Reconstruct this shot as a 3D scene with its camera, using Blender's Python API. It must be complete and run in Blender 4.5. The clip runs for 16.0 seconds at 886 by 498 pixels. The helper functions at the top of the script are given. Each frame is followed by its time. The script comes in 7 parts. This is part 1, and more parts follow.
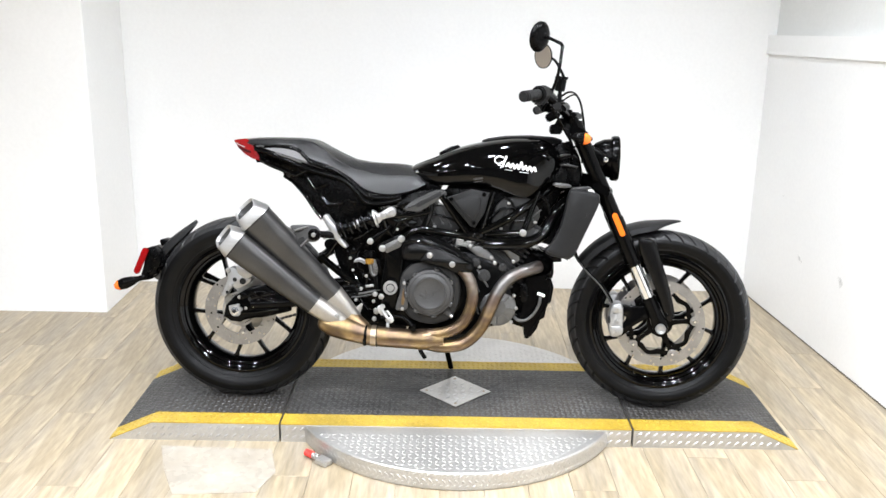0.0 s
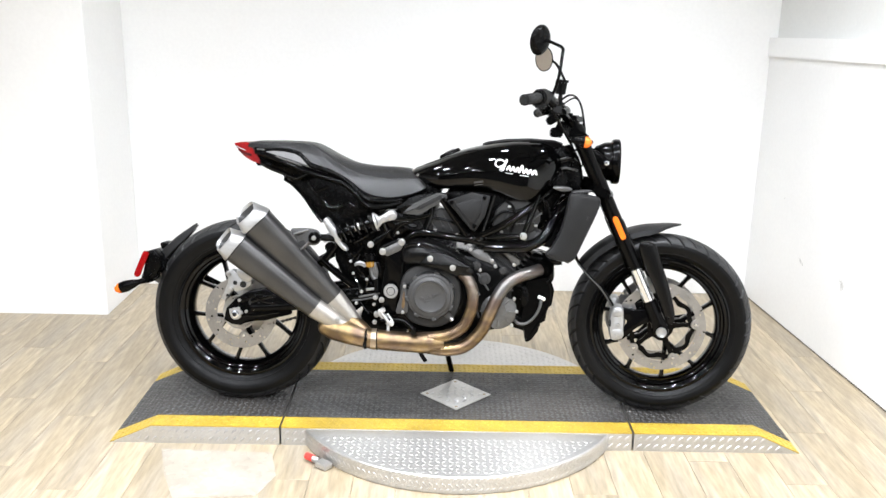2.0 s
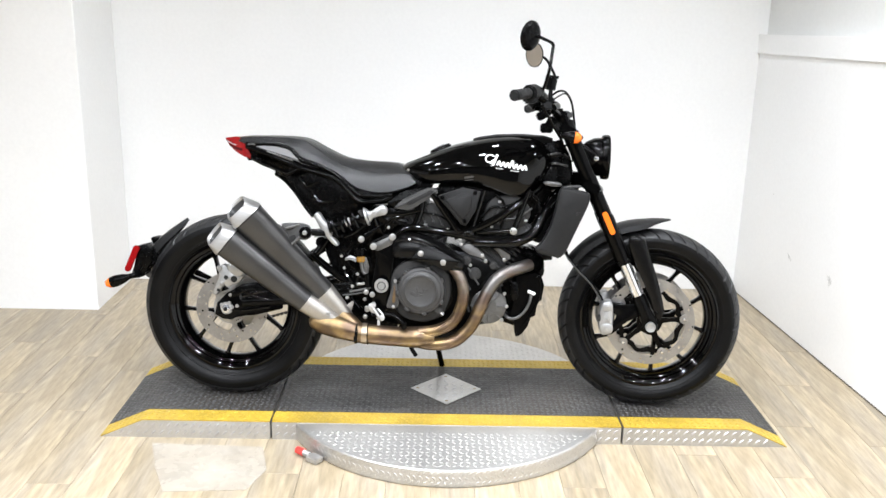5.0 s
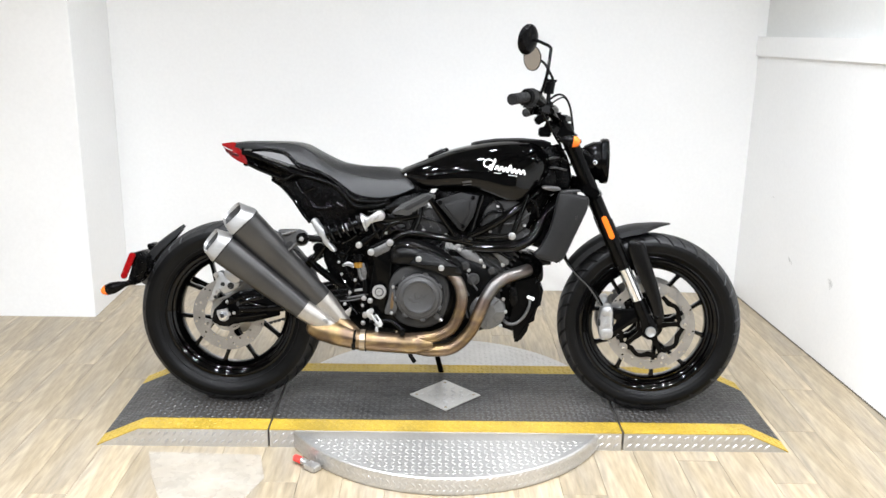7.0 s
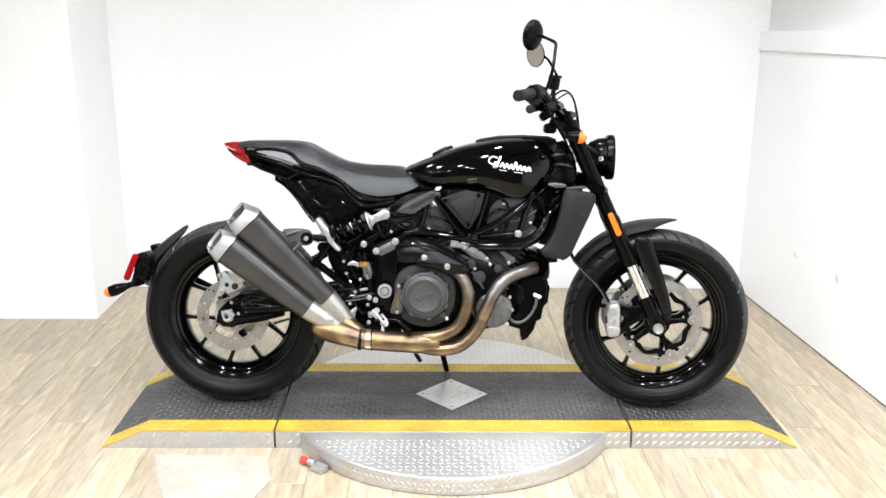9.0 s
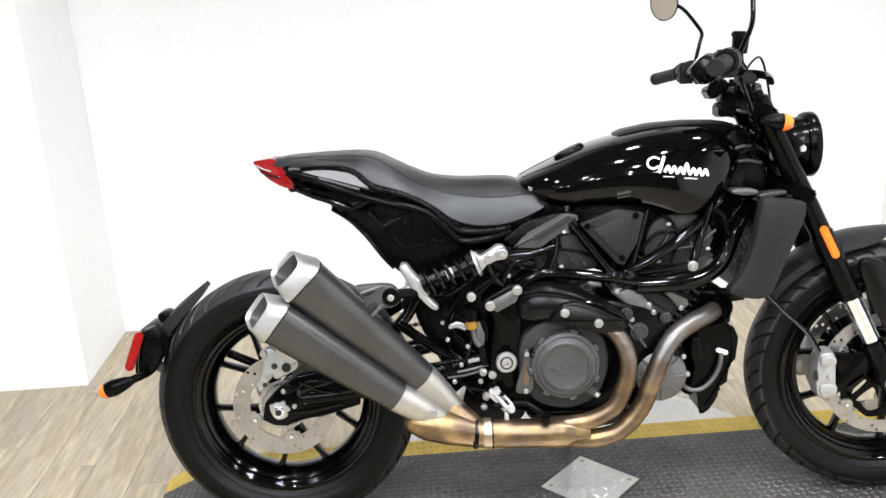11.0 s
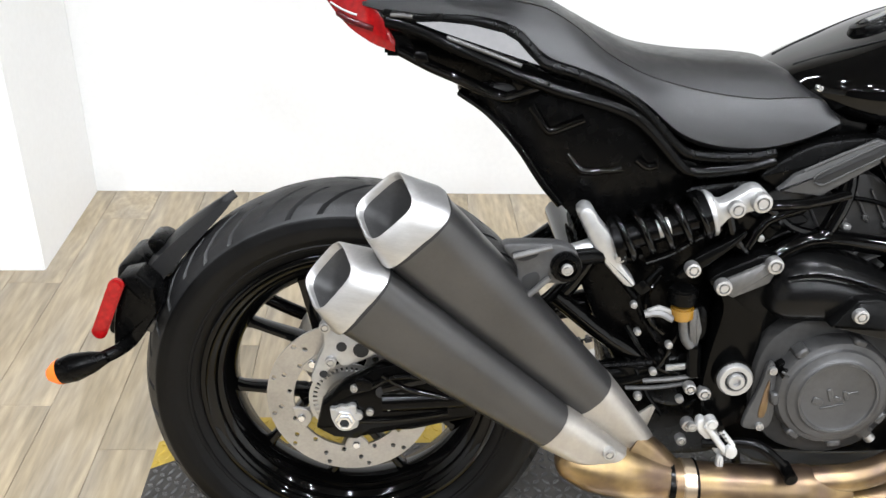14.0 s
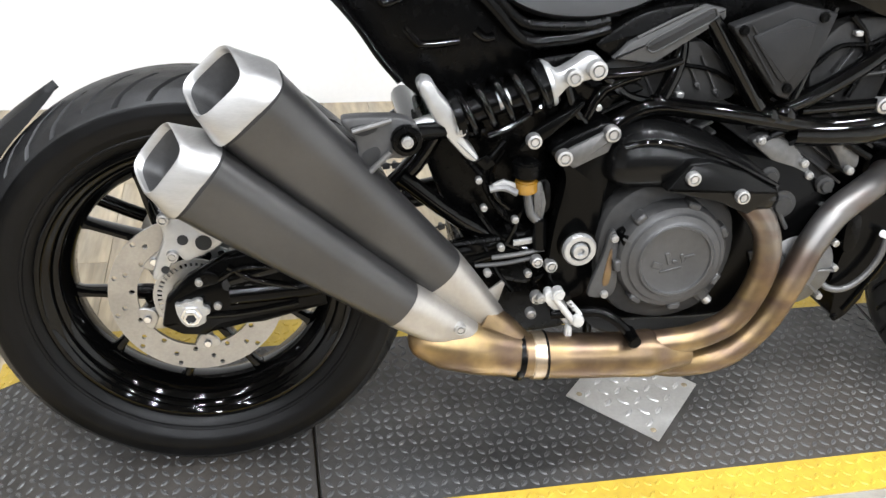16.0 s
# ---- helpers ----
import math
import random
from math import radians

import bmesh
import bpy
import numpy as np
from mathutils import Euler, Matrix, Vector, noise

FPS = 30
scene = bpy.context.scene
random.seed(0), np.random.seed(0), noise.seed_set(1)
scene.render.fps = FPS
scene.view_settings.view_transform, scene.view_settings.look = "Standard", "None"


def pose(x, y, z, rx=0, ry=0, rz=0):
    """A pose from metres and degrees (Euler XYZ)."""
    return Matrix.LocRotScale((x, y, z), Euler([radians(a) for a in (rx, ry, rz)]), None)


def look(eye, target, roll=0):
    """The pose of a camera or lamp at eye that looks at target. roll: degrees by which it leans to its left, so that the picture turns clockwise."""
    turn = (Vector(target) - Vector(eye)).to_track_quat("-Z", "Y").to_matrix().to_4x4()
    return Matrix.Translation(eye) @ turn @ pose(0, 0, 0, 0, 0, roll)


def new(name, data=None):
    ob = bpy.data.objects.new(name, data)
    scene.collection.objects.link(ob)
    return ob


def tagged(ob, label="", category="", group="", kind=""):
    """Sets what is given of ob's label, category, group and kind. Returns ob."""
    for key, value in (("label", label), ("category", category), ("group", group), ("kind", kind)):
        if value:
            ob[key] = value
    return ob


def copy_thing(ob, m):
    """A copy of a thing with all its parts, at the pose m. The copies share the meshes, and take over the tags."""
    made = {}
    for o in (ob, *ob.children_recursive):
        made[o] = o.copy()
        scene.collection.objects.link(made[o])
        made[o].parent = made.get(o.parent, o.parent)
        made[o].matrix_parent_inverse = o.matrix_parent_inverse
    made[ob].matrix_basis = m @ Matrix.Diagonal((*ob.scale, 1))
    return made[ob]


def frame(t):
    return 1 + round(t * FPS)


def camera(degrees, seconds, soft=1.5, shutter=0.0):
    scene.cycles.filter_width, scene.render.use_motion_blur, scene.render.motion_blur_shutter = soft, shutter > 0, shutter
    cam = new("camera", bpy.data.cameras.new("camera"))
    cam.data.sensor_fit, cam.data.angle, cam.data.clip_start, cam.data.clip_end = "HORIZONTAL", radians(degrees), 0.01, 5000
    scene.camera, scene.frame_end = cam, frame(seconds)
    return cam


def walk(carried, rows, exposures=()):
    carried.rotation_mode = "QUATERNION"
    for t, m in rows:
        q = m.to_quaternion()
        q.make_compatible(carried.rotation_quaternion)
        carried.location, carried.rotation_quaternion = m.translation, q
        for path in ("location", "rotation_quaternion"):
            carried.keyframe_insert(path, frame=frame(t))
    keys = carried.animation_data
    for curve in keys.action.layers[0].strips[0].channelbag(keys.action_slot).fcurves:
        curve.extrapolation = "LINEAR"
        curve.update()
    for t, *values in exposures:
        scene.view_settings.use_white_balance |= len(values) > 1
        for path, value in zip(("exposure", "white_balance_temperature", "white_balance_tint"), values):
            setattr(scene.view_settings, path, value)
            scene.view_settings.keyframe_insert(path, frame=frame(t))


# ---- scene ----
cam = camera(52.2, 16.0)
EXPOSURE = -0.1
# rows of ceiling lamps: y, watts of each lamp, and where along x they hang
LAMP_ROWS = ((0.35, 8.0, (-1.2, 0.15, 1.05)), (-0.85, 24.0, (-1.3, -0.1, 0.65, 1.5)), (-2.1, 36.0, (-2.3, -1.0, 0.2)), (-3.4, 42.0, (-2.4, -1.1, 0.1, 1.05)), (-4.5, 36.0, (-2.4, -1.1, 0.1, 1.05)))
PATH = [
    (0, (-0.033, -3.167, 1.532), (-0.022, -1.24, 0.995), 1.1),
    (0.5, (-0.03, -3.155, 1.531), (-0.01, -1.228, 0.997), 1.2),
    (1, (-0.03, -3.153, 1.533), (-0.017, -1.227, 0.995), 1.3),
    (1.5, (-0.03, -3.159, 1.533), (-0.022, -1.231, 1.001), 1.3),
    (2, (-0.03, -3.162, 1.541), (-0.022, -1.235, 1.005), 1.1),
    (2.5, (-0.027, -3.172, 1.535), (-0.018, -1.242, 1.011), 1.2),
    (3, (-0.026, -3.174, 1.537), (-0.015, -1.242, 1.017), 1.3),
    (3.5, (-0.025, -3.18, 1.539), (-0.007, -1.249, 1.021), 1.5),
    (4, (-0.026, -3.18, 1.541), (-0.006, -1.253, 1.008), 1.5),
    (6.5, (-0.023, -3.157, 1.532), (0.01, -1.233, 0.987), 1.0),
    (7, (-0.02, -3.151, 1.538), (0.007, -1.224, 1.003), 1.0),
    (7.5, (-0.019, -3.15, 1.53), (0.007, -1.224, 0.992), 0.9),
    (8, (-0.023, -3.143, 1.539), (0.003, -1.216, 1.006), 0.8),
    (8.5, (-0.026, -3.15, 1.536), (-0.002, -1.221, 1.01), 0.7),
    (9, (-0.047, -3.128, 1.532), (-0.015, -1.202, 0.993), 0.5),
    (9.2, (-0.07, -3.115, 1.529), (-0.025, -1.19, 0.991), 0.5),
    (11.3, (-0.43, -1.878, 1.466), (-0.386, 0.019, 0.836), -4.2),
    (11.5, (-0.433, -1.729, 1.435), (-0.459, 0.194, 0.885), -4.3),
    (12, (-0.472, -1.412, 1.446), (-0.596, 0.495, 0.856), -4.0),
    (12.5, (-0.635, -1.237, 1.45), (-0.505, 0.647, 0.793), -1.4),
    (13, (-0.679, -1.179, 1.435), (-0.541, 0.682, 0.715), -1.2),
    (13.5, (-0.682, -1.164, 1.387), (-0.588, 0.642, 0.535), 0.3),
    (14, (-0.685, -1.161, 1.335), (-0.579, 0.575, 0.348), 2.0),
    (14.5, (-0.696, -1.17, 1.292), (-0.568, 0.499, 0.197), 3.9),
    (15, (-0.7, -1.179, 1.267), (-0.565, 0.453, 0.119), 3.6),
    (15.5, (-0.684, -1.183, 1.268), (-0.467, 0.445, 0.126), 3.7),
    (16, (-0.64, -1.184, 1.266), (-0.267, 0.44, 0.16), 4.1),
]
EXPOSED = [(0.0, -0.1), (1.0, -0.03), (2.5, 0.0), (4.2, -0.07), (6.3, -0.22), (7.5, -0.14), (8.5, -0.04), (9.2, 0.0), (11.3, -0.02), (12.0, -0.08), (13.5, -0.12), (14.5, -0.08), (15.5, -0.03), (16.0, -0.03)]
walk(cam, [(t, look(eye, target, roll)) for t, eye, target, roll in PATH], [(t, EXPOSURE + e) for t, e in EXPOSED])

# ---------------------------------------------------------------- world and light
world = bpy.data.worlds.new("world")
scene.world = world
world.use_nodes = True
world.node_tree.nodes["Background"].inputs[0].default_value = (0.9, 0.95, 1.0, 1)
world.node_tree.nodes["Background"].inputs[1].default_value = 0.05

LAMPS = [(x, y, w) for y, w, places in LAMP_ROWS for x in places]
LAMP_Z = 2.67
for lx, ly, lw in LAMPS:
    ld = bpy.data.lights.new("ceiling_light", "AREA")
    ld.shape, ld.size, ld.energy = "DISK", 0.13, lw
    ld.color = (0.96, 1.0, 1.075)
    ld.spread = radians(150)
    lo = new("ceiling_light_source", ld)
    lo.matrix_world = pose(lx, ly, LAMP_Z - 0.012)


# ---------------------------------------------------------------- materials
def material(name, color, rough=0.5, metal=0.0, grain=0.0, grain_scale=80.0, blot=0.0, blot_scale=4.0, bump=0.0,
             bump_scale=200.0, coat=0.0, rough_var=0.0, per_object=0.0, stretch=None, spec=0.5, second=None):
    m = bpy.data.materials.new(name)
    m.use_nodes = True
    nt = m.node_tree
    bs = nt.nodes["Principled BSDF"]
    bs.inputs["Roughness"].default_value = rough
    bs.inputs["Metallic"].default_value = metal
    bs.inputs["Specular IOR Level"].default_value = spec
    if coat:
        bs.inputs["Coat Weight"].default_value = coat
        bs.inputs["Coat Roughness"].default_value = 0.04
    co = nt.nodes.new("ShaderNodeTexCoord")
    vec = co.outputs["Object"]
    if stretch:
        mp = nt.nodes.new("ShaderNodeMapping")
        mp.inputs["Scale"].default_value = stretch
        nt.links.new(vec, mp.inputs["Vector"])
        vec = mp.outputs["Vector"]

    def noise_node(scale, detail=4.0):
        n = nt.nodes.new("ShaderNodeTexNoise")
        n.inputs["Scale"].default_value, n.inputs["Detail"].default_value = scale, detail
        nt.links.new(vec, n.inputs["Vector"])
        return n.outputs["Fac"]

    def remap(sock, lo, hi):
        r = nt.nodes.new("ShaderNodeMapRange")
        r.inputs["From Min"].default_value, r.inputs["From Max"].default_value = 0.3, 0.7
        r.inputs["To Min"].default_value, r.inputs["To Max"].default_value = lo, hi
        nt.links.new(sock, r.inputs["Value"])
        return r.outputs["Result"]

    base = nt.nodes.new("ShaderNodeRGB")
    base.outputs[0].default_value = (*color, 1)
    out = base.outputs[0]
    if second:
        mx = nt.nodes.new("ShaderNodeMix")
        mx.data_type = "RGBA"
        nt.links.new(remap(noise_node(second[1], 6.0), 0.0, 1.0), mx.inputs["Factor"])
        nt.links.new(out, mx.inputs["A"])
        mx.inputs["B"].default_value = (*second[0], 1)
        out = mx.outputs["Result"]
    factor = None
    for amount, scale in ((grain, grain_scale), (blot, blot_scale)):
        if amount:
            s = remap(noise_node(scale), 1 - amount, 1 + amount)
            if factor is None:
                factor = s
            else:
                mu = nt.nodes.new("ShaderNodeMath")
                mu.operation = "MULTIPLY"
                nt.links.new(factor, mu.inputs[0])
                nt.links.new(s, mu.inputs[1])
                factor = mu.outputs[0]
    if per_object:
        oi = nt.nodes.new("ShaderNodeObjectInfo")
        r = nt.nodes.new("ShaderNodeMapRange")
        r.inputs["To Min"].default_value, r.inputs["To Max"].default_value = 1 - per_object, 1 + per_object
        nt.links.new(oi.outputs["Random"], r.inputs["Value"])
        if factor is None:
            factor = r.outputs["Result"]
        else:
            mu = nt.nodes.new("ShaderNodeMath")
            mu.operation = "MULTIPLY"
            nt.links.new(factor, mu.inputs[0])
            nt.links.new(r.outputs["Result"], mu.inputs[1])
            factor = mu.outputs[0]
    if factor is not None:
        hsv = nt.nodes.new("ShaderNodeHueSaturation")
        nt.links.new(out, hsv.inputs["Color"])
        nt.links.new(factor, hsv.inputs["Value"])
        out = hsv.outputs["Color"]
    nt.links.new(out, bs.inputs["Base Color"])
    if rough_var:
        nt.links.new(remap(noise_node(grain_scale * 0.4), max(0.0, rough - rough_var), min(1.0, rough + rough_var)), bs.inputs["Roughness"])
    if bump:
        bp = nt.nodes.new("ShaderNodeBump")
        bp.inputs["Strength"].default_value, bp.inputs["Distance"].default_value = bump, 0.002
        nt.links.new(noise_node(bump_scale), bp.inputs["Height"])
        nt.links.new(bp.outputs["Normal"], bs.inputs["Normal"])
    return m


WALL = material("white_wall_paint", (0.86, 0.86, 0.85), 0.55, grain=0.015, grain_scale=60, blot=0.02, blot_scale=1.5, bump=0.12, bump_scale=160)
# Same wall above the ledge, with a slightly darker base than WALL.
UPPER = material("darker_upper_wall", (0.72, 0.725, 0.705), 0.6, grain=0.02, grain_scale=60, blot=0.05, blot_scale=1.2, bump=0.12, bump_scale=160)
SCUFF = material("grey_wall_scuff", (0.70, 0.70, 0.685), 0.6, grain=0.2, grain_scale=90, blot=0.2, blot_scale=30)
SEAM = material("dark_floor_seam", (0.10, 0.085, 0.065), 0.8, grain=0.3, grain_scale=20)
# Dark greys for the unseen ceiling and front wall, to deepen black reflections.
CEIL = material("unseen_ceiling_grey", (0.16, 0.16, 0.16), 0.8, blot=0.02, blot_scale=2)
DIM = material("unseen_wall_dark_grey", (0.05, 0.05, 0.05), 0.7, grain=0.03, blot=0.05, blot_scale=2)
PLANK = material("limed_oak_plank", (0.40, 0.318, 0.20), 0.38, grain=0.22, grain_scale=8, blot=0.26, blot_scale=2.8, stretch=(8, 1.0, 8),
                 per_object=0.12, bump=0.08, bump_scale=40, rough_var=0.08, second=((0.29, 0.249, 0.19), 1.7))
JOINT = material("dark_floor_joint", (0.30, 0.245, 0.165), 0.8, grain=0.1)
DECK = material("dark_grey_painted_steel", (0.0255, 0.0255, 0.0253), 0.52, grain=0.2, grain_scale=120, blot=0.4, blot_scale=5, rough_var=0.12, bump=0.1, bump_scale=300,
                second=((0.040, 0.034, 0.028), 3.4))
# Ridge tops: wear, plus their sheen painted as a lighter base colour.
RIDGE = material("worn_ridge_painted_sheen", (0.055, 0.055, 0.0548), 0.38, grain=0.15, grain_scale=120, blot=0.5, blot_scale=6, rough_var=0.1)
YELLOW = material("yellow_paint", (0.41, 0.28, 0.032), 0.45, grain=0.1, grain_scale=90, blot=0.2, blot_scale=7, bump=0.1, bump_scale=250)
ALU = material("aluminium_plate", (0.52, 0.51, 0.49), 0.38, metal=0.75, grain=0.06, grain_scale=150, blot=0.08, blot_scale=5, rough_var=0.1, bump=0.06)
ALU_BAR = material("bright_aluminium_ridge", (0.58, 0.575, 0.57), 0.4, metal=0.85, grain=0.05)
FILM = material("scuffed_film", (0.345, 0.30, 0.24), 0.28, grain=0.08, grain_scale=40, blot=0.12, blot_scale=7, rough_var=0.1, second=((0.38, 0.345, 0.29), 5.0))
RED_PLASTIC = material("red_plastic", (0.75, 0.05, 0.04), 0.35, grain=0.05)
LAMP_GLOW = bpy.data.materials.new("lamp_glow")
LAMP_GLOW.use_nodes = True
lamp_bs = LAMP_GLOW.node_tree.nodes["Principled BSDF"]
lamp_bs.inputs["Emission Color"].default_value = (0.955, 1.0, 1.045, 1)
lamp_bs.inputs["Emission Strength"].default_value = 60.0


# ---------------------------------------------------------------- mesh helpers
def finish(bm, smooth=40.0):
    bmesh.ops.recalc_face_normals(bm, faces=bm.faces)
    for f in bm.faces:
        f.smooth = True
    limit = radians(smooth)
    for e in bm.edges:
        e.smooth = not (len(e.link_faces) == 2 and e.calc_face_angle(0.0) > limit)


def mesh_of(name, bm, mat, smooth=40.0):
    finish(bm, smooth)
    me = bpy.data.meshes.new(name)
    bm.to_mesh(me)
    bm.free()
    if mat:
        me.materials.append(mat)
    return me


def part(name, bm, mat, parent=None, label="", smooth=40.0):
    ob = new(name, mesh_of(name, bm, mat, smooth))
    if parent is not None:
        ob.parent = parent
    if label:
        ob["label"] = label
    return ob


def bevel(bm, width, segments=2, angle=30.0):
    if width > 0:
        edges = [e for e in bm.edges if len(e.link_faces) == 2 and e.calc_face_angle(0.0) > radians(angle)]
        bmesh.ops.bevel(bm, geom=edges, offset=width, segments=segments, affect="EDGES", clamp_overlap=True)
    return bm


def box(x0, x1, y0, y1, z0, z1, bev=0.0, segments=2):
    bm = bmesh.new()
    bmesh.ops.create_cube(bm, size=1.0)
    for v in bm.verts:
        v.co = Vector(((x0 + x1) / 2 + v.co.x * (x1 - x0), (y0 + y1) / 2 + v.co.y * (y1 - y0), (z0 + z1) / 2 + v.co.z * (z1 - z0)))
    return bevel(bm, bev, segments)


def prism(outline, lo, hi, axis="y", bev=0.0, segments=2):
    """A plate with the given outline: (x, z) for axis y, (x, y) for axis z, (y, z) for axis x."""
    def at(p, d):
        return {"y": (p[0], d, p[1]), "z": (p[0], p[1], d), "x": (d, p[0], p[1])}[axis]
    bm = bmesh.new()
    a = [bm.verts.new(at(p, lo)) for p in outline]
    b = [bm.verts.new(at(p, hi)) for p in outline]
    bm.faces.new(a)
    bm.faces.new(b[::-1])
    n = len(outline)
    for i in range(n):
        bm.faces.new((a[i], b[i], b[(i + 1) % n], a[(i + 1) % n]))
    bmesh.ops.recalc_face_normals(bm, faces=bm.faces)
    return bevel(bm, bev, segments)


def turned(m, bm):
    bmesh.ops.transform(bm, matrix=m, verts=bm.verts)
    return bm


def joined(*bms):
    out = bms[0]
    for b in bms[1:]:
        me = bpy.data.meshes.new("tmp")
        b.to_mesh(me)
        b.free()
        out.from_mesh(me)
        bpy.data.meshes.remove(me)
    return out


def lathe(profile, segs=48, axis="y", closed=False):
    """Turns (radius, along) points round an axis through the origin. closed: the profile is a ring (a tyre)."""
    bm = bmesh.new()
    rings = []
    for k in range(segs):
        a = 2 * math.pi * k / segs
        c, s = math.cos(a), math.sin(a)
        ring = []
        for r, h in profile:
            co = {"y": (r * c, h, r * s), "z": (r * c, r * s, h), "x": (h, r * c, r * s)}[axis]
            ring.append(bm.verts.new(co))
        rings.append(ring)
    n = len(profile)
    for k in range(segs):
        p, q = rings[k], rings[(k + 1) % segs]
        for i in range(n if closed else n - 1):
            j = (i + 1) % n
            bm.faces.new((p[i], p[j], q[j], q[i]))
    bmesh.ops.remove_doubles(bm, verts=bm.verts, dist=1e-6)
    return bm


def rod(a, b, r, segs=16, r2=None, bev=0.0):
    """A round bar from a to b."""
    a, b = Vector(a), Vector(b)
    d = b - a
    bm = bmesh.new()
    bmesh.ops.create_cone(bm, cap_ends=True, segments=segs, radius1=r, radius2=r if r2 is None else r2, depth=d.length)
    bevel(bm, bev, 2, 50)
    return turned(Matrix.Translation((a + b) / 2) @ d.to_track_quat("Z", "Y").to_matrix().to_4x4(), bm)


def spline(points, steps=8):
    """Catmull-Rom points through the given ones."""
    p = [Vector(q) for q in points]
    p = [2 * p[0] - p[1]] + p + [2 * p[-1] - p[-2]]
    out = []
    for i in range(1, len(p) - 2):
        for k in range(steps):
            t = k / steps
            a, b, c, d = p[i - 1], p[i], p[i + 1], p[i + 2]
            out.append(0.5 * (2 * b + (c - a) * t + (2 * a - 5 * b + 4 * c - d) * t * t + (3 * b - 3 * c + d - a) * t * t * t))
    out.append(p[-2])
    return out


def tube(points, r, segs=12, smooth_steps=6, radii=None, caps=True, flat=1.0):
    """A pipe through points. radii: one radius per given point."""
    pts = spline(points, smooth_steps) if smooth_steps > 1 else [Vector(q) for q in points]
    n = len(pts)
    if radii:
        rs = [float(q) for q in np.interp(np.linspace(0, len(radii) - 1, n), range(len(radii)), radii)]
    else:
        rs = [r] * n
    bm = bmesh.new()
    rings = []
    side = None
    for i, q in enumerate(pts):
        d = (pts[min(i + 1, n - 1)] - pts[max(i - 1, 0)]).normalized()
        if side is None:
            side = d.orthogonal().normalized()
        side = (side - d * side.dot(d)).normalized()
        up = d.cross(side)
        rings.append([bm.verts.new(q + rs[i] * (math.cos(2 * math.pi * k / segs) * side + flat * math.sin(2 * math.pi * k / segs) * up)) for k in range(segs)])
    for i in range(n - 1):
        for k in range(segs):
            bm.faces.new((rings[i][k], rings[i][(k + 1) % segs], rings[i + 1][(k + 1) % segs], rings[i + 1][k]))
    if caps:
        bm.faces.new(rings[0][::-1])
        bm.faces.new(rings[-1])
    return bm


def loft(sections, closed_ends=True):
    """Skin over rings of equally many points."""
    bm = bmesh.new()
    rings = [[bm.verts.new(q) for q in s] for s in sections]
    n = len(rings[0])
    for a, b in zip(rings, rings[1:]):
        for k in range(n):
            bm.faces.new((a[k], a[(k + 1) % n], b[(k + 1) % n], b[k]))
    if closed_ends:
        bm.faces.new(rings[0][::-1])
        bm.faces.new(rings[-1])
    return bm


def thing(name, label, category, m=None, group="", kind=""):
    ob = new(name)
    ob.empty_display_size = 0.1
    if m is not None:
        ob.matrix_world = m
    return tagged(ob, label, category, group, kind)


# ---------------------------------------------------------------- room
ROOM_H = 2.7
tagged(part("floor", box(-4.6, 2.6, -5.6, 1.75, -0.12, -0.006), JOINT), "subfloor showing dark in the joints between floor planks", "floor", kind="structure")
floor = bpy.data.objects["floor"]
tagged(part("wall_back", box(-4.7, 2.7, 1.565, 1.75, -0.006, ROOM_H), WALL), "plain white painted back wall", "wall", kind="structure")
tagged(part("wall_left_return", box(-4.7, -1.662, 1.055, 1.564, -0.006, ROOM_H, 0.004), WALL), "white painted wall projection at the corner", "wall", kind="structure")
# Unseen wall, white to throw light at the mirror and right wall.
tagged(part("wall_left", box(-4.75, -4.6, -5.6, 1.054, -0.006, ROOM_H), WALL), "unseen side wall, white to brighten the mirror and facing wall", "wall", kind="structure")
tagged(part("wall_front", box(-4.75, 2.8, -5.75, -5.6, -0.006, ROOM_H), DIM), "unseen wall closing the room, dark grey to deepen reflections", "wall", kind="structure")
right = [(1.645, 1.5645), (2.115, -5.6)]


def wall_band(inset, z0, z1):
    """A stretch of the side wall between two heights, each given at its far and its near end."""
    bm = bmesh.new()
    (xa, ya), (xb, yb) = right
    corners = [(xa + inset, ya), (2.7 - 0.001 * z0[0], ya), (2.7 - 0.001 * z0[0], yb), (xb + inset, yb)]
    low = [bm.verts.new((x, y, z0[0] if y > 0 else z0[1])) for x, y in corners]
    top = [bm.verts.new((x, y, z1[0] if y > 0 else z1[1])) for x, y in corners]
    bm.faces.new(low)
    bm.faces.new(top)
    for k in range(4):
        bm.faces.new((low[k], low[(k + 1) % 4], top[(k + 1) % 4], top[k]))
    return bm


tagged(part("wall_right", wall_band(0.0, (-0.006, -0.006), (1.28, 1.53)), WALL), "plain white painted side wall, lower part", "wall", kind="structure")
tagged(part("trim_right", wall_band(-0.012, (1.28, 1.53), (1.375, 1.625)), WALL), "white painted ledge board along the side wall", "trim", kind="structure")
tagged(part("wall_right_upper", wall_band(0.03, (1.375, 1.625), (ROOM_H, ROOM_H)), UPPER), "side wall set back above its ledge, slightly darker than below", "wall", kind="structure")
wall_side = bpy.data.objects["wall_right"]


def on_side_wall(y, z, proud=0.0):
    """A place on the side wall's face, turned so that local x runs along the wall and local y into the room."""
    return pose(1.645 + (1.5645 - y) * 0.0656 - proud, y, z, 0, 0, 93.75)


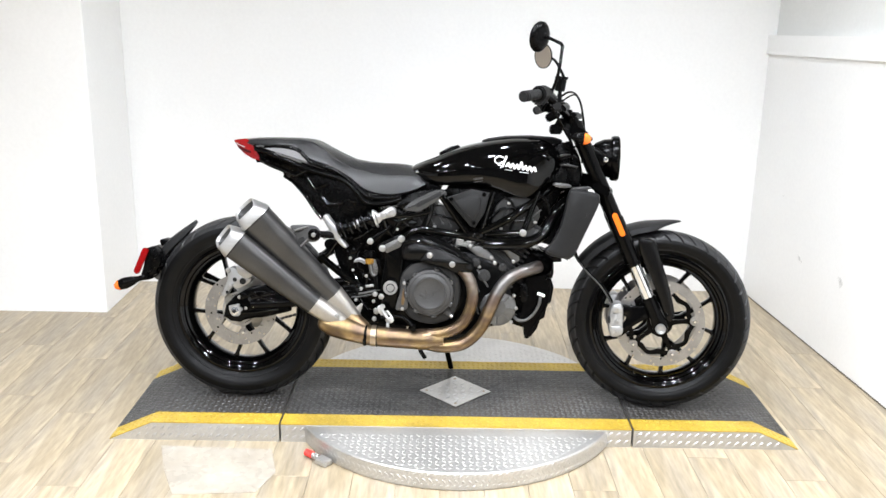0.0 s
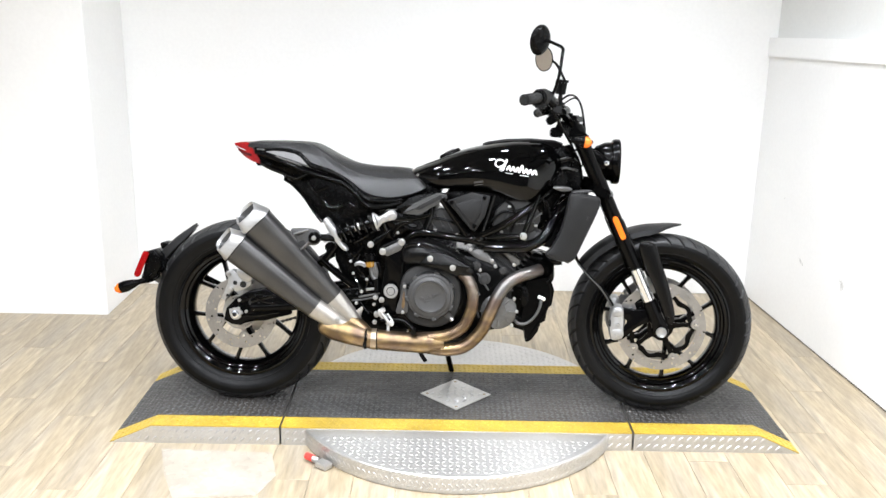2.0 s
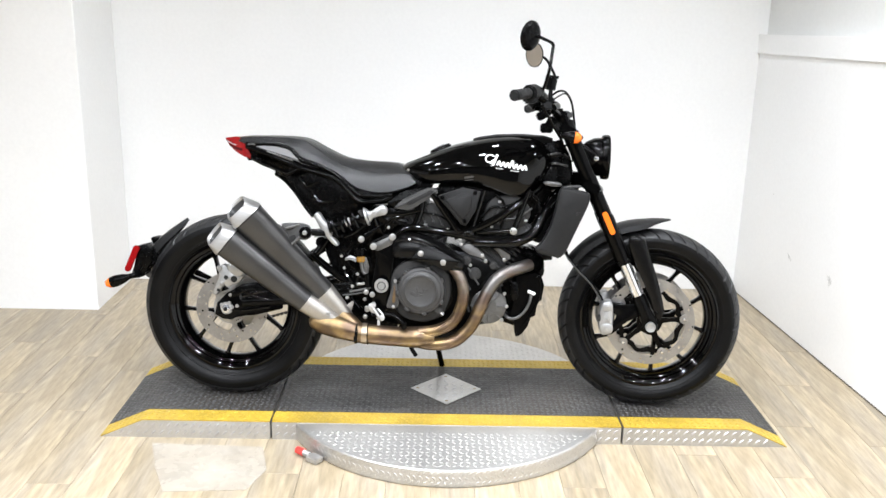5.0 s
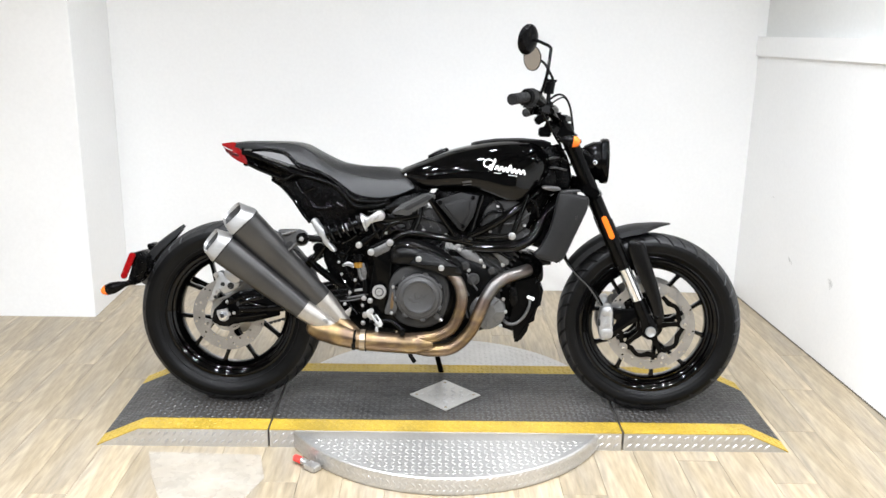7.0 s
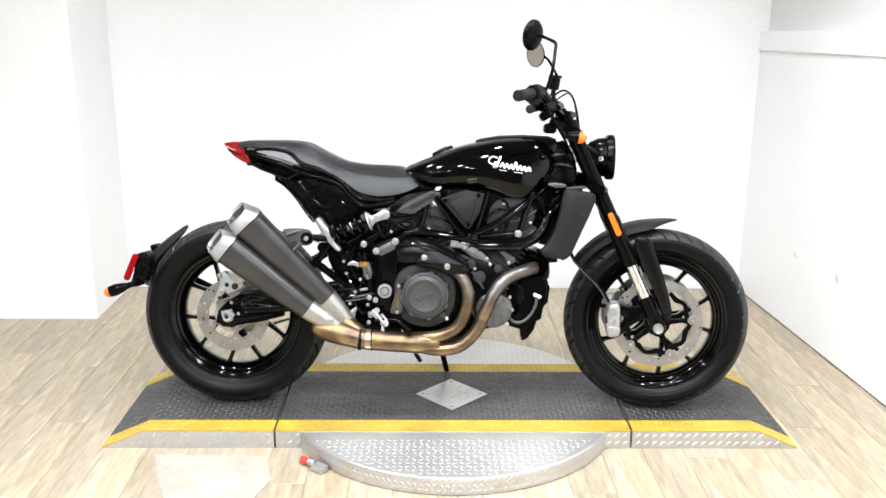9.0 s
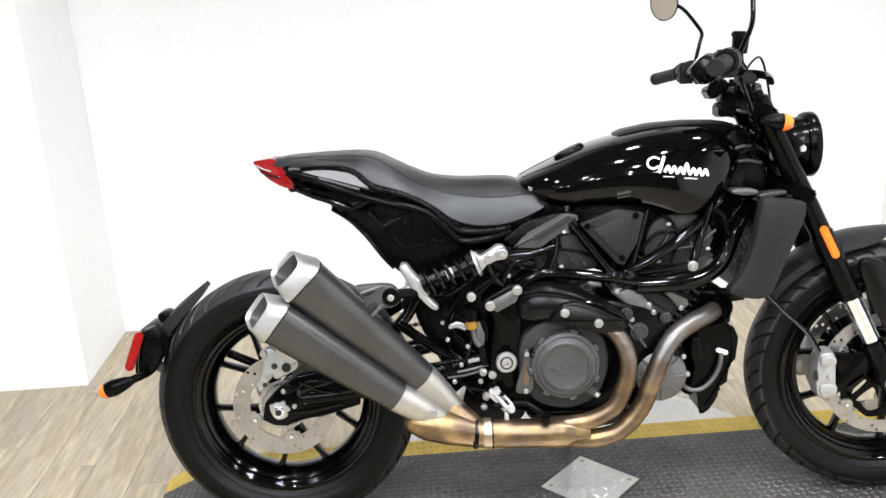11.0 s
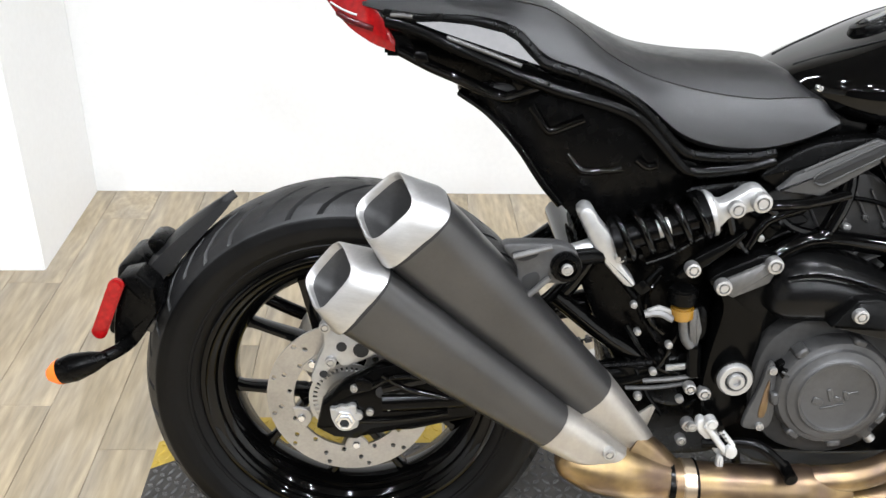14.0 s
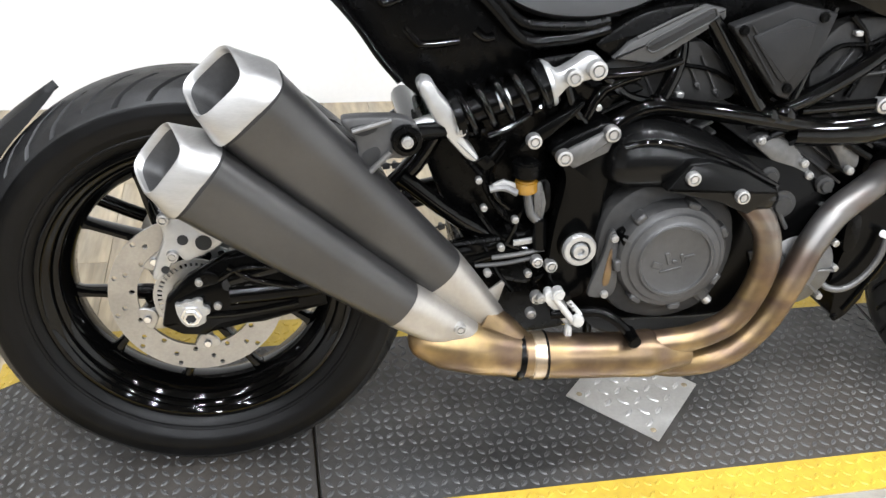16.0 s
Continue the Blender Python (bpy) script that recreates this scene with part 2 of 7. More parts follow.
for y, z, w, h, tilt in ((0.955, 0.366, 0.026, 0.007, -28), (0.56, 0.372, 0.014, 0.022, 10), (0.575, 0.378, 0.020, 0.006, -50), (1.20, 0.62, 0.012, 0.004, 15)):
    outline = [(w * math.cos(t) * (1 + 0.25 * math.sin(5 * t + y * 9)), h * math.sin(t) * (1 + 0.3 * math.cos(3 * t + y * 5))) for t in np.linspace(0, 2 * math.pi, 18, endpoint=False)]
    part("scuff_mark", turned(on_side_wall(y, z) @ pose(0, 0, 0, 0, tilt, 0), prism(outline, -0.0002, 0.0006, "y")), SCUFF, wall_side, "faint grey scuff mark")
part("floor_seam", turned(on_side_wall(-2.0, 0.0), prism([(-3.6, 0.0005), (3.55, 0.0005), (3.55, 0.0045), (-3.6, 0.0045)], -0.002, 0.0035, "y")), SEAM, wall_side, "dark dirt line along the wall's foot")
tagged(part("ceiling", box(-4.75, 2.8, -5.75, 1.75, ROOM_H, ROOM_H + 0.1), CEIL), "unseen ceiling, kept dark grey to deepen reflections", "ceiling", kind="structure")

lamp = thing("ceiling_light", "round white recessed ceiling light, switched on", "ceiling light", pose(*LAMPS[0][:2], ROOM_H), "ceiling lights")
part("rim", turned(pose(0, 0, -0.012), lathe([(0.07, 0.012), (0.095, 0.012), (0.095, 0.0), (0.07, -0.004)], 32, "z", True)), CEIL, lamp)
part("diffuser", turned(pose(0, 0, -0.014), lathe([(0.0, 0.012), (0.069, 0.012), (0.069, 0.0), (0.0, 0.0)], 32, "z")), LAMP_GLOW, lamp, "glowing white diffuser")
for lx, ly, _ in LAMPS[1:]:
    copy_thing(lamp, pose(lx, ly, ROOM_H))

tagged(part("floor_film", prism([(-0.99, -0.30), (-0.60, -0.315), (-0.56, -0.47), (-0.60, -0.60), (-0.86, -0.62), (-0.93, -0.47)], 0.0004, 0.0012, "z"), FILM), "pale scuffed patch of film on the wooden floor", "floor film", kind="structure")

# ---------------------------------------------------------------- turntable platform
PZ, YF, YB = 0.07, -0.257, 0.340
XA, XB, XL, XR, XLT, XRT = -0.578, 0.664, -1.186, 1.262, -1.035, 1.115
STRIPE = 0.082


def lozenge(size, width, height):
    """One raised bar of tread plate, lying along x."""
    bm = bmesh.new()
    a, w = size / 2, width / 2
    low = [bm.verts.new(p) for p in ((-a, 0, 0), (-a * 0.4, -w, 0), (a * 0.4, -w, 0), (a, 0, 0), (a * 0.4, w, 0), (-a * 0.4, w, 0))]
    top = [bm.verts.new((v.co.x * 0.72, v.co.y * 0.55, height)) for v in low]
    bm.faces.new(top)
    for i in range(6):
        bm.faces.new((low[i], low[(i + 1) % 6], top[(i + 1) % 6], top[i]))
    return bm


def tread_spots(x0, x1, y0, y1, pitch):
    """Places and turns of the bars on a rectangle, in rows of crossed bars."""
    rows = int((y1 - y0) / pitch)
    cols = int((x1 - x0) / pitch)
    for j in range(rows):
        for i in range(cols):
            yield x0 + (i + 0.5) * (x1 - x0) / cols, y0 + (j + 0.5) * (y1 - y0) / rows, 45 if (i + j) % 2 else -45


def tread_mesh(name, spots, mat, size=0.0195, width=0.0078, height=0.0021):
    """Many bars in one mesh. spots: full poses."""
    proto = lozenge(size, width, height)
    vs = np.array([v.co[:] for v in proto.verts])
    proto.verts.index_update()
    fs = [[v.index for v in f.verts] for f in proto.faces]
    proto.free()
    verts, faces = [], []
    for m in spots:
        r, k = np.array(m), len(verts)
        verts += [tuple(q) for q in vs @ r[:3, :3].T + r[:3, 3]]
        faces += [[k + i for i in f] for f in fs]
    me = bpy.data.meshes.new(name)
    me.from_pydata(verts, [], faces)
    me.materials.append(mat)
    return me


turntable = thing("turntable", "round aluminium tread-plate turntable lying on the floor", "turntable", pose(0.043, 0.041, 0))
R = 0.612
part("disc", lathe([(0.0, 0.0), (R - 0.004, 0.0), (R, 0.004), (R, 0.059), (R - 0.004, 0.063), (0.0, 0.063)], 96, "z"), ALU, turntable)
spots = []
n = int(2 * R / 0.022)
for j in range(n):
    for i in range(n):
        x, y = -R + (i + 0.5) * 2 * R / n, -R + (j + 0.5) * 2 * R / n
        if math.hypot(x, y) < R - 0.018 and not (YF - 0.055 < y + 0.041 < YB + 0.04 - 0.041 + 0.0):
            spots.append(pose(x, y, 0.063, 0, 0, 45 if (i + j) % 2 else -45))
for k in range(180):
    a = 2 * math.pi * k / 180
    for h, s in ((0.014, 1), (0.032, -1), (0.050, 1)):
        spots.append(pose(R * math.cos(a + h), R * math.sin(a + h), h, 0, 0, 0) @ pose(0, 0, 0, 90, 0, math.degrees(a) + 90) @ pose(0, 0, 0, 0, 0, 45 * s))
ob = new("tread_pattern", tread_mesh("tread_pattern", spots, ALU, height=0.0013))
ob.parent = turntable
tagged(ob, "raised bright tread ridges", kind="stuff")

latch = thing("locking_pin", "red-handled steel locking pin at the turntable's edge", "locking pin", pose(-0.408, -0.412, 0.0, 0, 0, 142) @ Matrix.Scale(0.85, 4))
part("bracket", turned(pose(0, 0, 0.014), box(-0.03, 0.03, -0.022, 0.022, -0.012, 0.012, 0.004)), ALU, latch)
part("spring", turned(pose(0.045, 0, 0.02), tube([(-0.015 + 0.0012 * i, 0.011 * math.cos(i * 0.9), 0.011 * math.sin(i * 0.9)) for i in range(24)], 0.003, 6, 2)), ALU, latch)
part("grip", rod((0.055, 0, 0.02), (0.1, 0, 0.02), 0.015, 16, bev=0.004), RED_PLASTIC, latch, "red plastic grip")


def deck_section(name, label, x0, x1, slope=0):
    """One section of the drive-on deck: body, top sheet and two painted edge stripes. slope -1 or 1: which end runs down to the floor."""
    deck = thing(name, label, "platform section", pose(0, 0, 0))
    top = {0: [(x0, PZ), (x1, PZ)], -1: [(XL, 0.004), (XLT, PZ), (x1, PZ)], 1: [(x0, PZ), (XRT, PZ), (XR, 0.004)]}[slope]
    low = [(top[-1][0], 0.0), (top[0][0], 0.0)]
    under = [(x, z - 0.004) for x, z in top]
    part("body", prism([(x, max(z, 0.001)) for x, z in under] + low, YF + 0.0015, YB - 0.0015, "y", 0.0), ALU, deck)
    sheet = top + [(x, z - 0.0035) for x, z in reversed(top)]
    part("top_sheet", prism(sheet, YF + STRIPE, YB - STRIPE, "y", 0.0), DECK, deck, "dark grey painted tread plate")
    part("edge_stripe", prism(sheet, YF, YF + STRIPE - 0.0005, "y", 0.0), YELLOW, deck, "yellow painted edge stripe")
    part("edge_stripe", prism(sheet, YB - STRIPE + 0.0005, YB, "y", 0.0), YELLOW, deck, "yellow painted edge stripe")
    return deck


deck_left = deck_section("platform_ramp", "dark grey tread-plate ramp with yellow edges under the rear wheel", XL, XA - 0.007, -1)
deck_mid = deck_section("platform_deck", "dark grey tread-plate deck with yellow edges on the turntable", XA, XB, 0)
deck_right = deck_section("platform_ramp", "dark grey tread-plate ramp with yellow edges under the front wheel", XB + 0.008, XR, 1)

PITCH = 0.0195
DIA = (0.043, 0.041, 0.137, 0.140)


def on_slope(x, y, turn):
    if x < XLT:
        return pose(x, y, 0.004 + (x - XL) / (XLT - XL) * (PZ - 0.004), 0, -math.degrees(math.atan2(PZ - 0.004, XLT - XL))) @ pose(0, 0, 0, 0, 0, turn)
    if x > XRT:
        return pose(x, y, PZ - (x - XRT) / (XR - XRT) * (PZ - 0.004), 0, math.degrees(math.atan2(PZ - 0.004, XR - XRT))) @ pose(0, 0, 0, 0, 0, turn)
    return pose(x, y, PZ, 0, 0, turn)


bar_mesh = mesh_of("tread_ridge", lozenge(0.0195, 0.0080, 0.0022), RIDGE)
for deck, x0, x1 in ((deck_left, XL, XA - 0.007), (deck_mid, XA, XB), (deck_right, XB + 0.008, XR)):
    rest, yel, side, near = [], [], [], 0
    for x, y, a in tread_spots(x0 + 0.004, x1 - 0.004, YF + STRIPE + 0.003, YB - STRIPE - 0.003, PITCH):
        if abs(x - DIA[0]) / DIA[2] + abs(y - DIA[1]) / DIA[3] < 1.05:
            continue
        m = on_slope(x, y, a)
        if y < 0.02 and -1.0 < x < -0.1 and near < 150:
            near += 1
            ob = new("tread_ridge", bar_mesh)
            ob.parent, ob.matrix_world = deck, m
        else:
            rest.append(m)
    for ya, yb in ((YF, YF + STRIPE), (YB - STRIPE, YB)):
        yel += [on_slope(x, y, a) for x, y, a in tread_spots(x0 + 0.004, x1 - 0.004, ya + 0.003, yb - 0.003, PITCH)]
    for x, z, a in tread_spots(x0 + 0.005, x1 - 0.005, 0.004, PZ - 0.006, 0.028):
        if on_slope(x, 0, 0).translation.z - 0.012 > z and not abs(x - 0.043) < 0.53:
            side.append(pose(x, YF + 0.0015, z, 90, 0, 0) @ pose(0, 0, 0, 0, 0, 45))
    for name, some, mat in (("tread_pattern", rest, RIDGE), ("stripe_pattern", yel, YELLOW), ("side_pattern", side, ALU_BAR)):
        if some:
            ob = new(name, tread_mesh(name, some, mat, 0.026, 0.0085, 0.0035) if name == "side_pattern" else tread_mesh(name, some, mat))
            ob.parent = deck
            ob["kind"] = "stuff"
cx, cy, da, db = DIA
dm = part("diamond_plate", turned(pose(0, 0, PZ), prism([(cx - da, cy), (cx, cy - db), (cx + da, cy), (cx, cy + db)], 0.0, 0.003, "z", 0.001)), ALU, deck_mid, "bare aluminium diamond plate")
spots = [pose(x, y, PZ + 0.003, 0, 0, a) for x, y, a in tread_spots(cx - da, cx + da, cy - db, cy + db, 0.030) if abs(x - cx) / da + abs(y - cy) / db < 0.88]
ob = new("ridge_pattern", tread_mesh("ridge_pattern", spots, ALU_BAR, 0.027, 0.009, 0.0024))
ob.parent = dm
ob["kind"] = "stuff"
for sx, sy in ((-0.8, 0), (0.8, 0), (0, -0.8), (0, 0.8)):
    part("screw", turned(pose(cx + sx * da, cy + sy * db, PZ + 0.003), lathe([(0, 0.0015), (0.005, 0.001), (0.006, 0.0)], 12, "z")), JOINT, dm)

# ---------------------------------------------------------------- motorcycle materials
GLOSS = material("gloss_black_paint", (0.0009, 0.0009, 0.0009), 0.05, coat=0.05, grain=0.2, grain_scale=200, spec=0.2)
SATIN = material("satin_black_metal", (0.0011, 0.0011, 0.0011), 0.2, grain=0.2, grain_scale=90, blot=0.15, blot_scale=12, rough_var=0.05, spec=0.1)
PLASTIC = material("black_plastic", (0.0012, 0.0012, 0.0012), 0.26, grain=0.15, grain_scale=160, bump=0.08, bump_scale=500, rough_var=0.04, spec=0.09)
MATTE = material("matte_dark_grey_plastic", (0.0138, 0.0138, 0.0139), 0.42, grain=0.1, grain_scale=160, blot=0.12, blot_scale=9, bump=0.1, bump_scale=700, spec=0.14)
SEAT = material("black_seat_vinyl", (0.0066, 0.0066, 0.007), 0.36, grain=0.12, grain_scale=220, blot=0.18, blot_scale=9, bump=0.25, bump_scale=900, rough_var=0.06, spec=0.42)
RUBBER = material("tyre_rubber", (0.0023, 0.0023, 0.0024), 0.38, grain=0.15, grain_scale=60, blot=0.35, blot_scale=7, bump=0.15, bump_scale=400, rough_var=0.08, spec=0.14)
# Lighter than RUBBER: dust, plus the light on upward tread painted in.
TREAD = material("dusty_lit_rubber", (0.012, 0.012, 0.0123), 0.44, grain=0.2, grain_scale=70, blot=0.35, blot_scale=9, bump=0.25, bump_scale=350, rough_var=0.08, spec=0.38)
CASTING = material("grey_engine_casting", (0.050, 0.0495, 0.049), 0.46, metal=0.4, grain=0.1, grain_scale=140, blot=0.18, blot_scale=14, bump=0.2, bump_scale=600)
BRIGHT_CAST = material("light_grey_casting", (0.105, 0.1035, 0.101), 0.42, metal=0.6, grain=0.1, grain_scale=120, blot=0.18, blot_scale=15, bump=0.2, bump_scale=500)
CAN = material("dark_titanium_muffler", (0.062, 0.061, 0.06), 0.34, metal=0.75, grain=0.03, grain_scale=200, blot=0.12, blot_scale=8, rough_var=0.05, bump=0.05, bump_scale=700)
STEEL = material("brushed_steel", (0.43, 0.425, 0.415), 0.44, metal=0.9, grain=0.04, grain_scale=160, blot=0.08, blot_scale=14, rough_var=0.05, stretch=(1, 1, 6))
CONE = material("warm_brushed_steel", (0.37, 0.35, 0.32), 0.44, metal=0.9, grain=0.04, grain_scale=160, blot=0.12, blot_scale=12, rough_var=0.04)
CHROME = material("bright_metal", (0.72, 0.735, 0.76), 0.2, metal=1.0, grain=0.04, blot=0.05, blot_scale=20)
WHITE_ALU = material("clear_anodised_alloy", (0.38, 0.38, 0.375), 0.38, metal=0.7, grain=0.05, blot=0.06, blot_scale=20)
GOLD = material("heat_tinted_steel", (0.255, 0.178, 0.08), 0.38, metal=0.9, grain=0.14, grain_scale=45, blot=0.45, blot_scale=13, rough_var=0.09, second=((0.10, 0.068, 0.056), 16.0))


def heat_tint(m):
    """Mixes bare grey steel in near the cylinder heads and brown bands further down."""
    nt = m.node_tree
    bs = nt.nodes["Principled BSDF"]
    old = bs.inputs["Base Color"].links[0].from_socket
    co = nt.nodes.new("ShaderNodeTexCoord")
    sep = nt.nodes.new("ShaderNodeSeparateXYZ")
    nt.links.new(co.outputs["Object"], sep.inputs[0])
    noise = nt.nodes.new("ShaderNodeTexNoise")
    noise.inputs["Scale"].default_value, noise.inputs["Detail"].default_value = 9.0, 5.0
    nt.links.new(co.outputs["Object"], noise.inputs["Vector"])
    wob = nt.nodes.new("ShaderNodeMath")
    wob.operation = "MULTIPLY_ADD"
    wob.inputs[1].default_value = 0.12
    nt.links.new(noise.outputs["Fac"], wob.inputs[0])
    lean = nt.nodes.new("ShaderNodeMath")
    lean.operation = "MULTIPLY_ADD"
    lean.inputs[1].default_value = 0.8
    nt.links.new(sep.outputs["X"], lean.inputs[0])
    nt.links.new(sep.outputs["Z"], lean.inputs[2])
    nt.links.new(lean.outputs[0], wob.inputs[2])
    ramp = nt.nodes.new("ShaderNodeMapRange")
    ramp.inputs["From Min"].default_value, ramp.inputs["From Max"].default_value = 0.55, 0.66
    nt.links.new(wob.outputs[0], ramp.inputs["Value"])
    mix = nt.nodes.new("ShaderNodeMix")
    mix.data_type = "RGBA"
    nt.links.new(ramp.outputs["Result"], mix.inputs["Factor"])
    nt.links.new(old, mix.inputs["A"])
    mix.inputs["B"].default_value = (0.145, 0.138, 0.132, 1)
    streak = nt.nodes.new("ShaderNodeTexNoise")
    streak.inputs["Scale"].default_value, streak.inputs["Detail"].default_value = 7.0, 3.0
    mp = nt.nodes.new("ShaderNodeMapping")
    mp.inputs["Scale"].default_value = (1.0, 1.0, 4.0)
    nt.links.new(co.outputs["Object"], mp.inputs["Vector"])
    nt.links.new(mp.outputs["Vector"], streak.inputs["Vector"])
    sm = nt.nodes.new("ShaderNodeMapRange")
    sm.inputs["From Min"].default_value, sm.inputs["From Max"].default_value = 0.48, 0.62
    sm.inputs["To Max"].default_value = 0.65
    nt.links.new(streak.outputs["Fac"], sm.inputs["Value"])
    mix2 = nt.nodes.new("ShaderNodeMix")
    mix2.data_type = "RGBA"
    nt.links.new(sm.outputs["Result"], mix2.inputs["Factor"])
    nt.links.new(mix.outputs["Result"], mix2.inputs["A"])
    mix2.inputs["B"].default_value = (0.105, 0.07, 0.055, 1)
    nt.links.new(mix2.outputs["Result"], bs.inputs["Base Color"])


heat_tint(GOLD)
CLAMP = material("bronzed_steel", (0.36, 0.29, 0.21), 0.3, metal=0.9, grain=0.06, blot=0.1, blot_scale=18)
DISC = material("brake_disc_steel", (0.36, 0.355, 0.348), 0.34, metal=0.95, grain=0.06, grain_scale=250, blot=0.12, blot_scale=16, rough_var=0.03)
RED = material("red_lens", (0.225, 0.004, 0.005), 0.16, coat=0.1, grain=0.25, grain_scale=150, spec=0.3)
DARK_RED = material("dark_red_lens", (0.05, 0.002, 0.003), 0.14, coat=0.1, grain=0.1, spec=0.3)
AMBER = material("amber_lens", (0.85, 0.17, 0.012), 0.25, coat=0.2, grain=0.06, grain_scale=120)
PEG_ALU = material("bright_peg_casting", (0.50, 0.50, 0.49), 0.36, metal=0.5, grain=0.08, grain_scale=150, blot=0.15, blot_scale=30, bump=0.15, bump_scale=500)
CALIPER = material("cast_alloy_caliper", (0.36, 0.36, 0.355), 0.42, metal=0.7, grain=0.06, blot=0.12, blot_scale=22, bump=0.1, bump_scale=400)
HEAD_CAST = material("dark_head_casting", (0.022, 0.0216, 0.021), 0.5, grain=0.15, grain_scale=120, blot=0.25, blot_scale=16, bump=0.2, bump_scale=500, spec=0.25)
WHITE = material("white_lettering", (0.82, 0.82, 0.80), 0.4, grain=0.03)
GREY_MARK = material("pale_grey_marking", (0.45, 0.45, 0.45), 0.4, grain=0.05)
GLASS = material("mirror_glass", (0.52, 0.465, 0.405), 0.04, metal=1.0)
LENS = material("clear_lamp_lens", (0.7, 0.7, 0.7), 0.08, metal=0.3, grain=0.05)
FLUID = material("amber_brake_fluid", (0.2, 0.1, 0.008), 0.2, grain=0.1, coat=0.5)
COVER = material("satin_black_moulding", (0.0022, 0.0022, 0.0022), 0.26, grain=0.15, grain_scale=200, spec=0.18, bump=0.05, bump_scale=600)
# Near-black for holes, slots and seams; paints the shade inside them.
DARK = material("recess_shade_dark", (0.006, 0.006, 0.006), 0.8, grain=0.2)
GREY_TRIM = material("matte_grey_plastic", (0.045, 0.045, 0.0445), 0.42, grain=0.08, grain_scale=160, bump=0.1, bump_scale=700, spec=0.3)
PALE_PANEL = material("grey_satin_panel", (0.24, 0.24, 0.245), 0.38, metal=0.3, grain=0.05, grain_scale=120)

BIKE_POSE = pose(0, -0.02, PZ, 0, 0, -2.5) @ pose(0, 0, 0, -8, 0, 0)
bike = thing("motorcycle", "gloss black naked motorcycle with twin mufflers leaning on its side stand", "motorcycle", BIKE_POSE)
HEAD = Vector((0.44, 0, 1.0))
STEER = Matrix.Translation(HEAD) @ Matrix.Rotation(radians(-4.0), 4, Vector((-0.433, 0, 0.9))) @ Matrix.Translation(-HEAD)


def put(name, bm, mat, label="", parent=None, smooth=40.0):
    return part(name, bm, mat, bike if parent is None else parent, label, smooth)


def R3(x, lat, z):
    """A point on the bike's right-hand side, lat metres out from its middle."""
    return (x, -lat, z)


def rounded(outline, rounds=2):
    """Cuts the corners of an outline so that it runs smoothly."""
    pts = [Vector((p[0], p[1])) for p in outline]
    for _ in range(rounds):
        out = []
        for i, p in enumerate(pts):
            a, b = pts[i - 1], pts[(i + 1) % len(pts)]
            out += [p.lerp(a, 0.22), p.lerp(b, 0.22)]
        pts = out
    return [(p.x, p.y) for p in pts]


def crisp(outline, share=0.12):
    """Adds points close to every corner, so that rounding leaves the sides straight."""
    out = []
    for i, p in enumerate(outline):
        a, b = outline[i - 1], outline[(i + 1) % len(outline)]
        out += [(p[0] + (a[0] - p[0]) * share, p[1] + (a[1] - p[1]) * share), (p[0], p[1]), (p[0] + (b[0] - p[0]) * share, p[1] + (b[1] - p[1]) * share)]
    return out


def plate(outline, lat0, lat1, bev=0.002, segments=2):
    """A cast or moulded piece with an (x, z) outline and a rounded rim."""
    bm = bmesh.new()
    ring = rounded(outline)
    n = len(ring)
    cx_, cz_ = sum(p[0] for p in ring) / n, sum(p[1] for p in ring) / n
    b = min(bev, 0.45 * (lat1 - lat0))
    layers = []
    for lat, inset in ((lat0, b), (lat0 + b * 0.3, b * 0.3), (lat0 + b, 0.0), (lat1 - b, 0.0), (lat1 - b * 0.3, b * 0.3), (lat1, b)):
        row = []
        for i, (x, z) in enumerate(ring):
            (xa, za), (xb, zb) = ring[i - 1], ring[(i + 1) % n]
            t = Vector((xb - xa, zb - za))
            nx, nz = (t.y, -t.x) if t.length == 0 else (t.y / t.length, -t.x / t.length)
            row.append((x, z, nx, nz, lat, inset))
        layers.append(row)
    area = sum(ring[i][0] * ring[(i + 1) % n][1] - ring[(i + 1) % n][0] * ring[i][1] for i in range(n))
    sgn = -1.0 if area > 0 else 1.0
    vs = [[bm.verts.new((x + sgn * nx * ins, -lat, z + sgn * nz * ins)) for x, z, nx, nz, lat, ins in row] for row in layers]
    for a, c in zip(vs, vs[1:]):
        for i in range(n):
            j = (i + 1) % n
            bm.faces.new((a[i], a[j], c[j], c[i]))
    bm.faces.new(vs[0][::-1])
    bm.faces.new(vs[-1])
    return bm


def bolt(parent, x, lat, z, r=0.008, h=0.008, mat=None, name="bolt"):
    prof = [(0, h), (r * 0.45, h), (r * 0.5, h * 0.6), (r * 0.62, h * 0.6), (r * 0.66, h), (r * 0.92, h * 0.92), (r, h * 0.6), (r, -0.004), (0, -0.004)]
    return part(name, turned(pose(x, -lat, z, 90), lathe(prof, 14, "z")), mat or STEEL, parent)


def oval_ring(c, u, v, a, b, n=28, power=3.2):
    """Points of a rounded rectangle round c with half sizes a along u and b along v."""
    out = []
    for k in range(n):
        t = 2 * math.pi * k / n
        cs, sn = math.cos(t), math.sin(t)
        p, q = math.copysign(abs(cs) ** (2 / power), cs), math.copysign(abs(sn) ** (2 / power), sn)
        out.append(Vector(c) + a * p * Vector(u) + b * q * Vector(v))
    return out


def blend_rings(rings, steps):
    cols = [spline([r[i] for r in rings], steps) for i in range(len(rings[0]))]
    return [[c[k] for c in cols] for k in range(len(cols[0]))]


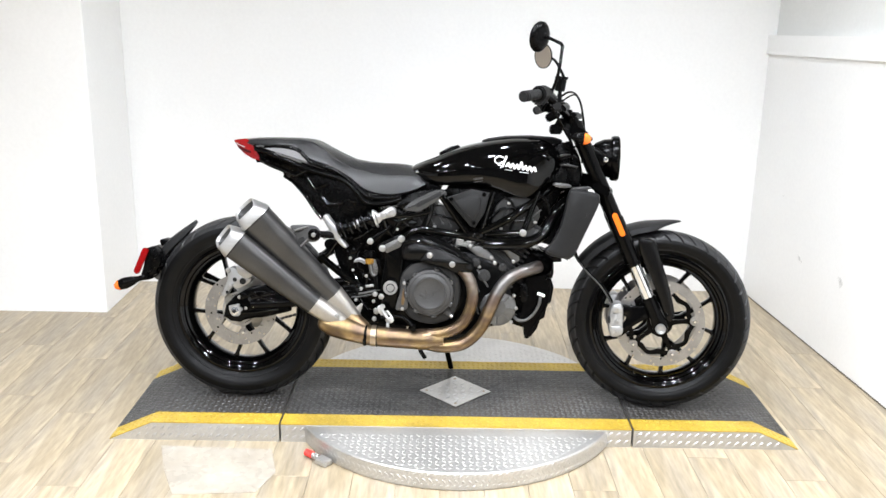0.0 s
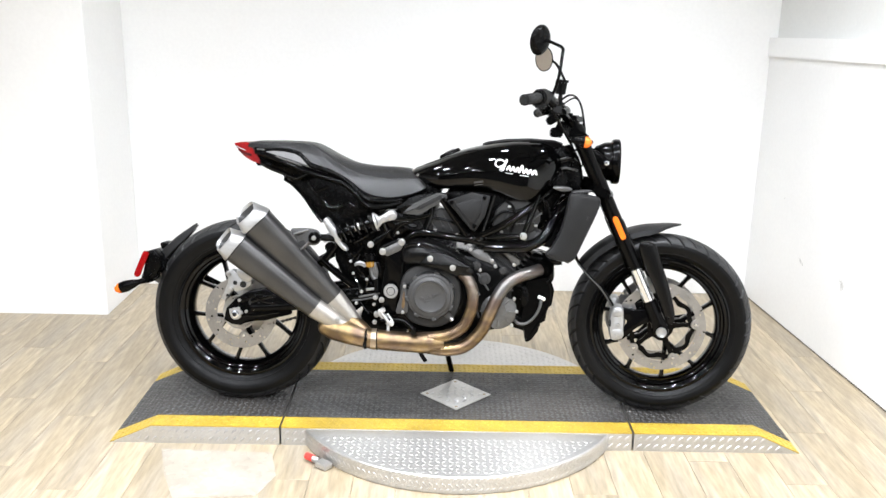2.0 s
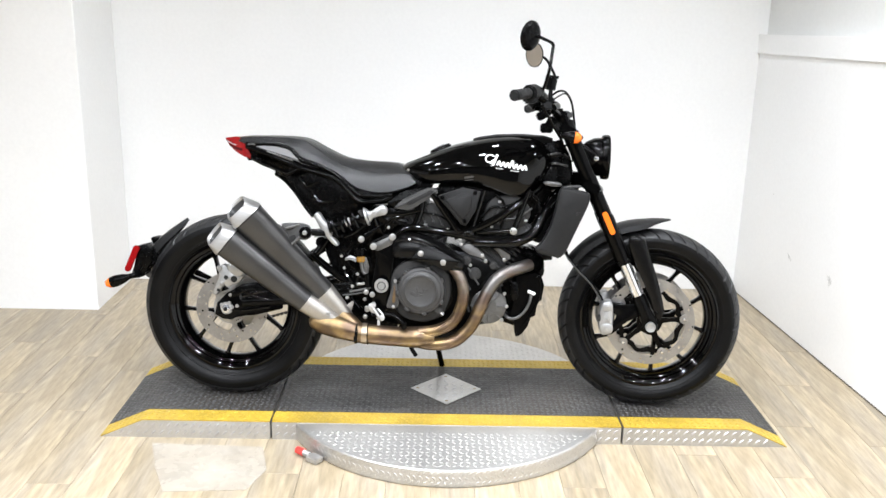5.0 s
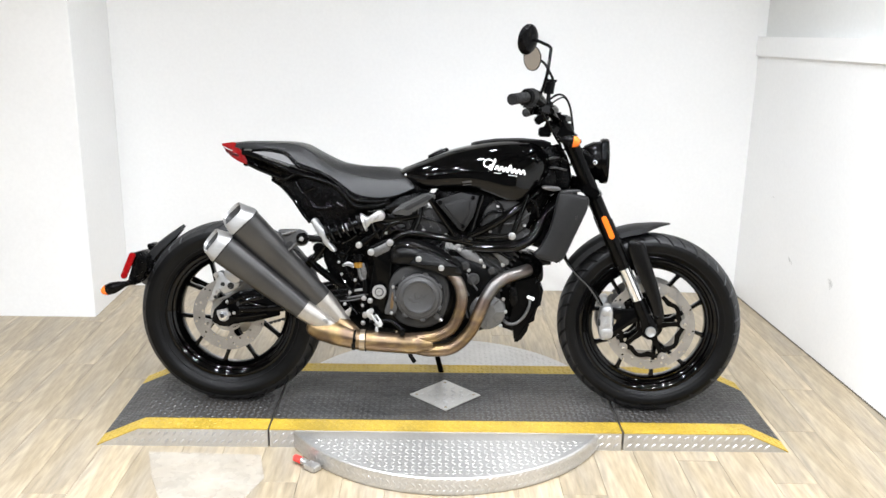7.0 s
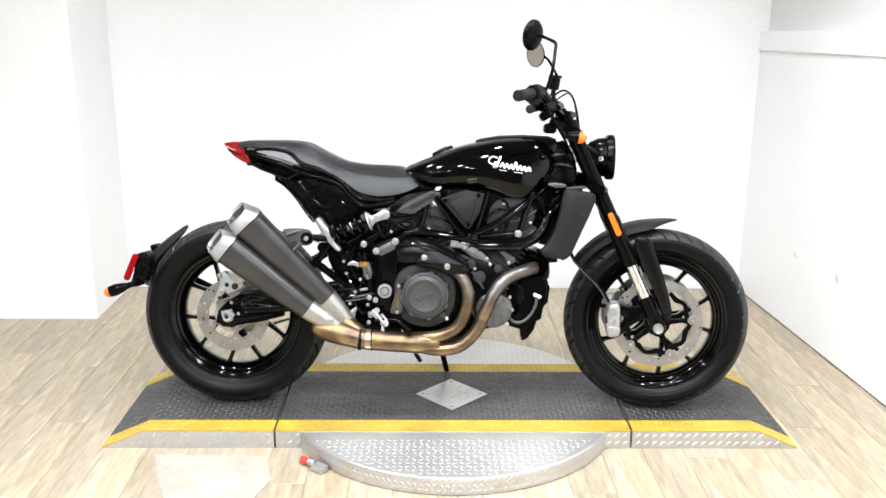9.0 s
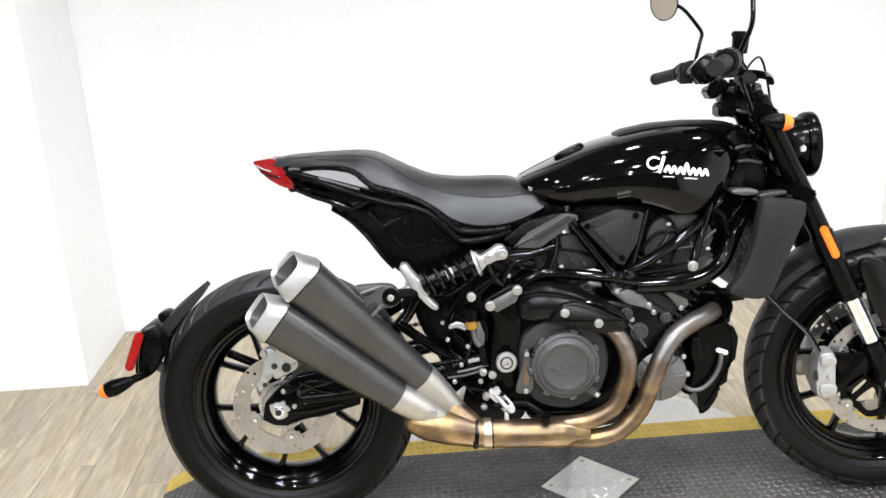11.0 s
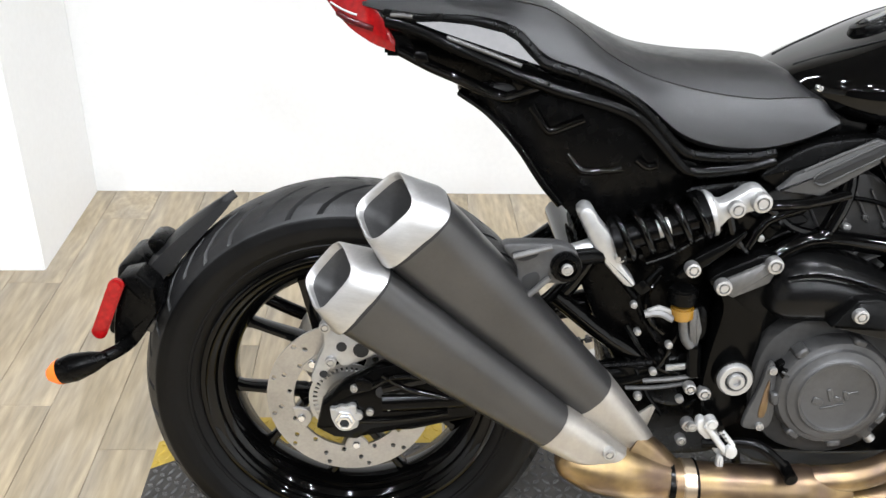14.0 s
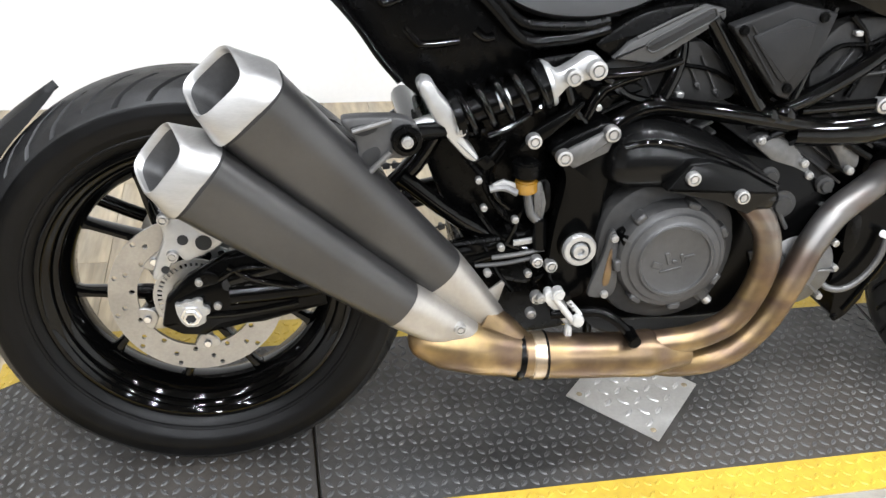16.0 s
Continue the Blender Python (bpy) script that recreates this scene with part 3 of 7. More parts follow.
# ---------------------------------------------------------------- wheels
def tyre_mesh(profile, grooves, crown, slant):
    """A tyre with slanted tread grooves cut into its crown, each side half a pitch apart."""
    fine = []
    for (r0, y0), (r1, y1) in zip(profile, profile[1:]):
        k = max(1, int(math.hypot(r1 - r0, y1 - y0) / 0.0045))
        fine += [(r0 + (r1 - r0) * i / k, y0 + (y1 - y0) * i / k) for i in range(k)]
    fine.append(profile[-1])
    top = max(q[0] for q in profile)
    bm = bmesh.new()
    rings = []
    pitch = 2 * math.pi / grooves
    cuts = (0.0, 0.015, 0.185, 0.20, 0.35, 0.5, 0.515, 0.685, 0.70, 0.85)
    for s in range(grooves * len(cuts)):
        g, c = divmod(s, len(cuts))
        ring = []
        for r, y in fine:
            f = max(-1.0, min(1.0, y / crown))
            a = pitch * (g + cuts[c] + slant * abs(f) ** 0.75)
            if r > 0.9 * top and 0.16 + 0.2 * (g % 2) < abs(f) < 0.985 - 0.10 * (g % 3 == 0) and c in ((1, 2) if f < 0 else (6, 7)):
                r -= 0.0075
            ring.append(bm.verts.new((r * math.cos(a), y, r * math.sin(a))))
        rings.append(ring)
    n = len(fine)
    for s in range(len(rings)):
        p, q = rings[s], rings[(s + 1) % len(rings)]
        for i in range(n - 1):
            face = bm.faces.new((p[i], p[i + 1], q[i + 1], q[i]))
            # Marks groove floors, so that their shade can be painted darker.
            face.material_index = int(s % len(cuts) == (1 if fine[i][1] < 0 else 6) and p[i].co.xz.length < fine[i][0] - 0.004)
    return bm


def perforated_disc(r0, r1, thick, rows, count):
    """A brake disc with round holes: rows of ring sectors, each with a hole."""
    bm = bmesh.new()
    step = (r1 - r0) / rows
    for row in range(rows):
        for k in range(count):
            a0 = 2 * math.pi * (k + 0.5 * (row % 2)) / count
            da = 2 * math.pi / count
            ra, rb = r0 + row * step, r0 + (row + 1) * step
            rim, hole = [], []
            for i, (fa, fr) in enumerate(((0, 0), (0.5, 0), (1, 0), (1, 0.5), (1, 1), (0.5, 1), (0, 1), (0, 0.5))):
                a, r = a0 + da * fa, ra + (rb - ra) * fr
                rim.append((r * math.cos(a), r * math.sin(a)))
                t = math.atan2(fr - 0.5, fa - 0.5)
                hr = 0.0042 if k % rows == row else 0.0003
                ac, rc = a0 + da / 2, (ra + rb) / 2
                cx_, cz_ = rc * math.cos(ac), rc * math.sin(ac)
                ex, er = (-math.sin(ac), math.cos(ac)), (math.cos(ac), math.sin(ac))
                hole.append((cx_ + hr * (math.cos(t) * ex[0] + math.sin(t) * er[0]), cz_ + hr * (math.cos(t) * ex[1] + math.sin(t) * er[1])))
            layers = [[bm.verts.new((x, y, z)) for x, z in pts] for pts, y in ((rim, -thick / 2), (hole, -thick / 2), (hole, thick / 2), (rim, thick / 2))]
            for a, b in ((0, 1), (1, 2), (2, 3)):
                for i in range(8):
                    j = (i + 1) % 8
                    bm.faces.new((layers[a][i], layers[a][j], layers[b][j], layers[b][i]))
    for r in (r0, r1):
        ring = [[bm.verts.new((r * math.cos(t), y, r * math.sin(t))) for t in np.linspace(0, 2 * math.pi, count * 2, endpoint=False)] for y in (-thick / 2, thick / 2)]
        for i in range(count * 2):
            j = (i + 1) % (count * 2)
            bm.faces.new((ring[0][i], ring[0][j], ring[1][j], ring[1][i]))
    return bm


def spoke_mesh(r0, r1, w0, w1, t0, t1):
    """A cast spoke along +x, waisted in the middle."""
    secs = []
    for f in (0.0, 0.12, 0.4, 0.75, 0.92, 1.0):
        r = r0 + (r1 - r0) * f
        w = (w0 + (w1 - w0) * f) * (1.0 + 0.7 * max(0, 0.12 - f) / 0.12 + 0.9 * max(0, f - 0.8) / 0.2)
        t = t0 + (t1 - t0) * f
        secs.append(oval_ring((r, 0, 0), (0, 1, 0), (0, 0, 1), t, w, 12, 3.0))
    return loft(secs)


def wheel(name, m, R, half, lip, rim_half, tyre_profile, grooves, discs, label, phase=0.0, slant=-1.5):
    outer = [(lip, -rim_half), (lip + 0.002, -rim_half + 0.006), (lip - 0.008, -rim_half + 0.012), (lip - 0.018, -rim_half + 0.018), (lip - 0.036, -0.02)]
    steps = [(lip - 0.003, rim_half + 0.0015), (lip - 0.008, rim_half + 0.0015), (lip - 0.0115, rim_half - 0.003), (lip - 0.0165, rim_half - 0.005), (lip - 0.0215, rim_half - 0.0075), (lip - 0.0245, rim_half - 0.014),
             (lip - 0.031, rim_half - 0.017), (lip - 0.0355, rim_half - 0.022), (lip - 0.0425, 0.024), (lip - 0.047, 0.018)]
    prof = outer + [(r, -y) for r, y in reversed(outer)] + steps + [(r, -y) for r, y in reversed(steps)]
    w = put(name, lathe(prof, 96, "y", True), GLOSS, label)
    w.matrix_local = m
    tyre = part("tyre", tyre_mesh(tyre_profile, grooves, half * 0.96, slant), RUBBER, w, "black rubber tyre with slanted tread grooves", 35)
    tyre.data.materials.append(TREAD)
    edge = max(q[0] for q in tyre_profile) - 0.030
    for f in tyre.data.polygons:
        # Groove floors get the dark sidewall rubber as painted shade.
        f.material_index = int(f.material_index == 0 and math.hypot(f.center.x, f.center.z) > edge)
    part("hub", lathe([(0.0, -0.07), (0.028, -0.07), (0.034, -0.05), (0.036, 0.05), (0.03, 0.07), (0.0, 0.07)], 32, "y"), SATIN, w)
    reach = lip - 0.042
    fork = []
    for sgn in (-1, 1):
        tip = Vector((reach * math.cos(radians(18)), 0, sgn * reach * math.sin(radians(18))))
        foot = Vector((0.085, 0, sgn * 0.006))
        d = (tip - foot).normalized()
        n_ = Vector((-d.z, 0, d.x))
        fork.append(loft([oval_ring(foot.lerp(tip, f), (0, 1, 0), n_, 0.019 - 0.005 * f, wd, 12, 3.0) for f, wd in ((0.0, 0.0085), (0.3, 0.0078), (0.75, 0.0068), (0.9, 0.0075), (1.0, 0.012))]))
    sm = mesh_of("spoke", joined(spoke_mesh(0.03, 0.095, 0.0115, 0.0115, 0.02, 0.019), *fork), GLOSS)
    for k in range(5):
        ob = new("spoke", sm)
        ob.parent = w
        ob.matrix_local = pose(0, 0, 0, 0, 72 * k + phase, 0)
    for side, r0, r1, lat in discs:
        d = part("brake_disc", turned(pose(0, -lat * side, 0), perforated_disc(r0, r1, 0.005, 3, 36)), DISC, w, "drilled steel brake disc")
        car = []
        for k in range(5):
            car.append(turned(pose(0, -(lat - 0.004) * side, 0, 0, 72 * k + phase, 0), prism([(0.03, -0.012), (r0 * 0.6, -0.007), (r0 + 0.002, -0.011), (r0 + 0.002, 0.011), (r0 * 0.6, 0.007), (0.03, 0.012)], -0.003, 0.003, "y", 0.001, 1)))
        car.append(turned(pose(0, -(lat - 0.004) * side, 0), lathe([(0.03, -0.004), (0.046, -0.004), (0.046, 0.004), (0.03, 0.004)], 32, "y", True)))
        part("disc_carrier", joined(*car), DISC if discs[0][1] < 0.09 else SATIN, w)
        if r0 > 0.1 and side > 0:
            web = []
            for k in range(80):
                a = 2 * math.pi * k / 80
                web.append([Vector((q * math.cos(a), -(lat - 0.004) * side + h, q * math.sin(a))) for q, h in ((0.100 + 0.006 * math.cos(10 * a), -0.003), (r0 - 0.008 + 0.004 * math.cos(10 * a), -0.003), (r0 - 0.008 + 0.004 * math.cos(10 * a), 0.003), (0.100 + 0.006 * math.cos(10 * a), 0.003))])
            part("disc_web", loft(web + web[:1], False), SATIN, w)
        tab = mesh_of("disc_tab", prism(rounded([(r0 - 0.020, -0.006), (r0 - 0.010, -0.016), (r0 + 0.004, -0.022), (r0 + 0.004, 0.022), (r0 - 0.010, 0.016), (r0 - 0.020, 0.006)], 1), -0.003, 0.003, "y", 0.001, 1), DISC)
        for k in range(5):
            ob = new("disc_tab", tab)
            ob.parent = w
            ob.matrix_local = pose(0, 0, 0, 0, 72 * k + phase, 0) @ pose(0, -(lat + 0.001) * side, 0)
        bmesh_rivet = mesh_of("rivet", lathe([(0, 0.005), (0.005, 0.005), (0.0065, 0.003), (0.0065, -0.004), (0, -0.004)], 12, "y"), CHROME)
        for k in range(5):
            ob = new("rivet", bmesh_rivet)
            ob.parent = w
            ob.matrix_local = pose(0, 0, 0, 0, 72 * k + phase, 0) @ pose(r0 - 0.004, -(lat + 0.004) * side, 0, 0, 0, 180)
    return w


def mirrored(half):
    return half + [(r, -y) for r, y in reversed(half[:-1])]


rear_wheel = wheel("rear_wheel", pose(-0.755, 0, 0.3325, 0, 11, 0) @ Matrix.Scale(1.016, 4), 0.333, 0.075, 0.2385, 0.058,
                   mirrored([(0.233, -0.05), (0.245, -0.062), (0.2515, -0.0655), (0.2525, -0.0675), (0.256, -0.0692), (0.2575, -0.0685), (0.270, -0.0762), (0.285, -0.0800), (0.303, -0.0765), (0.318, -0.062), (0.328, -0.040), (0.3325, -0.017), (0.3335, 0.0)]),
                   40, [(1, 0.088, 0.130, 0.075)], "black cast alloy rear wheel with ten spokes", 0.0, 2.0)
front_wheel = wheel("front_wheel", STEER @ pose(0.783, 0, 0.331, 0, 0, 0) @ Matrix.Scale(1.022, 4), 0.325, 0.06, 0.247, 0.044,
                    mirrored([(0.241, -0.037), (0.252, -0.049), (0.2565, -0.0515), (0.258, -0.0535), (0.261, -0.0548), (0.2625, -0.0542), (0.272, -0.058), (0.287, -0.0605), (0.303, -0.054), (0.315, -0.040), (0.3225, -0.023), (0.325, -0.008), (0.3255, 0.0)]),
                    40, [(1, 0.125, 0.157, 0.066), (-1, 0.125, 0.157, 0.066)], "black cast alloy front wheel with ten spokes", -6.0)

# ---------------------------------------------------------------- swingarm, rear brake, shock
sw = put("swingarm", joined(
    tube([R3(-0.70, 0.135, 0.366), R3(-0.55, 0.13, 0.378), R3(-0.35, 0.125, 0.42), R3(-0.19, 0.12, 0.462)], 0.02, 12, 3),
    plate([(-0.792, 0.335), (-0.785, 0.362), (-0.745, 0.382), (-0.71, 0.400), (-0.66, 0.398), (-0.64, 0.386), (-0.65, 0.362), (-0.69, 0.345), (-0.715, 0.335), (-0.735, 0.312), (-0.748, 0.302), (-0.765, 0.304), (-0.775, 0.318)], 0.115, 0.146, 0.004),
    tube([R3(-0.2, 0.15, 0.463), R3(-0.2, -0.15, 0.463)], 0.026, 16, 1),
    tube([R3(-0.755, -0.135, 0.345), R3(-0.55, -0.13, 0.378), R3(-0.35, -0.125, 0.42), R3(-0.19, -0.12, 0.462)], 0.024, 12, 3)), SATIN, "black tubular steel swingarm")
for pts, r in (([(-0.70, 0.135, 0.39), (-0.58, 0.13, 0.43), (-0.45, 0.12, 0.535), (-0.40, 0.11, 0.60)], 0.015), ([(-0.45, 0.13, 0.545), (-0.36, 0.13, 0.475), (-0.27, 0.125, 0.425)], 0.013), ([(-0.36, 0.14, 0.405), (-0.27, 0.14, 0.43)], 0.010),
               ([(-0.70, -0.135, 0.40), (-0.45, -0.12, 0.535), (-0.40, -0.11, 0.60)], 0.016), ([(-0.42, 0.12, 0.59), (-0.42, -0.12, 0.59)], 0.02)):
    part("truss_tube", tube([R3(*q) for q in pts], r, 12, 3), GLOSS, sw)
part("axle_carrier", plate(crisp([(-0.801, 0.318), (-0.792, 0.361), (-0.758, 0.396), (-0.705, 0.428), (-0.645, 0.440), (-0.565, 0.395), (-0.555, 0.345), (-0.655, 0.318), (-0.715, 0.315), (-0.738, 0.299), (-0.773, 0.302)]), 0.118, 0.1455, 0.006), SATIN, sw, "black cast swingarm end")
for pts in ([(-0.70, 0.415), (-0.66, 0.392), (-0.60, 0.378)], [(-0.735, 0.335), (-0.68, 0.338), (-0.60, 0.352)], [(-0.69, 0.372), (-0.66, 0.362), (-0.635, 0.366)], [(-0.745, 0.385), (-0.715, 0.395), (-0.69, 0.412)]):
    part("casting_rib", tube([R3(x, 0.1455, z) for x, z in pts], 0.0055, 10, 4), GLOSS, sw)
put("rear_axle", joined(rod(R3(-0.755, -0.16, 0.343), R3(-0.755, 0.150, 0.343), 0.012, 16)), STEEL)
ax = put("axle_block", prism([(-0.778, 0.362), (-0.768, 0.360), (-0.764, 0.366), (-0.752, 0.364), (-0.748, 0.369), (-0.738, 0.367), (-0.739, 0.356), (-0.730, 0.354), (-0.728, 0.344), (-0.737, 0.340), (-0.735, 0.330), (-0.748, 0.323), (-0.762, 0.322), (-0.770, 0.330), (-0.776, 0.345)], -0.158, -0.146, "y", 0.002), WHITE_ALU, "bright alloy axle block")
part("axle_nut", turned(pose(-0.755, -0.158, 0.343, 90), lathe([(0.0070, 0.002), (0.0070, 0.010), (0.008, 0.0115), (0.0112, 0.011), (0.012, 0.008), (0.012, 0.004), (0.0155, 0.0035), (0.0165, 0.0)], 6, "z")), CHROME, ax, "steel axle nut", 20)
part("axle_bore", turned(pose(-0.755, -0.158, 0.343, 90), lathe([(0.0, 0.004), (0.0071, 0.004), (0.0071, 0.0)], 20, "z")), DARK, ax)
cal = put("rear_brake_caliper", plate([(-0.795, 0.485), (-0.775, 0.50), (-0.757, 0.492), (-0.745, 0.47), (-0.722, 0.468), (-0.700, 0.462), (-0.705, 0.442), (-0.735, 0.425),
                                       (-0.762, 0.415), (-0.772, 0.43), (-0.782, 0.408), (-0.800, 0.385), (-0.812, 0.39), (-0.800, 0.425), (-0.787, 0.455)], 0.092, 0.130, 0.005), WHITE_ALU, "bare alloy brake caliper")
part("caliper_body", joined(plate([(-0.758, 0.50), (-0.735, 0.512), (-0.700, 0.49), (-0.690, 0.47), (-0.715, 0.455), (-0.745, 0.47)], 0.085, 0.145, 0.008)), WHITE_ALU, cal)
# Flat dark discs paint the shade of holes in the caliper.
for x, z, r in ((-0.733, 0.447, 0.012), (-0.762, 0.452, 0.008), (-0.79, 0.405, 0.006)):
    part("recess", turned(pose(x, -0.1302, z, 90), lathe([(0, 0.0008), (r, 0.0008), (r, -0.002)], 18, "z")), DARK, cal)
for x, z, r in ((-0.778, 0.428, 0.009), (-0.786, 0.486, 0.009)):
    bolt(cal, x, 0.131, z, r, 0.007, STEEL)
tone = []
for k in range(44):
    tone.append(turned(pose(0, 0, 0, 0, k * 360 / 44, 0), box(0.050, 0.059, -0.0015, 0.0015, -0.0019, 0.0019)))
tone.append(lathe([(0.038, -0.0015), (0.051, -0.0015), (0.051, 0.0015), (0.038, 0.0015)], 44, "y", True))
tone.append(lathe([(0.058, -0.0015), (0.064, -0.0015), (0.064, 0.0015), (0.058, 0.0015)], 44, "y", True))
put("sensor_ring", turned(pose(-0.755, -0.088, 0.337), joined(*tone)), STEEL, "slotted steel sensor ring")
# Dark discs laid on the arm as the shade of two holes.
for x, z, r in ((-0.700, 0.385, 0.010), (-0.672, 0.378, 0.008)):
    part("recess", turned(pose(x, -0.1462, z, 90), lathe([(0, 0.0006), (r, 0.0006), (r, -0.002)], 18, "z")), DARK, sw)
for x, z in ((-0.718, 0.352), (-0.690, 0.362), (-0.742, 0.392)):
    bolt(sw, x, 0.146, z, 0.006, 0.006, STEEL)
put("speed_sensor", joined(plate([(-0.742, 0.405), (-0.728, 0.412), (-0.712, 0.404), (-0.715, 0.388), (-0.735, 0.388)], 0.135, 0.152, 0.003), tube([R3(-0.715, 0.145, 0.40), R3(-0.67, 0.15, 0.415), R3(-0.60, 0.145, 0.41), R3(-0.50, 0.145, 0.425)], 0.0035, 8, 5)), PLASTIC, "black wheel speed sensor")
put("brake_hose", tube([R3(-0.70, 0.13, 0.475), R3(-0.66, 0.14, 0.47), R3(-0.6, 0.135, 0.43), R3(-0.45, 0.14, 0.43), R3(-0.3, 0.15, 0.45)], 0.005, 8, 6), PLASTIC)
link_mesh = [mesh_of("link", joined(box(-0.0065, 0.0065, -0.009 + 0.002 * k, -0.006 + 0.002 * k, -0.0055, 0.0055, 0.0015, 1), rod((0, -0.008, 0), (0, 0.008, 0), 0.0042, 8)), CASTING) for k in (0, 1)]
for (xa, za), (xb, zb), count in (((-0.755, 0.442), (-0.22, 0.50), 34), ((-0.735, 0.236), (-0.22, 0.40), 34)):
    lean = math.degrees(math.atan2(zb - za, xb - xa))
    run = put("chain", rod((xa, 0.0995, za), (xb, 0.0995, zb), 0.002, 8), CASTING, "dark steel roller chain")
    for k in range(count):
        f = (k + 0.5) / count
        link = new("link", link_mesh[k % 2])
        link.parent = run
        link.matrix_local = pose(xa + (xb - xa) * f, 0.1, za + (zb - za) * f, 0, -lean, 0)
spr = lathe([(0.04, -0.006), (0.105, -0.004), (0.11, 0.0), (0.105, 0.004), (0.04, 0.006)], 42, "y", True)
put("rear_sprocket", turned(pose(-0.755, 0.095, 0.337), spr), STEEL)

S0, S1 = Vector(R3(-0.25, 0.165, 0.692)), Vector(R3(-0.395, 0.165, 0.640))
sax = (S1 - S0).normalized()
sh = put("shock_absorber", joined(rod(S0, S1, 0.019, 20), rod(S0 + 0.005 * sax, S0 + 0.02 * sax, 0.036, 24, 0.036, 0.004), rod(S0 + 0.128 * sax, S0 + 0.14 * sax, 0.036, 24, 0.036, 0.003)), SATIN, "coil-over rear shock absorber")
su = sax.orthogonal().normalized()
sv = sax.cross(su)
part("spring", tube([S0 + sax * (0.012 + 0.118 * k / 60) + 0.0315 * (math.cos(k * 2 * math.pi * 4.5 / 60) * su + math.sin(k * 2 * math.pi * 4.5 / 60) * sv) for k in range(61)], 0.0052, 10, 2), GLOSS, sh, "gloss black coil spring")
part("upper_mount", joined(plate([(-0.262, 0.716), (-0.254, 0.720), (-0.243, 0.708), (-0.220, 0.722), (-0.204, 0.734), (-0.190, 0.734), (-0.179, 0.724), (-0.179, 0.706), (-0.196, 0.698), (-0.226, 0.690), (-0.237, 0.674), (-0.246, 0.672), (-0.250, 0.690)], 0.150, 0.180, 0.006), rod(S0 - 0.002 * sax, S0 + 0.006 * sax, 0.033, 24, bev=0.002)), WHITE_ALU, sh, "bright alloy shock mount")
bolt(sh, -0.191, 0.184, 0.715, 0.014, 0.010)
bolt(sh, -0.222, 0.184, 0.704, 0.012, 0.007)
part("lower_mount", joined(plate([(-0.437, 0.692), (-0.428, 0.703), (-0.415, 0.700), (-0.404, 0.680), (-0.365, 0.640), (-0.372, 0.622), (-0.345, 0.592), (-0.352, 0.585), (-0.366, 0.590), (-0.400, 0.628), (-0.420, 0.660)], 0.15, 0.19, 0.006)), WHITE_ALU, sh, "bright alloy lower bracket")
part("damper_rod", rod(S1, S1 + sax * 0.045, 0.014, 16), WHITE_ALU, sh)
bolt(sh, -0.374, 0.19, 0.632, 0.007, 0.006)
part("rebound_knob", rod(S0 + 0.062 * sax + Vector((0, -0.012, 0.004)), S0 + 0.078 * sax + Vector((0, -0.012, 0.004)), 0.013, 16), STEEL, sh)
lk = put("muffler_hanger", joined(plate([(-0.545, 0.665), (-0.515, 0.668), (-0.46, 0.668), (-0.438, 0.655), (-0.436, 0.62), (-0.455, 0.610), (-0.48, 0.612), (-0.505, 0.580), (-0.525, 0.585), (-0.515, 0.632)], 0.215, 0.240, 0.004)), CASTING, "cast grey muffler hanger")
# Dark plates paint the shade of the hanger's cutouts.
for outline in ([(-0.532, 0.655), (-0.505, 0.660), (-0.488, 0.652), (-0.515, 0.640)], [(-0.500, 0.600), (-0.486, 0.618), (-0.492, 0.630), (-0.512, 0.622), (-0.512, 0.605)]):
    part("recess", plate(outline, 0.236, 0.2408, 0.001), DARK, lk)
bolt(lk, -0.455, 0.24, 0.638, 0.021, 0.012, PLASTIC)
bolt(lk, -0.455, 0.252, 0.638, 0.008, 0.005, STEEL)
part("brace", joined(tube([R3(-0.525, 0.243, 0.650), R3(-0.475, 0.243, 0.665)], 0.004, 8, 1), tube([R3(-0.505, 0.243, 0.592), R3(-0.475, 0.243, 0.622)], 0.004, 8, 1)), BRIGHT_CAST, lk)
put("hanger_stay", tube([R3(-0.455, 0.22, 0.638), R3(-0.40, 0.18, 0.63), R3(-0.34, 0.15, 0.62)], 0.012, 10, 2), SATIN)

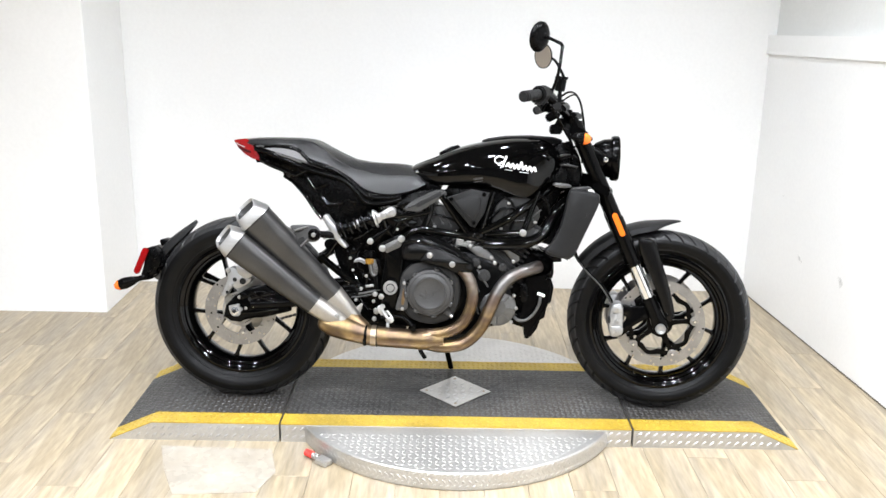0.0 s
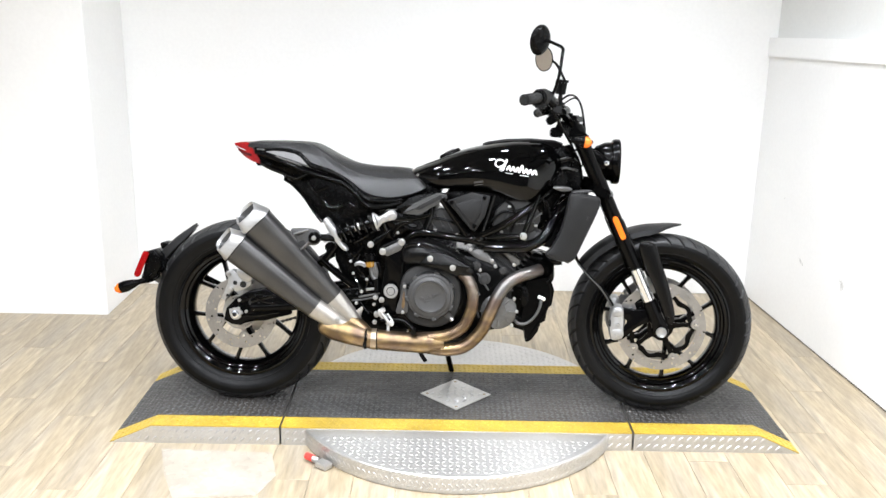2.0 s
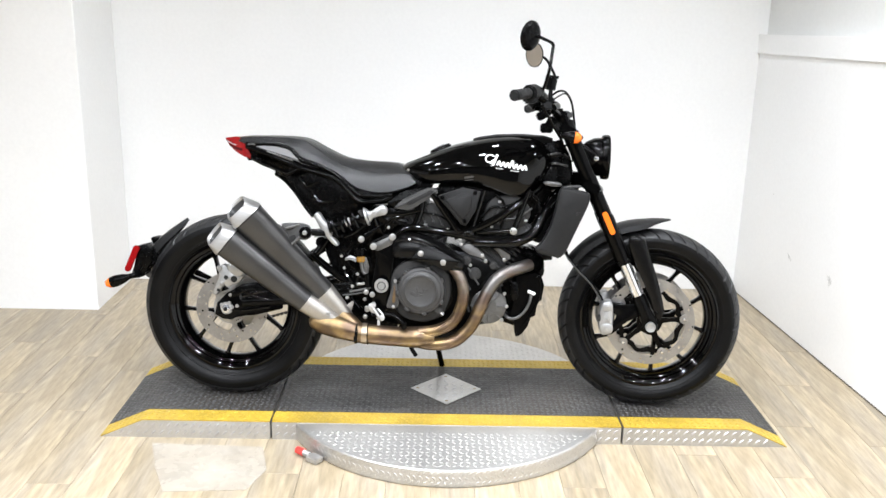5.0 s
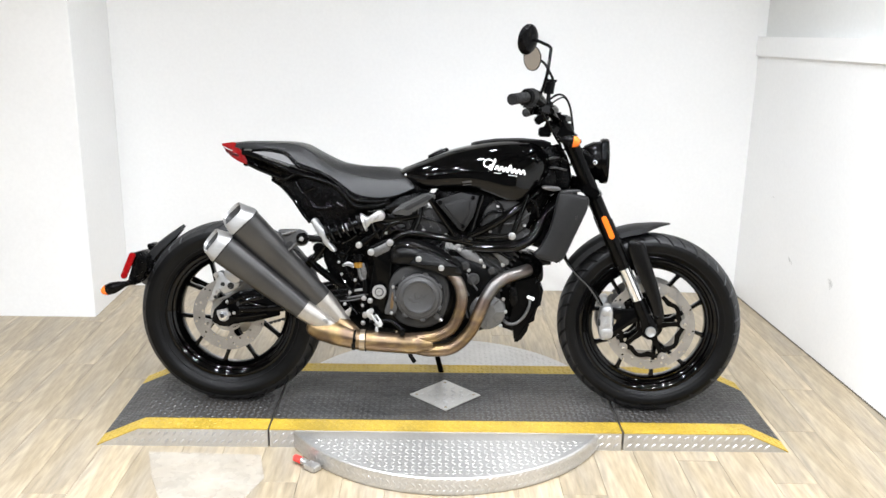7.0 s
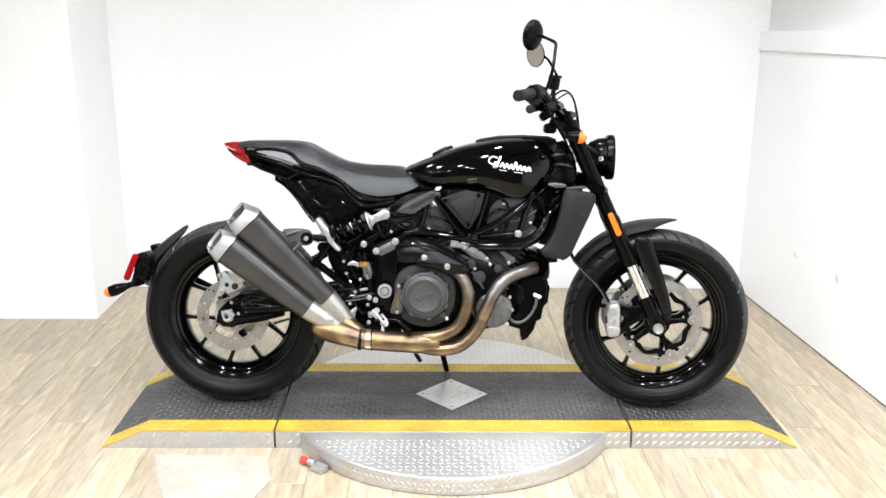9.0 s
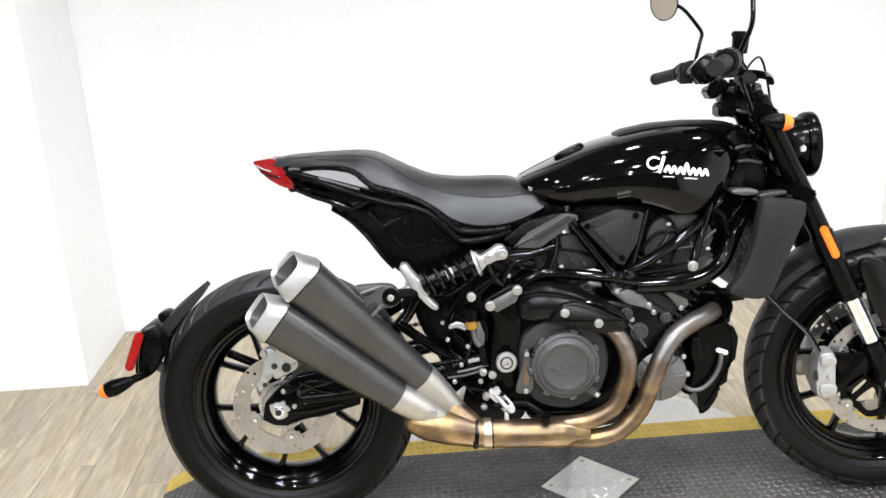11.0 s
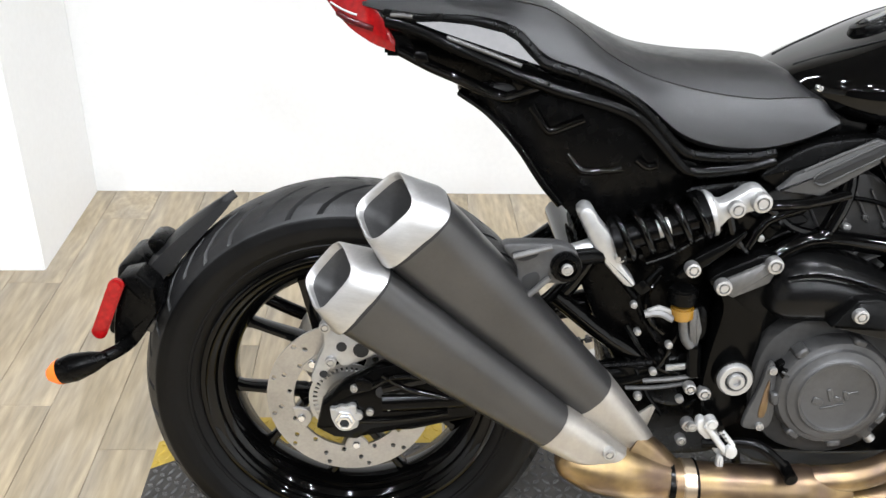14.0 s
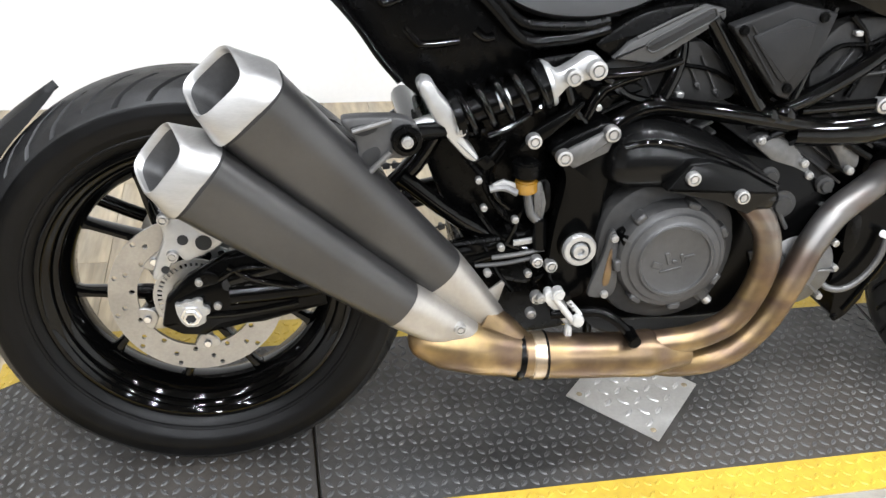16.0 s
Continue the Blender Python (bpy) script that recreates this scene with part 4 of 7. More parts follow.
# ---------------------------------------------------------------- mufflers and pipes
def muffler(cr, cf, ar, br, af, bf, back):
    d = (Vector(cf) - Vector(cr)).normalized()
    v = (Vector((0, -1, 0)) - d * Vector((0, -1, 0)).dot(d)).normalized()
    u = v.cross(d)
    if u.z < 0:
        u = -u
    secs = []
    for k in range(9):
        f = k / 8
        c = Vector(cr).lerp(Vector(cf), f)
        g = f ** 1.25
        secs.append(oval_ring(c, u, v, ar + (af - ar) * g, br + (bf - br) * g, 36, 3.0 - 0.7 * f))
    can = put("muffler", loft(secs), CAN, "dark titanium muffler body", smooth=50)
    c0 = Vector(cr) - 0.0015 * d
    tilt = (-d * 0.93 - v * 0.0 + u * 0.0).normalized()
    tip = []
    for off, s in ((0.0, 1.015), (0.008, 1.01), (back * 0.75, 0.82), (back, 0.75), (back + 0.002, 0.71), (back, 0.675), (back * 0.88, 0.665)):
        ring = oval_ring(c0, u, v, ar * s, br * s, 44, 4.2)
        tip.append([q + tilt * off * (1.0 - 0.36 * (q - c0).dot(v) / br) - u * 0.14 * off for q in ring])
    part("end_cap", loft(tip, False), STEEL, can, "bright brushed steel outlet cap", 30)
    inner = [[q + tilt * f * back * (1.0 - 0.36 * (q - c0).dot(v) / br) - u * 0.14 * f * back for q in oval_ring(c0, u, v, ar * k, br * k, 44, 4.2)] for f, k in ((0.89, 0.666), (0.0, 0.62), (-0.6, 0.5))]
    part("baffle", loft(inner[::-1], False), CASTING, can, "dark muffler inside")
    part("seam_band", loft([oval_ring(c0 + d * o, u, v, ar * s, br * s, 36, 3.0) for o, s in ((-0.0005, 1.02), (0.0045, 1.018))]), DARK, can)
    return can, d, u, v


up_can, ud, uu, uv = muffler(R3(-0.652, 0.248, 0.687), R3(-0.398, 0.188, 0.420), 0.056, 0.052, 0.040, 0.038, 0.050)
lo_can, dd, du, dv = muffler(R3(-0.718, 0.262, 0.600), R3(-0.456, 0.226, 0.390), 0.054, 0.050, 0.036, 0.037, 0.050)


def cone(name, c0, c1, d, u, v, a0, b0, a1, b1, mat, parent, label):
    secs = []
    for f in (0.0, 0.04, 0.3, 0.6, 0.85, 1.0):
        c = Vector(c0).lerp(Vector(c1), f)
        secs.append(oval_ring(c, u, v, a0 + (a1 - a0) * f ** 1.3, b0 + (b1 - b0) * f, 32, 2.4))
    return part(name, loft(secs), mat, parent, label, 50)


cone("outlet_cone", R3(-0.3985, 0.188, 0.4205), R3(-0.312, 0.185, 0.330), ud, uu, uv, 0.0405, 0.0385, 0.024, 0.03, CONE, bike, "brushed steel transition cone")
c2 = cone("outlet_cone", R3(-0.4565, 0.226, 0.3905), R3(-0.345, 0.212, 0.315), dd, du, dv, 0.0365, 0.0375, 0.026, 0.03, CONE, bike, "brushed steel transition cone")
bolt(c2, -0.372, 0.246, 0.355, 0.009, 0.008, STEEL)
put("collector", joined(tube([R3(-0.442, 0.216, 0.330), R3(-0.428, 0.218, 0.325), R3(-0.39, 0.22, 0.314), R3(-0.34, 0.218, 0.303), R3(-0.275, 0.213, 0.285)], 0.03, 20, 5, radii=[0.006, 0.026, 0.038, 0.041, 0.036]),
                        tube([R3(-0.335, 0.195, 0.338), R3(-0.305, 0.2, 0.318), R3(-0.275, 0.21, 0.290)], 0.031, 20, 5)), GOLD, "heat-tinted collector pipe")
col = put("mid_pipe", tube([R3(-0.275, 0.213, 0.284), R3(-0.20, 0.213, 0.278), R3(-0.12, 0.211, 0.274), R3(-0.065, 0.210, 0.274), R3(0.0, 0.209, 0.274)], 0.035, 24, 5, radii=[0.035, 0.035, 0.035, 0.0375, 0.022]), GOLD, "heat-tinted exhaust mid pipe")
part("clamp_ring", rod(R3(-0.281, 0.213, 0.284), R3(-0.268, 0.213, 0.283), 0.039, 28, bev=0.003), SATIN, col)
part("clamp_band", rod(R3(-0.256, 0.213, 0.282), R3(-0.236, 0.213, 0.281), 0.0375, 28, bev=0.002), CLAMP, col, "bronzed steel pipe clamp")
for q in (-0.233,):
    part("band_edge", rod(R3(q, 0.213, 0.281), R3(q - 0.003, 0.213, 0.281), 0.0385, 28), SATIN, col)
put("header_pipe", tube([R3(0.02, 0.17, 0.545), R3(0.055, 0.195, 0.525), R3(0.085, 0.208, 0.49), R3(0.097, 0.215, 0.44), R3(0.088, 0.217, 0.385), R3(0.060, 0.217, 0.332), R3(0.005, 0.215, 0.302), R3(-0.058, 0.212, 0.292)], 0.0205, 20, 6), GOLD, "heat-tinted exhaust header pipe")
put("header_pipe", tube([R3(0.352, 0.085, 0.534), R3(0.312, 0.13, 0.526), R3(0.264, 0.16, 0.514), R3(0.216, 0.178, 0.488), R3(0.182, 0.188, 0.440), R3(0.156, 0.195, 0.380), R3(0.125, 0.198, 0.315), R3(0.068, 0.202, 0.262), R3(-0.005, 0.205, 0.250), R3(-0.06, 0.207, 0.258)], 0.0228, 20, 6), GOLD, "heat-tinted exhaust header pipe")

put("pipe_collar", joined(rod(R3(0.328, 0.112, 0.530), R3(0.350, 0.087, 0.535), 0.031, 24, bev=0.003), rod(R3(0.345, 0.092, 0.534), R3(0.352, 0.083, 0.535), 0.037, 24, bev=0.002)), SATIN, "black exhaust port collar")

# ---------------------------------------------------------------- engine
eng = put("engine", plate([(-0.215, 0.32), (-0.225, 0.45), (-0.16, 0.575), (-0.06, 0.60), (0.07, 0.585), (0.19, 0.55), (0.245, 0.44), (0.225, 0.33), (0.12, 0.30), (-0.1, 0.295)], -0.16, 0.16, 0.015), SATIN, "black V-twin engine")
put("oil_pan", plate([(-0.16, 0.30), (0.14, 0.30), (0.10, 0.235), (-0.10, 0.23)], -0.12, 0.10, 0.012), SATIN)


def cylinder(m, name):
    """A finned cylinder standing along z of m."""
    c = put(name, turned(m, joined(box(-0.075, 0.075, -0.10, 0.10, 0.0, 0.16, 0.012), box(-0.085, 0.085, -0.115, 0.115, 0.16, 0.225, 0.015))), CASTING, "grey finned engine cylinder")
    fin = mesh_of("fin", box(-0.09, 0.09, -0.118, 0.118, -0.0022, 0.0022, 0.001, 1), CASTING)
    for k in range(8):
        ob = new("fin", fin)
        ob.parent = c
        ob.matrix_local = m @ pose(0, 0, 0.018 + 0.018 * k)
    for x in (-0.065, 0.065):
        ob = part("head_rib", turned(m, box(x - 0.006, x + 0.006, -0.124, 0.124, 0.165, 0.215, 0.003)), BRIGHT_CAST, c)
    return c


cylinder(pose(-0.035, 0, 0.53, 0, -26, 0), "cylinder")
cylinder(pose(0.15, 0, 0.52, 0, 34, 0), "cylinder")

for outline, ribs in (([(-0.13, 0.652), (-0.105, 0.70), (-0.03, 0.748), (0.01, 0.725), (0.06, 0.655), (-0.03, 0.645)], ((-0.09, 0.675, 60), (-0.06, 0.695, 60), (-0.03, 0.70, 60), (0.0, 0.69, 60))),
                      ([(0.155, 0.665), (0.165, 0.74), (0.20, 0.775), (0.29, 0.78), (0.335, 0.72), (0.30, 0.66), (0.22, 0.645)], ((0.20, 0.70, -60), (0.23, 0.715, -60), (0.26, 0.725, -60), (0.29, 0.72, -60)))):
    hc = put("cylinder_head_cover", plate(outline, 0.095, 0.124, 0.006), HEAD_CAST, "grey cast cylinder head cover")
    for x, z, a in ribs:
        part("rib", turned(pose(x, -0.126, z, 0, a, 0), box(-0.034, 0.034, -0.004, 0.004, -0.0016, 0.0016, 0.0008, 1)), CASTING, hc)
        bolt(hc, x + 0.012, 0.125, z - 0.022, 0.0045, 0.006, CASTING)
for pts, r, mat in (([(-0.10, 0.735), (-0.06, 0.712), (0.0, 0.70), (0.05, 0.675)], 0.0035, PLASTIC), ([(0.15, 0.70), (0.19, 0.735), (0.24, 0.74), (0.30, 0.77)], 0.004, PLASTIC), ([(0.17, 0.66), (0.21, 0.69), (0.28, 0.70), (0.33, 0.735)], 0.003, CASTING),
                    ([(0.20, 0.78), (0.23, 0.75), (0.235, 0.70), (0.22, 0.66)], 0.0045, PLASTIC), ([(0.30, 0.80), (0.345, 0.77), (0.36, 0.72)], 0.006, PLASTIC)):
    put("engine_hose", tube([R3(x, 0.132, z) for x, z in pts], r, 8, 5), mat)
for x, z in ((0.19, 0.665), (0.31, 0.69), (0.215, 0.755), (-0.045, 0.665)):
    put("hose_clip", turned(pose(x, -0.132, z), box(-0.006, 0.006, -0.006, 0.006, -0.004, 0.004, 0.0015, 1)), STEEL)

# clutch cover with its raised rings
cv = put("clutch_cover", turned(pose(-0.052, 0, 0.441), lathe([(0.0, -0.224), (0.048, -0.224), (0.052, -0.2255), (0.0535, -0.2285), (0.057, -0.2285), (0.0585, -0.2255), (0.062, -0.2235), (0.070, -0.2215), (0.0715, -0.218), (0.0735, -0.2165), (0.080, -0.2145), (0.0835, -0.209), (0.085, -0.198), (0.0855, -0.15)], 64, "y")), CASTING, "round grey clutch cover with a raised emblem")
lug = mesh_of("rim_lug", box(-0.010, 0.010, -0.2165, -0.190, 0.078, 0.0895, 0.003, 1), CASTING)
for k in (15, 62, 118, 170, 215, 262, 318):
    ob = new("rim_lug", lug)
    ob.parent = cv
    ob.matrix_local = pose(-0.052, 0, 0.441, 0, k, 0)
for dx, dz, w, h, rot in ((-0.030, -0.008, 0.016, 0.010, 20), (-0.012, 0.004, 0.007, 0.020, -20), (0.000, -0.002, 0.010, 0.006, 10), (0.012, 0.004, 0.006, 0.015, -20), (0.022, 0.008, 0.018, 0.004, -12), (-0.006, -0.016, 0.034, 0.003, -14)):
    part("emblem_stroke", turned(pose(-0.052 + dx * 0.9, -0.2245, 0.441 + dz * 0.9, 0, rot, 0), box(-w / 2, w / 2, -0.0015, 0.001, -h / 2, h / 2, 0.001, 1)), CASTING, cv)
part("filler_plug", turned(pose(-0.122, -0.200, 0.468, 90), lathe([(0, 0.014), (0.009, 0.014), (0.0105, 0.012), (0.0105, 0.004), (0.014, 0.004), (0.016, 0.0), (0.016, -0.03)], 20, "z")), SATIN, cv, "black oil filler plug")
part("plug_slot", turned(pose(-0.122, -0.2145, 0.468, 0, 30, 0), box(-0.012, 0.012, -0.002, 0.002, -0.0018, 0.0018, 0.0006, 1)), CASTING, cv)
part("cover_lug", turned(pose(0.008, -0.185, 0.372, 0, 42, 0), box(-0.018, 0.018, -0.016, 0.016, -0.011, 0.011, 0.005)), CASTING, cv)
part("lug_bolt", rod(R3(0.02, 0.19, 0.360), R3(0.028, 0.192, 0.352), 0.008, 12, bev=0.001), STEEL, cv)
put("clutch_housing", plate([(-0.165, 0.40), (-0.16, 0.50), (-0.11, 0.548), (-0.03, 0.548), (0.045, 0.51), (0.06, 0.43), (0.03, 0.345), (-0.04, 0.318), (-0.12, 0.335)], 0.14, 0.19, 0.012), HEAD_CAST)
UC = [(-0.160, 0.560, 0.592, 0.185), (-0.152, 0.552, 0.612, 0.200), (-0.130, 0.549, 0.632, 0.212), (-0.09, 0.552, 0.638, 0.219), (-0.045, 0.550, 0.629, 0.224), (0.0, 0.536, 0.612, 0.228), (0.045, 0.520, 0.588, 0.230), (0.080, 0.515, 0.566, 0.226), (0.098, 0.520, 0.550, 0.212)]
uc = put("upper_engine_cover", loft(blend_rings([[Vector((x, -0.13, z1)), Vector((x, -lat * 0.78, z1)), Vector((x, -lat * 0.90, z1 - 0.10 * (z1 - z0))), Vector((x, -lat * 0.97, z1 - 0.28 * (z1 - z0))), Vector((x, -lat, z1 - 0.55 * (z1 - z0))), Vector((x, -lat + 0.001, z0 + 0.15 * (z1 - z0))), Vector((x, -lat + 0.010, z0)), Vector((x, -0.13, z0))] for x, z0, z1, lat in UC], 3)), COVER, "satin black bulged upper engine cover", smooth=60)
part("cover_boss", plate(crisp([(-0.089, 0.556), (-0.058, 0.598), (-0.028, 0.600), (0.024, 0.584), (0.085, 0.551), (0.040, 0.517), (-0.008, 0.538), (-0.054, 0.548)], 0.2), 0.205, 0.2385, 0.005), COVER, uc)
part("cover_edge", tube([R3(-0.145, 0.206, 0.612), R3(-0.11, 0.217, 0.622), R3(-0.06, 0.224, 0.616), R3(0.0, 0.229, 0.598), R3(0.05, 0.230, 0.574), R3(0.085, 0.224, 0.556)], 0.004, 8, 5), GLOSS, uc)
bolt(uc, -0.054, 0.239, 0.577, 0.0105, 0.009)
bolt(uc, 0.024, 0.239, 0.548, 0.0105, 0.009)
wc = put("water_pump_cover", turned(pose(0.185, 0, 0.385), lathe([(0.0, -0.172), (0.03, -0.172), (0.034, -0.168), (0.055, -0.165), (0.066, -0.155), (0.068, -0.13)], 40, "y")), BRIGHT_CAST, "light grey round engine side cover")
for k in range(8):
    part("rib", turned(pose(0.185, 0, 0.385, 0, 45 * k, 0), box(0.028, 0.062, -0.170, -0.155, -0.0025, 0.0025, 0.001, 1)), BRIGHT_CAST, wc)
for x, z in ((0.243, 0.43), (0.252, 0.385), (0.236, 0.335), (0.15, 0.325)):
    bolt(wc, x, 0.156, z, 0.006, 0.008)
hb = put("head_bracket", joined(plate([(0.068, 0.600), (0.09, 0.612), (0.14, 0.596), (0.178, 0.55), (0.172, 0.535), (0.14, 0.545), (0.125, 0.52), (0.11, 0.525), (0.12, 0.56), (0.085, 0.585)], 0.135, 0.155, 0.004),
                             plate([(0.19, 0.60), (0.215, 0.61), (0.255, 0.585), (0.262, 0.55), (0.235, 0.545), (0.22, 0.57)], 0.12, 0.145, 0.004)), BRIGHT_CAST, "light grey cast engine bracket")
for x, z in ((0.083, 0.602), (0.172, 0.545), (0.118, 0.53), (0.237, 0.552), (0.16, 0.565), (0.205, 0.60)):
    bolt(hb, x, 0.156, z, 0.0065, 0.007)
for pts, r in (([(0.09, 0.60), (0.13, 0.615), (0.2, 0.605), (0.27, 0.57)], 0.006), ([(0.12, 0.53), (0.15, 0.50), (0.2, 0.49), (0.24, 0.47)], 0.005), ([(0.06, 0.62), (0.10, 0.635), (0.16, 0.625)], 0.005)):
    put("engine_hose", tube([R3(x, 0.15, z) for x, z in pts], r, 8, 5), PLASTIC)

for x, z, r in ((0.105, 0.545, 0.016), (0.135, 0.50, 0.022), (0.215, 0.47, 0.018), (0.20, 0.53, 0.014)):
    put("engine_plug", turned(pose(x, -0.158, z, 90), lathe([(0.0, 0.012), (r * 0.6, 0.012), (r * 0.7, 0.007), (r, 0.006), (r, -0.004), (0, -0.004)], 20, "z")), HEAD_CAST)
for x0, z0, x1, z1 in ((0.09, 0.50, 0.12, 0.44), (0.11, 0.52, 0.15, 0.46), (0.20, 0.50, 0.235, 0.46), (0.10, 0.42, 0.12, 0.36)):
    put("engine_rib", tube([R3(x0, 0.162, z0), R3((x0 + x1) / 2, 0.164, (z0 + z1) / 2), R3(x1, 0.162, z1)], 0.004, 8, 2), CASTING)
put("engine_front_cover", plate([(0.22, 0.585), (0.33, 0.585), (0.385, 0.565), (0.39, 0.47), (0.30, 0.455), (0.22, 0.46)], -0.10, 0.075, 0.01), SATIN, "black engine front cover")
put("steering_head_cover", plate([(0.345, 0.945), (0.40, 0.975), (0.44, 0.965), (0.465, 0.92), (0.478, 0.85), (0.465, 0.80), (0.38, 0.80), (0.355, 0.86)], -0.075, 0.078, 0.012), PLASTIC, "black plastic cover round the steering head")
for x0, z0, x1, z1 in ((0.375, 0.918, 0.445, 0.925), (0.372, 0.888, 0.455, 0.885)):
    put("duct_edge", tube([R3(x0, 0.082, z0), R3((x0 + x1) / 2, 0.088, (z0 + z1) / 2 + 0.007), R3(x1, 0.084, z1)], 0.0042, 8, 4), CASTING)
put("seat_front_filler", plate([(-0.25, 0.752), (-0.20, 0.780), (-0.12, 0.795), (-0.07, 0.792), (-0.09, 0.745), (-0.20, 0.735)], -0.105, 0.108, 0.008), PLASTIC)
put("inner_body", joined(plate([(-0.40, 0.60), (-0.39, 0.66), (-0.29, 0.71), (-0.14, 0.73), (-0.02, 0.74), (0.0, 0.66), (-0.12, 0.62), (-0.18, 0.56), (-0.21, 0.40), (-0.23, 0.34), (-0.30, 0.36), (-0.345, 0.42), (-0.385, 0.50), (-0.41, 0.56)], -0.11, 0.11, 0.012)), PLASTIC, "black inner body and battery box")
put("lower_frame_body", plate([(-0.355, 0.42), (-0.21, 0.44), (-0.12, 0.34), (-0.15, 0.255), (-0.22, 0.245), (-0.285, 0.252), (-0.335, 0.30), (-0.345, 0.36)], -0.06, 0.09, 0.01), PLASTIC, "black lower frame casting")
put("intake_body", joined(plate([(0.0, 0.66), (-0.02, 0.83), (0.20, 0.84), (0.34, 0.86), (0.40, 0.90), (0.43, 0.86), (0.40, 0.78), (0.35, 0.70), (0.31, 0.64), (0.2, 0.62), (0.1, 0.62)], -0.085, 0.085, 0.015)), PLASTIC, "black intake housing between the cylinders")

# ---------------------------------------------------------------- frame
def pair(points, r, name="frame_tube", steps=5, mat=None):
    for s in (1, -1):
        put(name, tube([R3(x, lat * s, z) for x, lat, z in points], r, 12, steps), mat or GLOSS)


pair([(-0.165, 0.16, 0.615), (-0.125, 0.16, 0.645), (-0.085, 0.16, 0.656), (-0.01, 0.16, 0.648), (0.085, 0.158, 0.634), (0.17, 0.156, 0.622), (0.27, 0.15, 0.628)], 0.0135)
pair([(0.13, 0.155, 0.612), (0.20, 0.155, 0.611), (0.275, 0.15, 0.617), (0.338, 0.135, 0.648), (0.37, 0.12, 0.705), (0.40, 0.09, 0.745), (0.44, 0.05, 0.78)], 0.0195)
pair([(-0.085, 0.155, 0.655), (-0.062, 0.15, 0.715), (-0.06, 0.14, 0.765)], 0.012, steps=3)
pair([(-0.022, 0.15, 0.778), (0.076, 0.152, 0.642)], 0.013, steps=2)
pair([(0.088, 0.152, 0.640), (0.173, 0.15, 0.678), (0.259, 0.14, 0.732), (0.335, 0.11, 0.79), (0.40, 0.05, 0.85)], 0.0135, steps=4)
pair([(0.118, 0.15, 0.655), (0.158, 0.145, 0.795)], 0.011, steps=2)
pair([(0.267, 0.148, 0.654), (0.318, 0.13, 0.80)], 0.010, steps=2)
pair([(0.14, 0.15, 0.645), (0.267, 0.15, 0.655)], 0.009, steps=2)
put("steering_head", rod((0.40, 0, 0.965), (0.475, 0, 0.80), 0.034, 24, bev=0.004), SATIN)
bolt(bike, 0.267, 0.150, 0.654, 0.013, 0.012, name="frame_bolt")
for q in ((0.085, 0.64), (0.11, 0.642), (-0.083, 0.657), (-0.155, 0.62)):
    put("weld", turned(pose(q[0], -0.157, q[1], 0, 20, 0), lathe([(0, -0.018), (0.01, -0.016), (0.0155, -0.006), (0.0155, 0.006), (0.01, 0.016), (0, 0.018)], 12, "x")), GLOSS)

ab = put("airbox_plate", plate(crisp([(-0.004, 0.772), (0.082, 0.804), (0.148, 0.792), (0.130, 0.722), (0.098, 0.670), (0.080, 0.676)], 0.15), 0.155, 0.180, 0.003), MATTE, "dark grey plastic side plate")
part("raised_panel", plate(crisp([(0.026, 0.760), (0.084, 0.786), (0.118, 0.779), (0.112, 0.728), (0.090, 0.694), (0.076, 0.700)], 0.15), 0.175, 0.184, 0.0025), MATTE, ab)
for dx in (0.0, 0.012):
    part("moulded_line", tube([R3(0.012 + dx, 0.1815, 0.770 + 0.35 * dx), R3(0.045 + dx, 0.1815, 0.728 + 0.35 * dx), R3(0.072 + dx, 0.1815, 0.692 + 0.35 * dx)], 0.0016, 8, 2), MATTE, ab)
for x, z in ((0.013, 0.768), (0.127, 0.787), (0.093, 0.687)):
    bolt(ab, x, 0.181, z, 0.0075, 0.003, PLASTIC)
sr = put("seat_rail_cover", plate([(-0.186, 0.738), (-0.172, 0.752), (-0.124, 0.784), (-0.080, 0.794), (-0.030, 0.800), (0.004, 0.792), (-0.002, 0.780), (-0.049, 0.750), (-0.099, 0.719), (-0.120, 0.712), (-0.158, 0.722)], 0.115, 0.146, 0.005), PLASTIC, "black moulded frame cover with a slotted grey strip")
part("grey_strip", plate(crisp([(-0.160, 0.722), (-0.100, 0.716), (-0.004, 0.780), (-0.006, 0.792), (-0.034, 0.797), (-0.138, 0.745)]), 0.142, 0.157, 0.003), GREY_TRIM, sr, "matte grey moulded strip")
part("strip_edge", tube([R3(-0.128, 0.156, 0.752), R3(-0.08, 0.157, 0.777), R3(-0.036, 0.156, 0.7965)], 0.0022, 8, 2), GREY_TRIM, sr)
part("slot", plate(crisp([(-0.114, 0.738), (-0.108, 0.748), (-0.030, 0.791), (-0.022, 0.789), (-0.022, 0.779), (-0.100, 0.735)], 0.2), 0.150, 0.1595, 0.0012), DARK, sr)
part("slot_rim", tube([R3(-0.114, 0.158, 0.741), R3(-0.108, 0.158, 0.7495), R3(-0.070, 0.158, 0.7705), R3(-0.030, 0.158, 0.7925), R3(-0.020, 0.158, 0.789), R3(-0.021, 0.158, 0.778), R3(-0.060, 0.158, 0.7565), R3(-0.100, 0.158, 0.7335), R3(-0.113, 0.158, 0.737)], 0.0018, 8, 3), GREY_TRIM, sr)

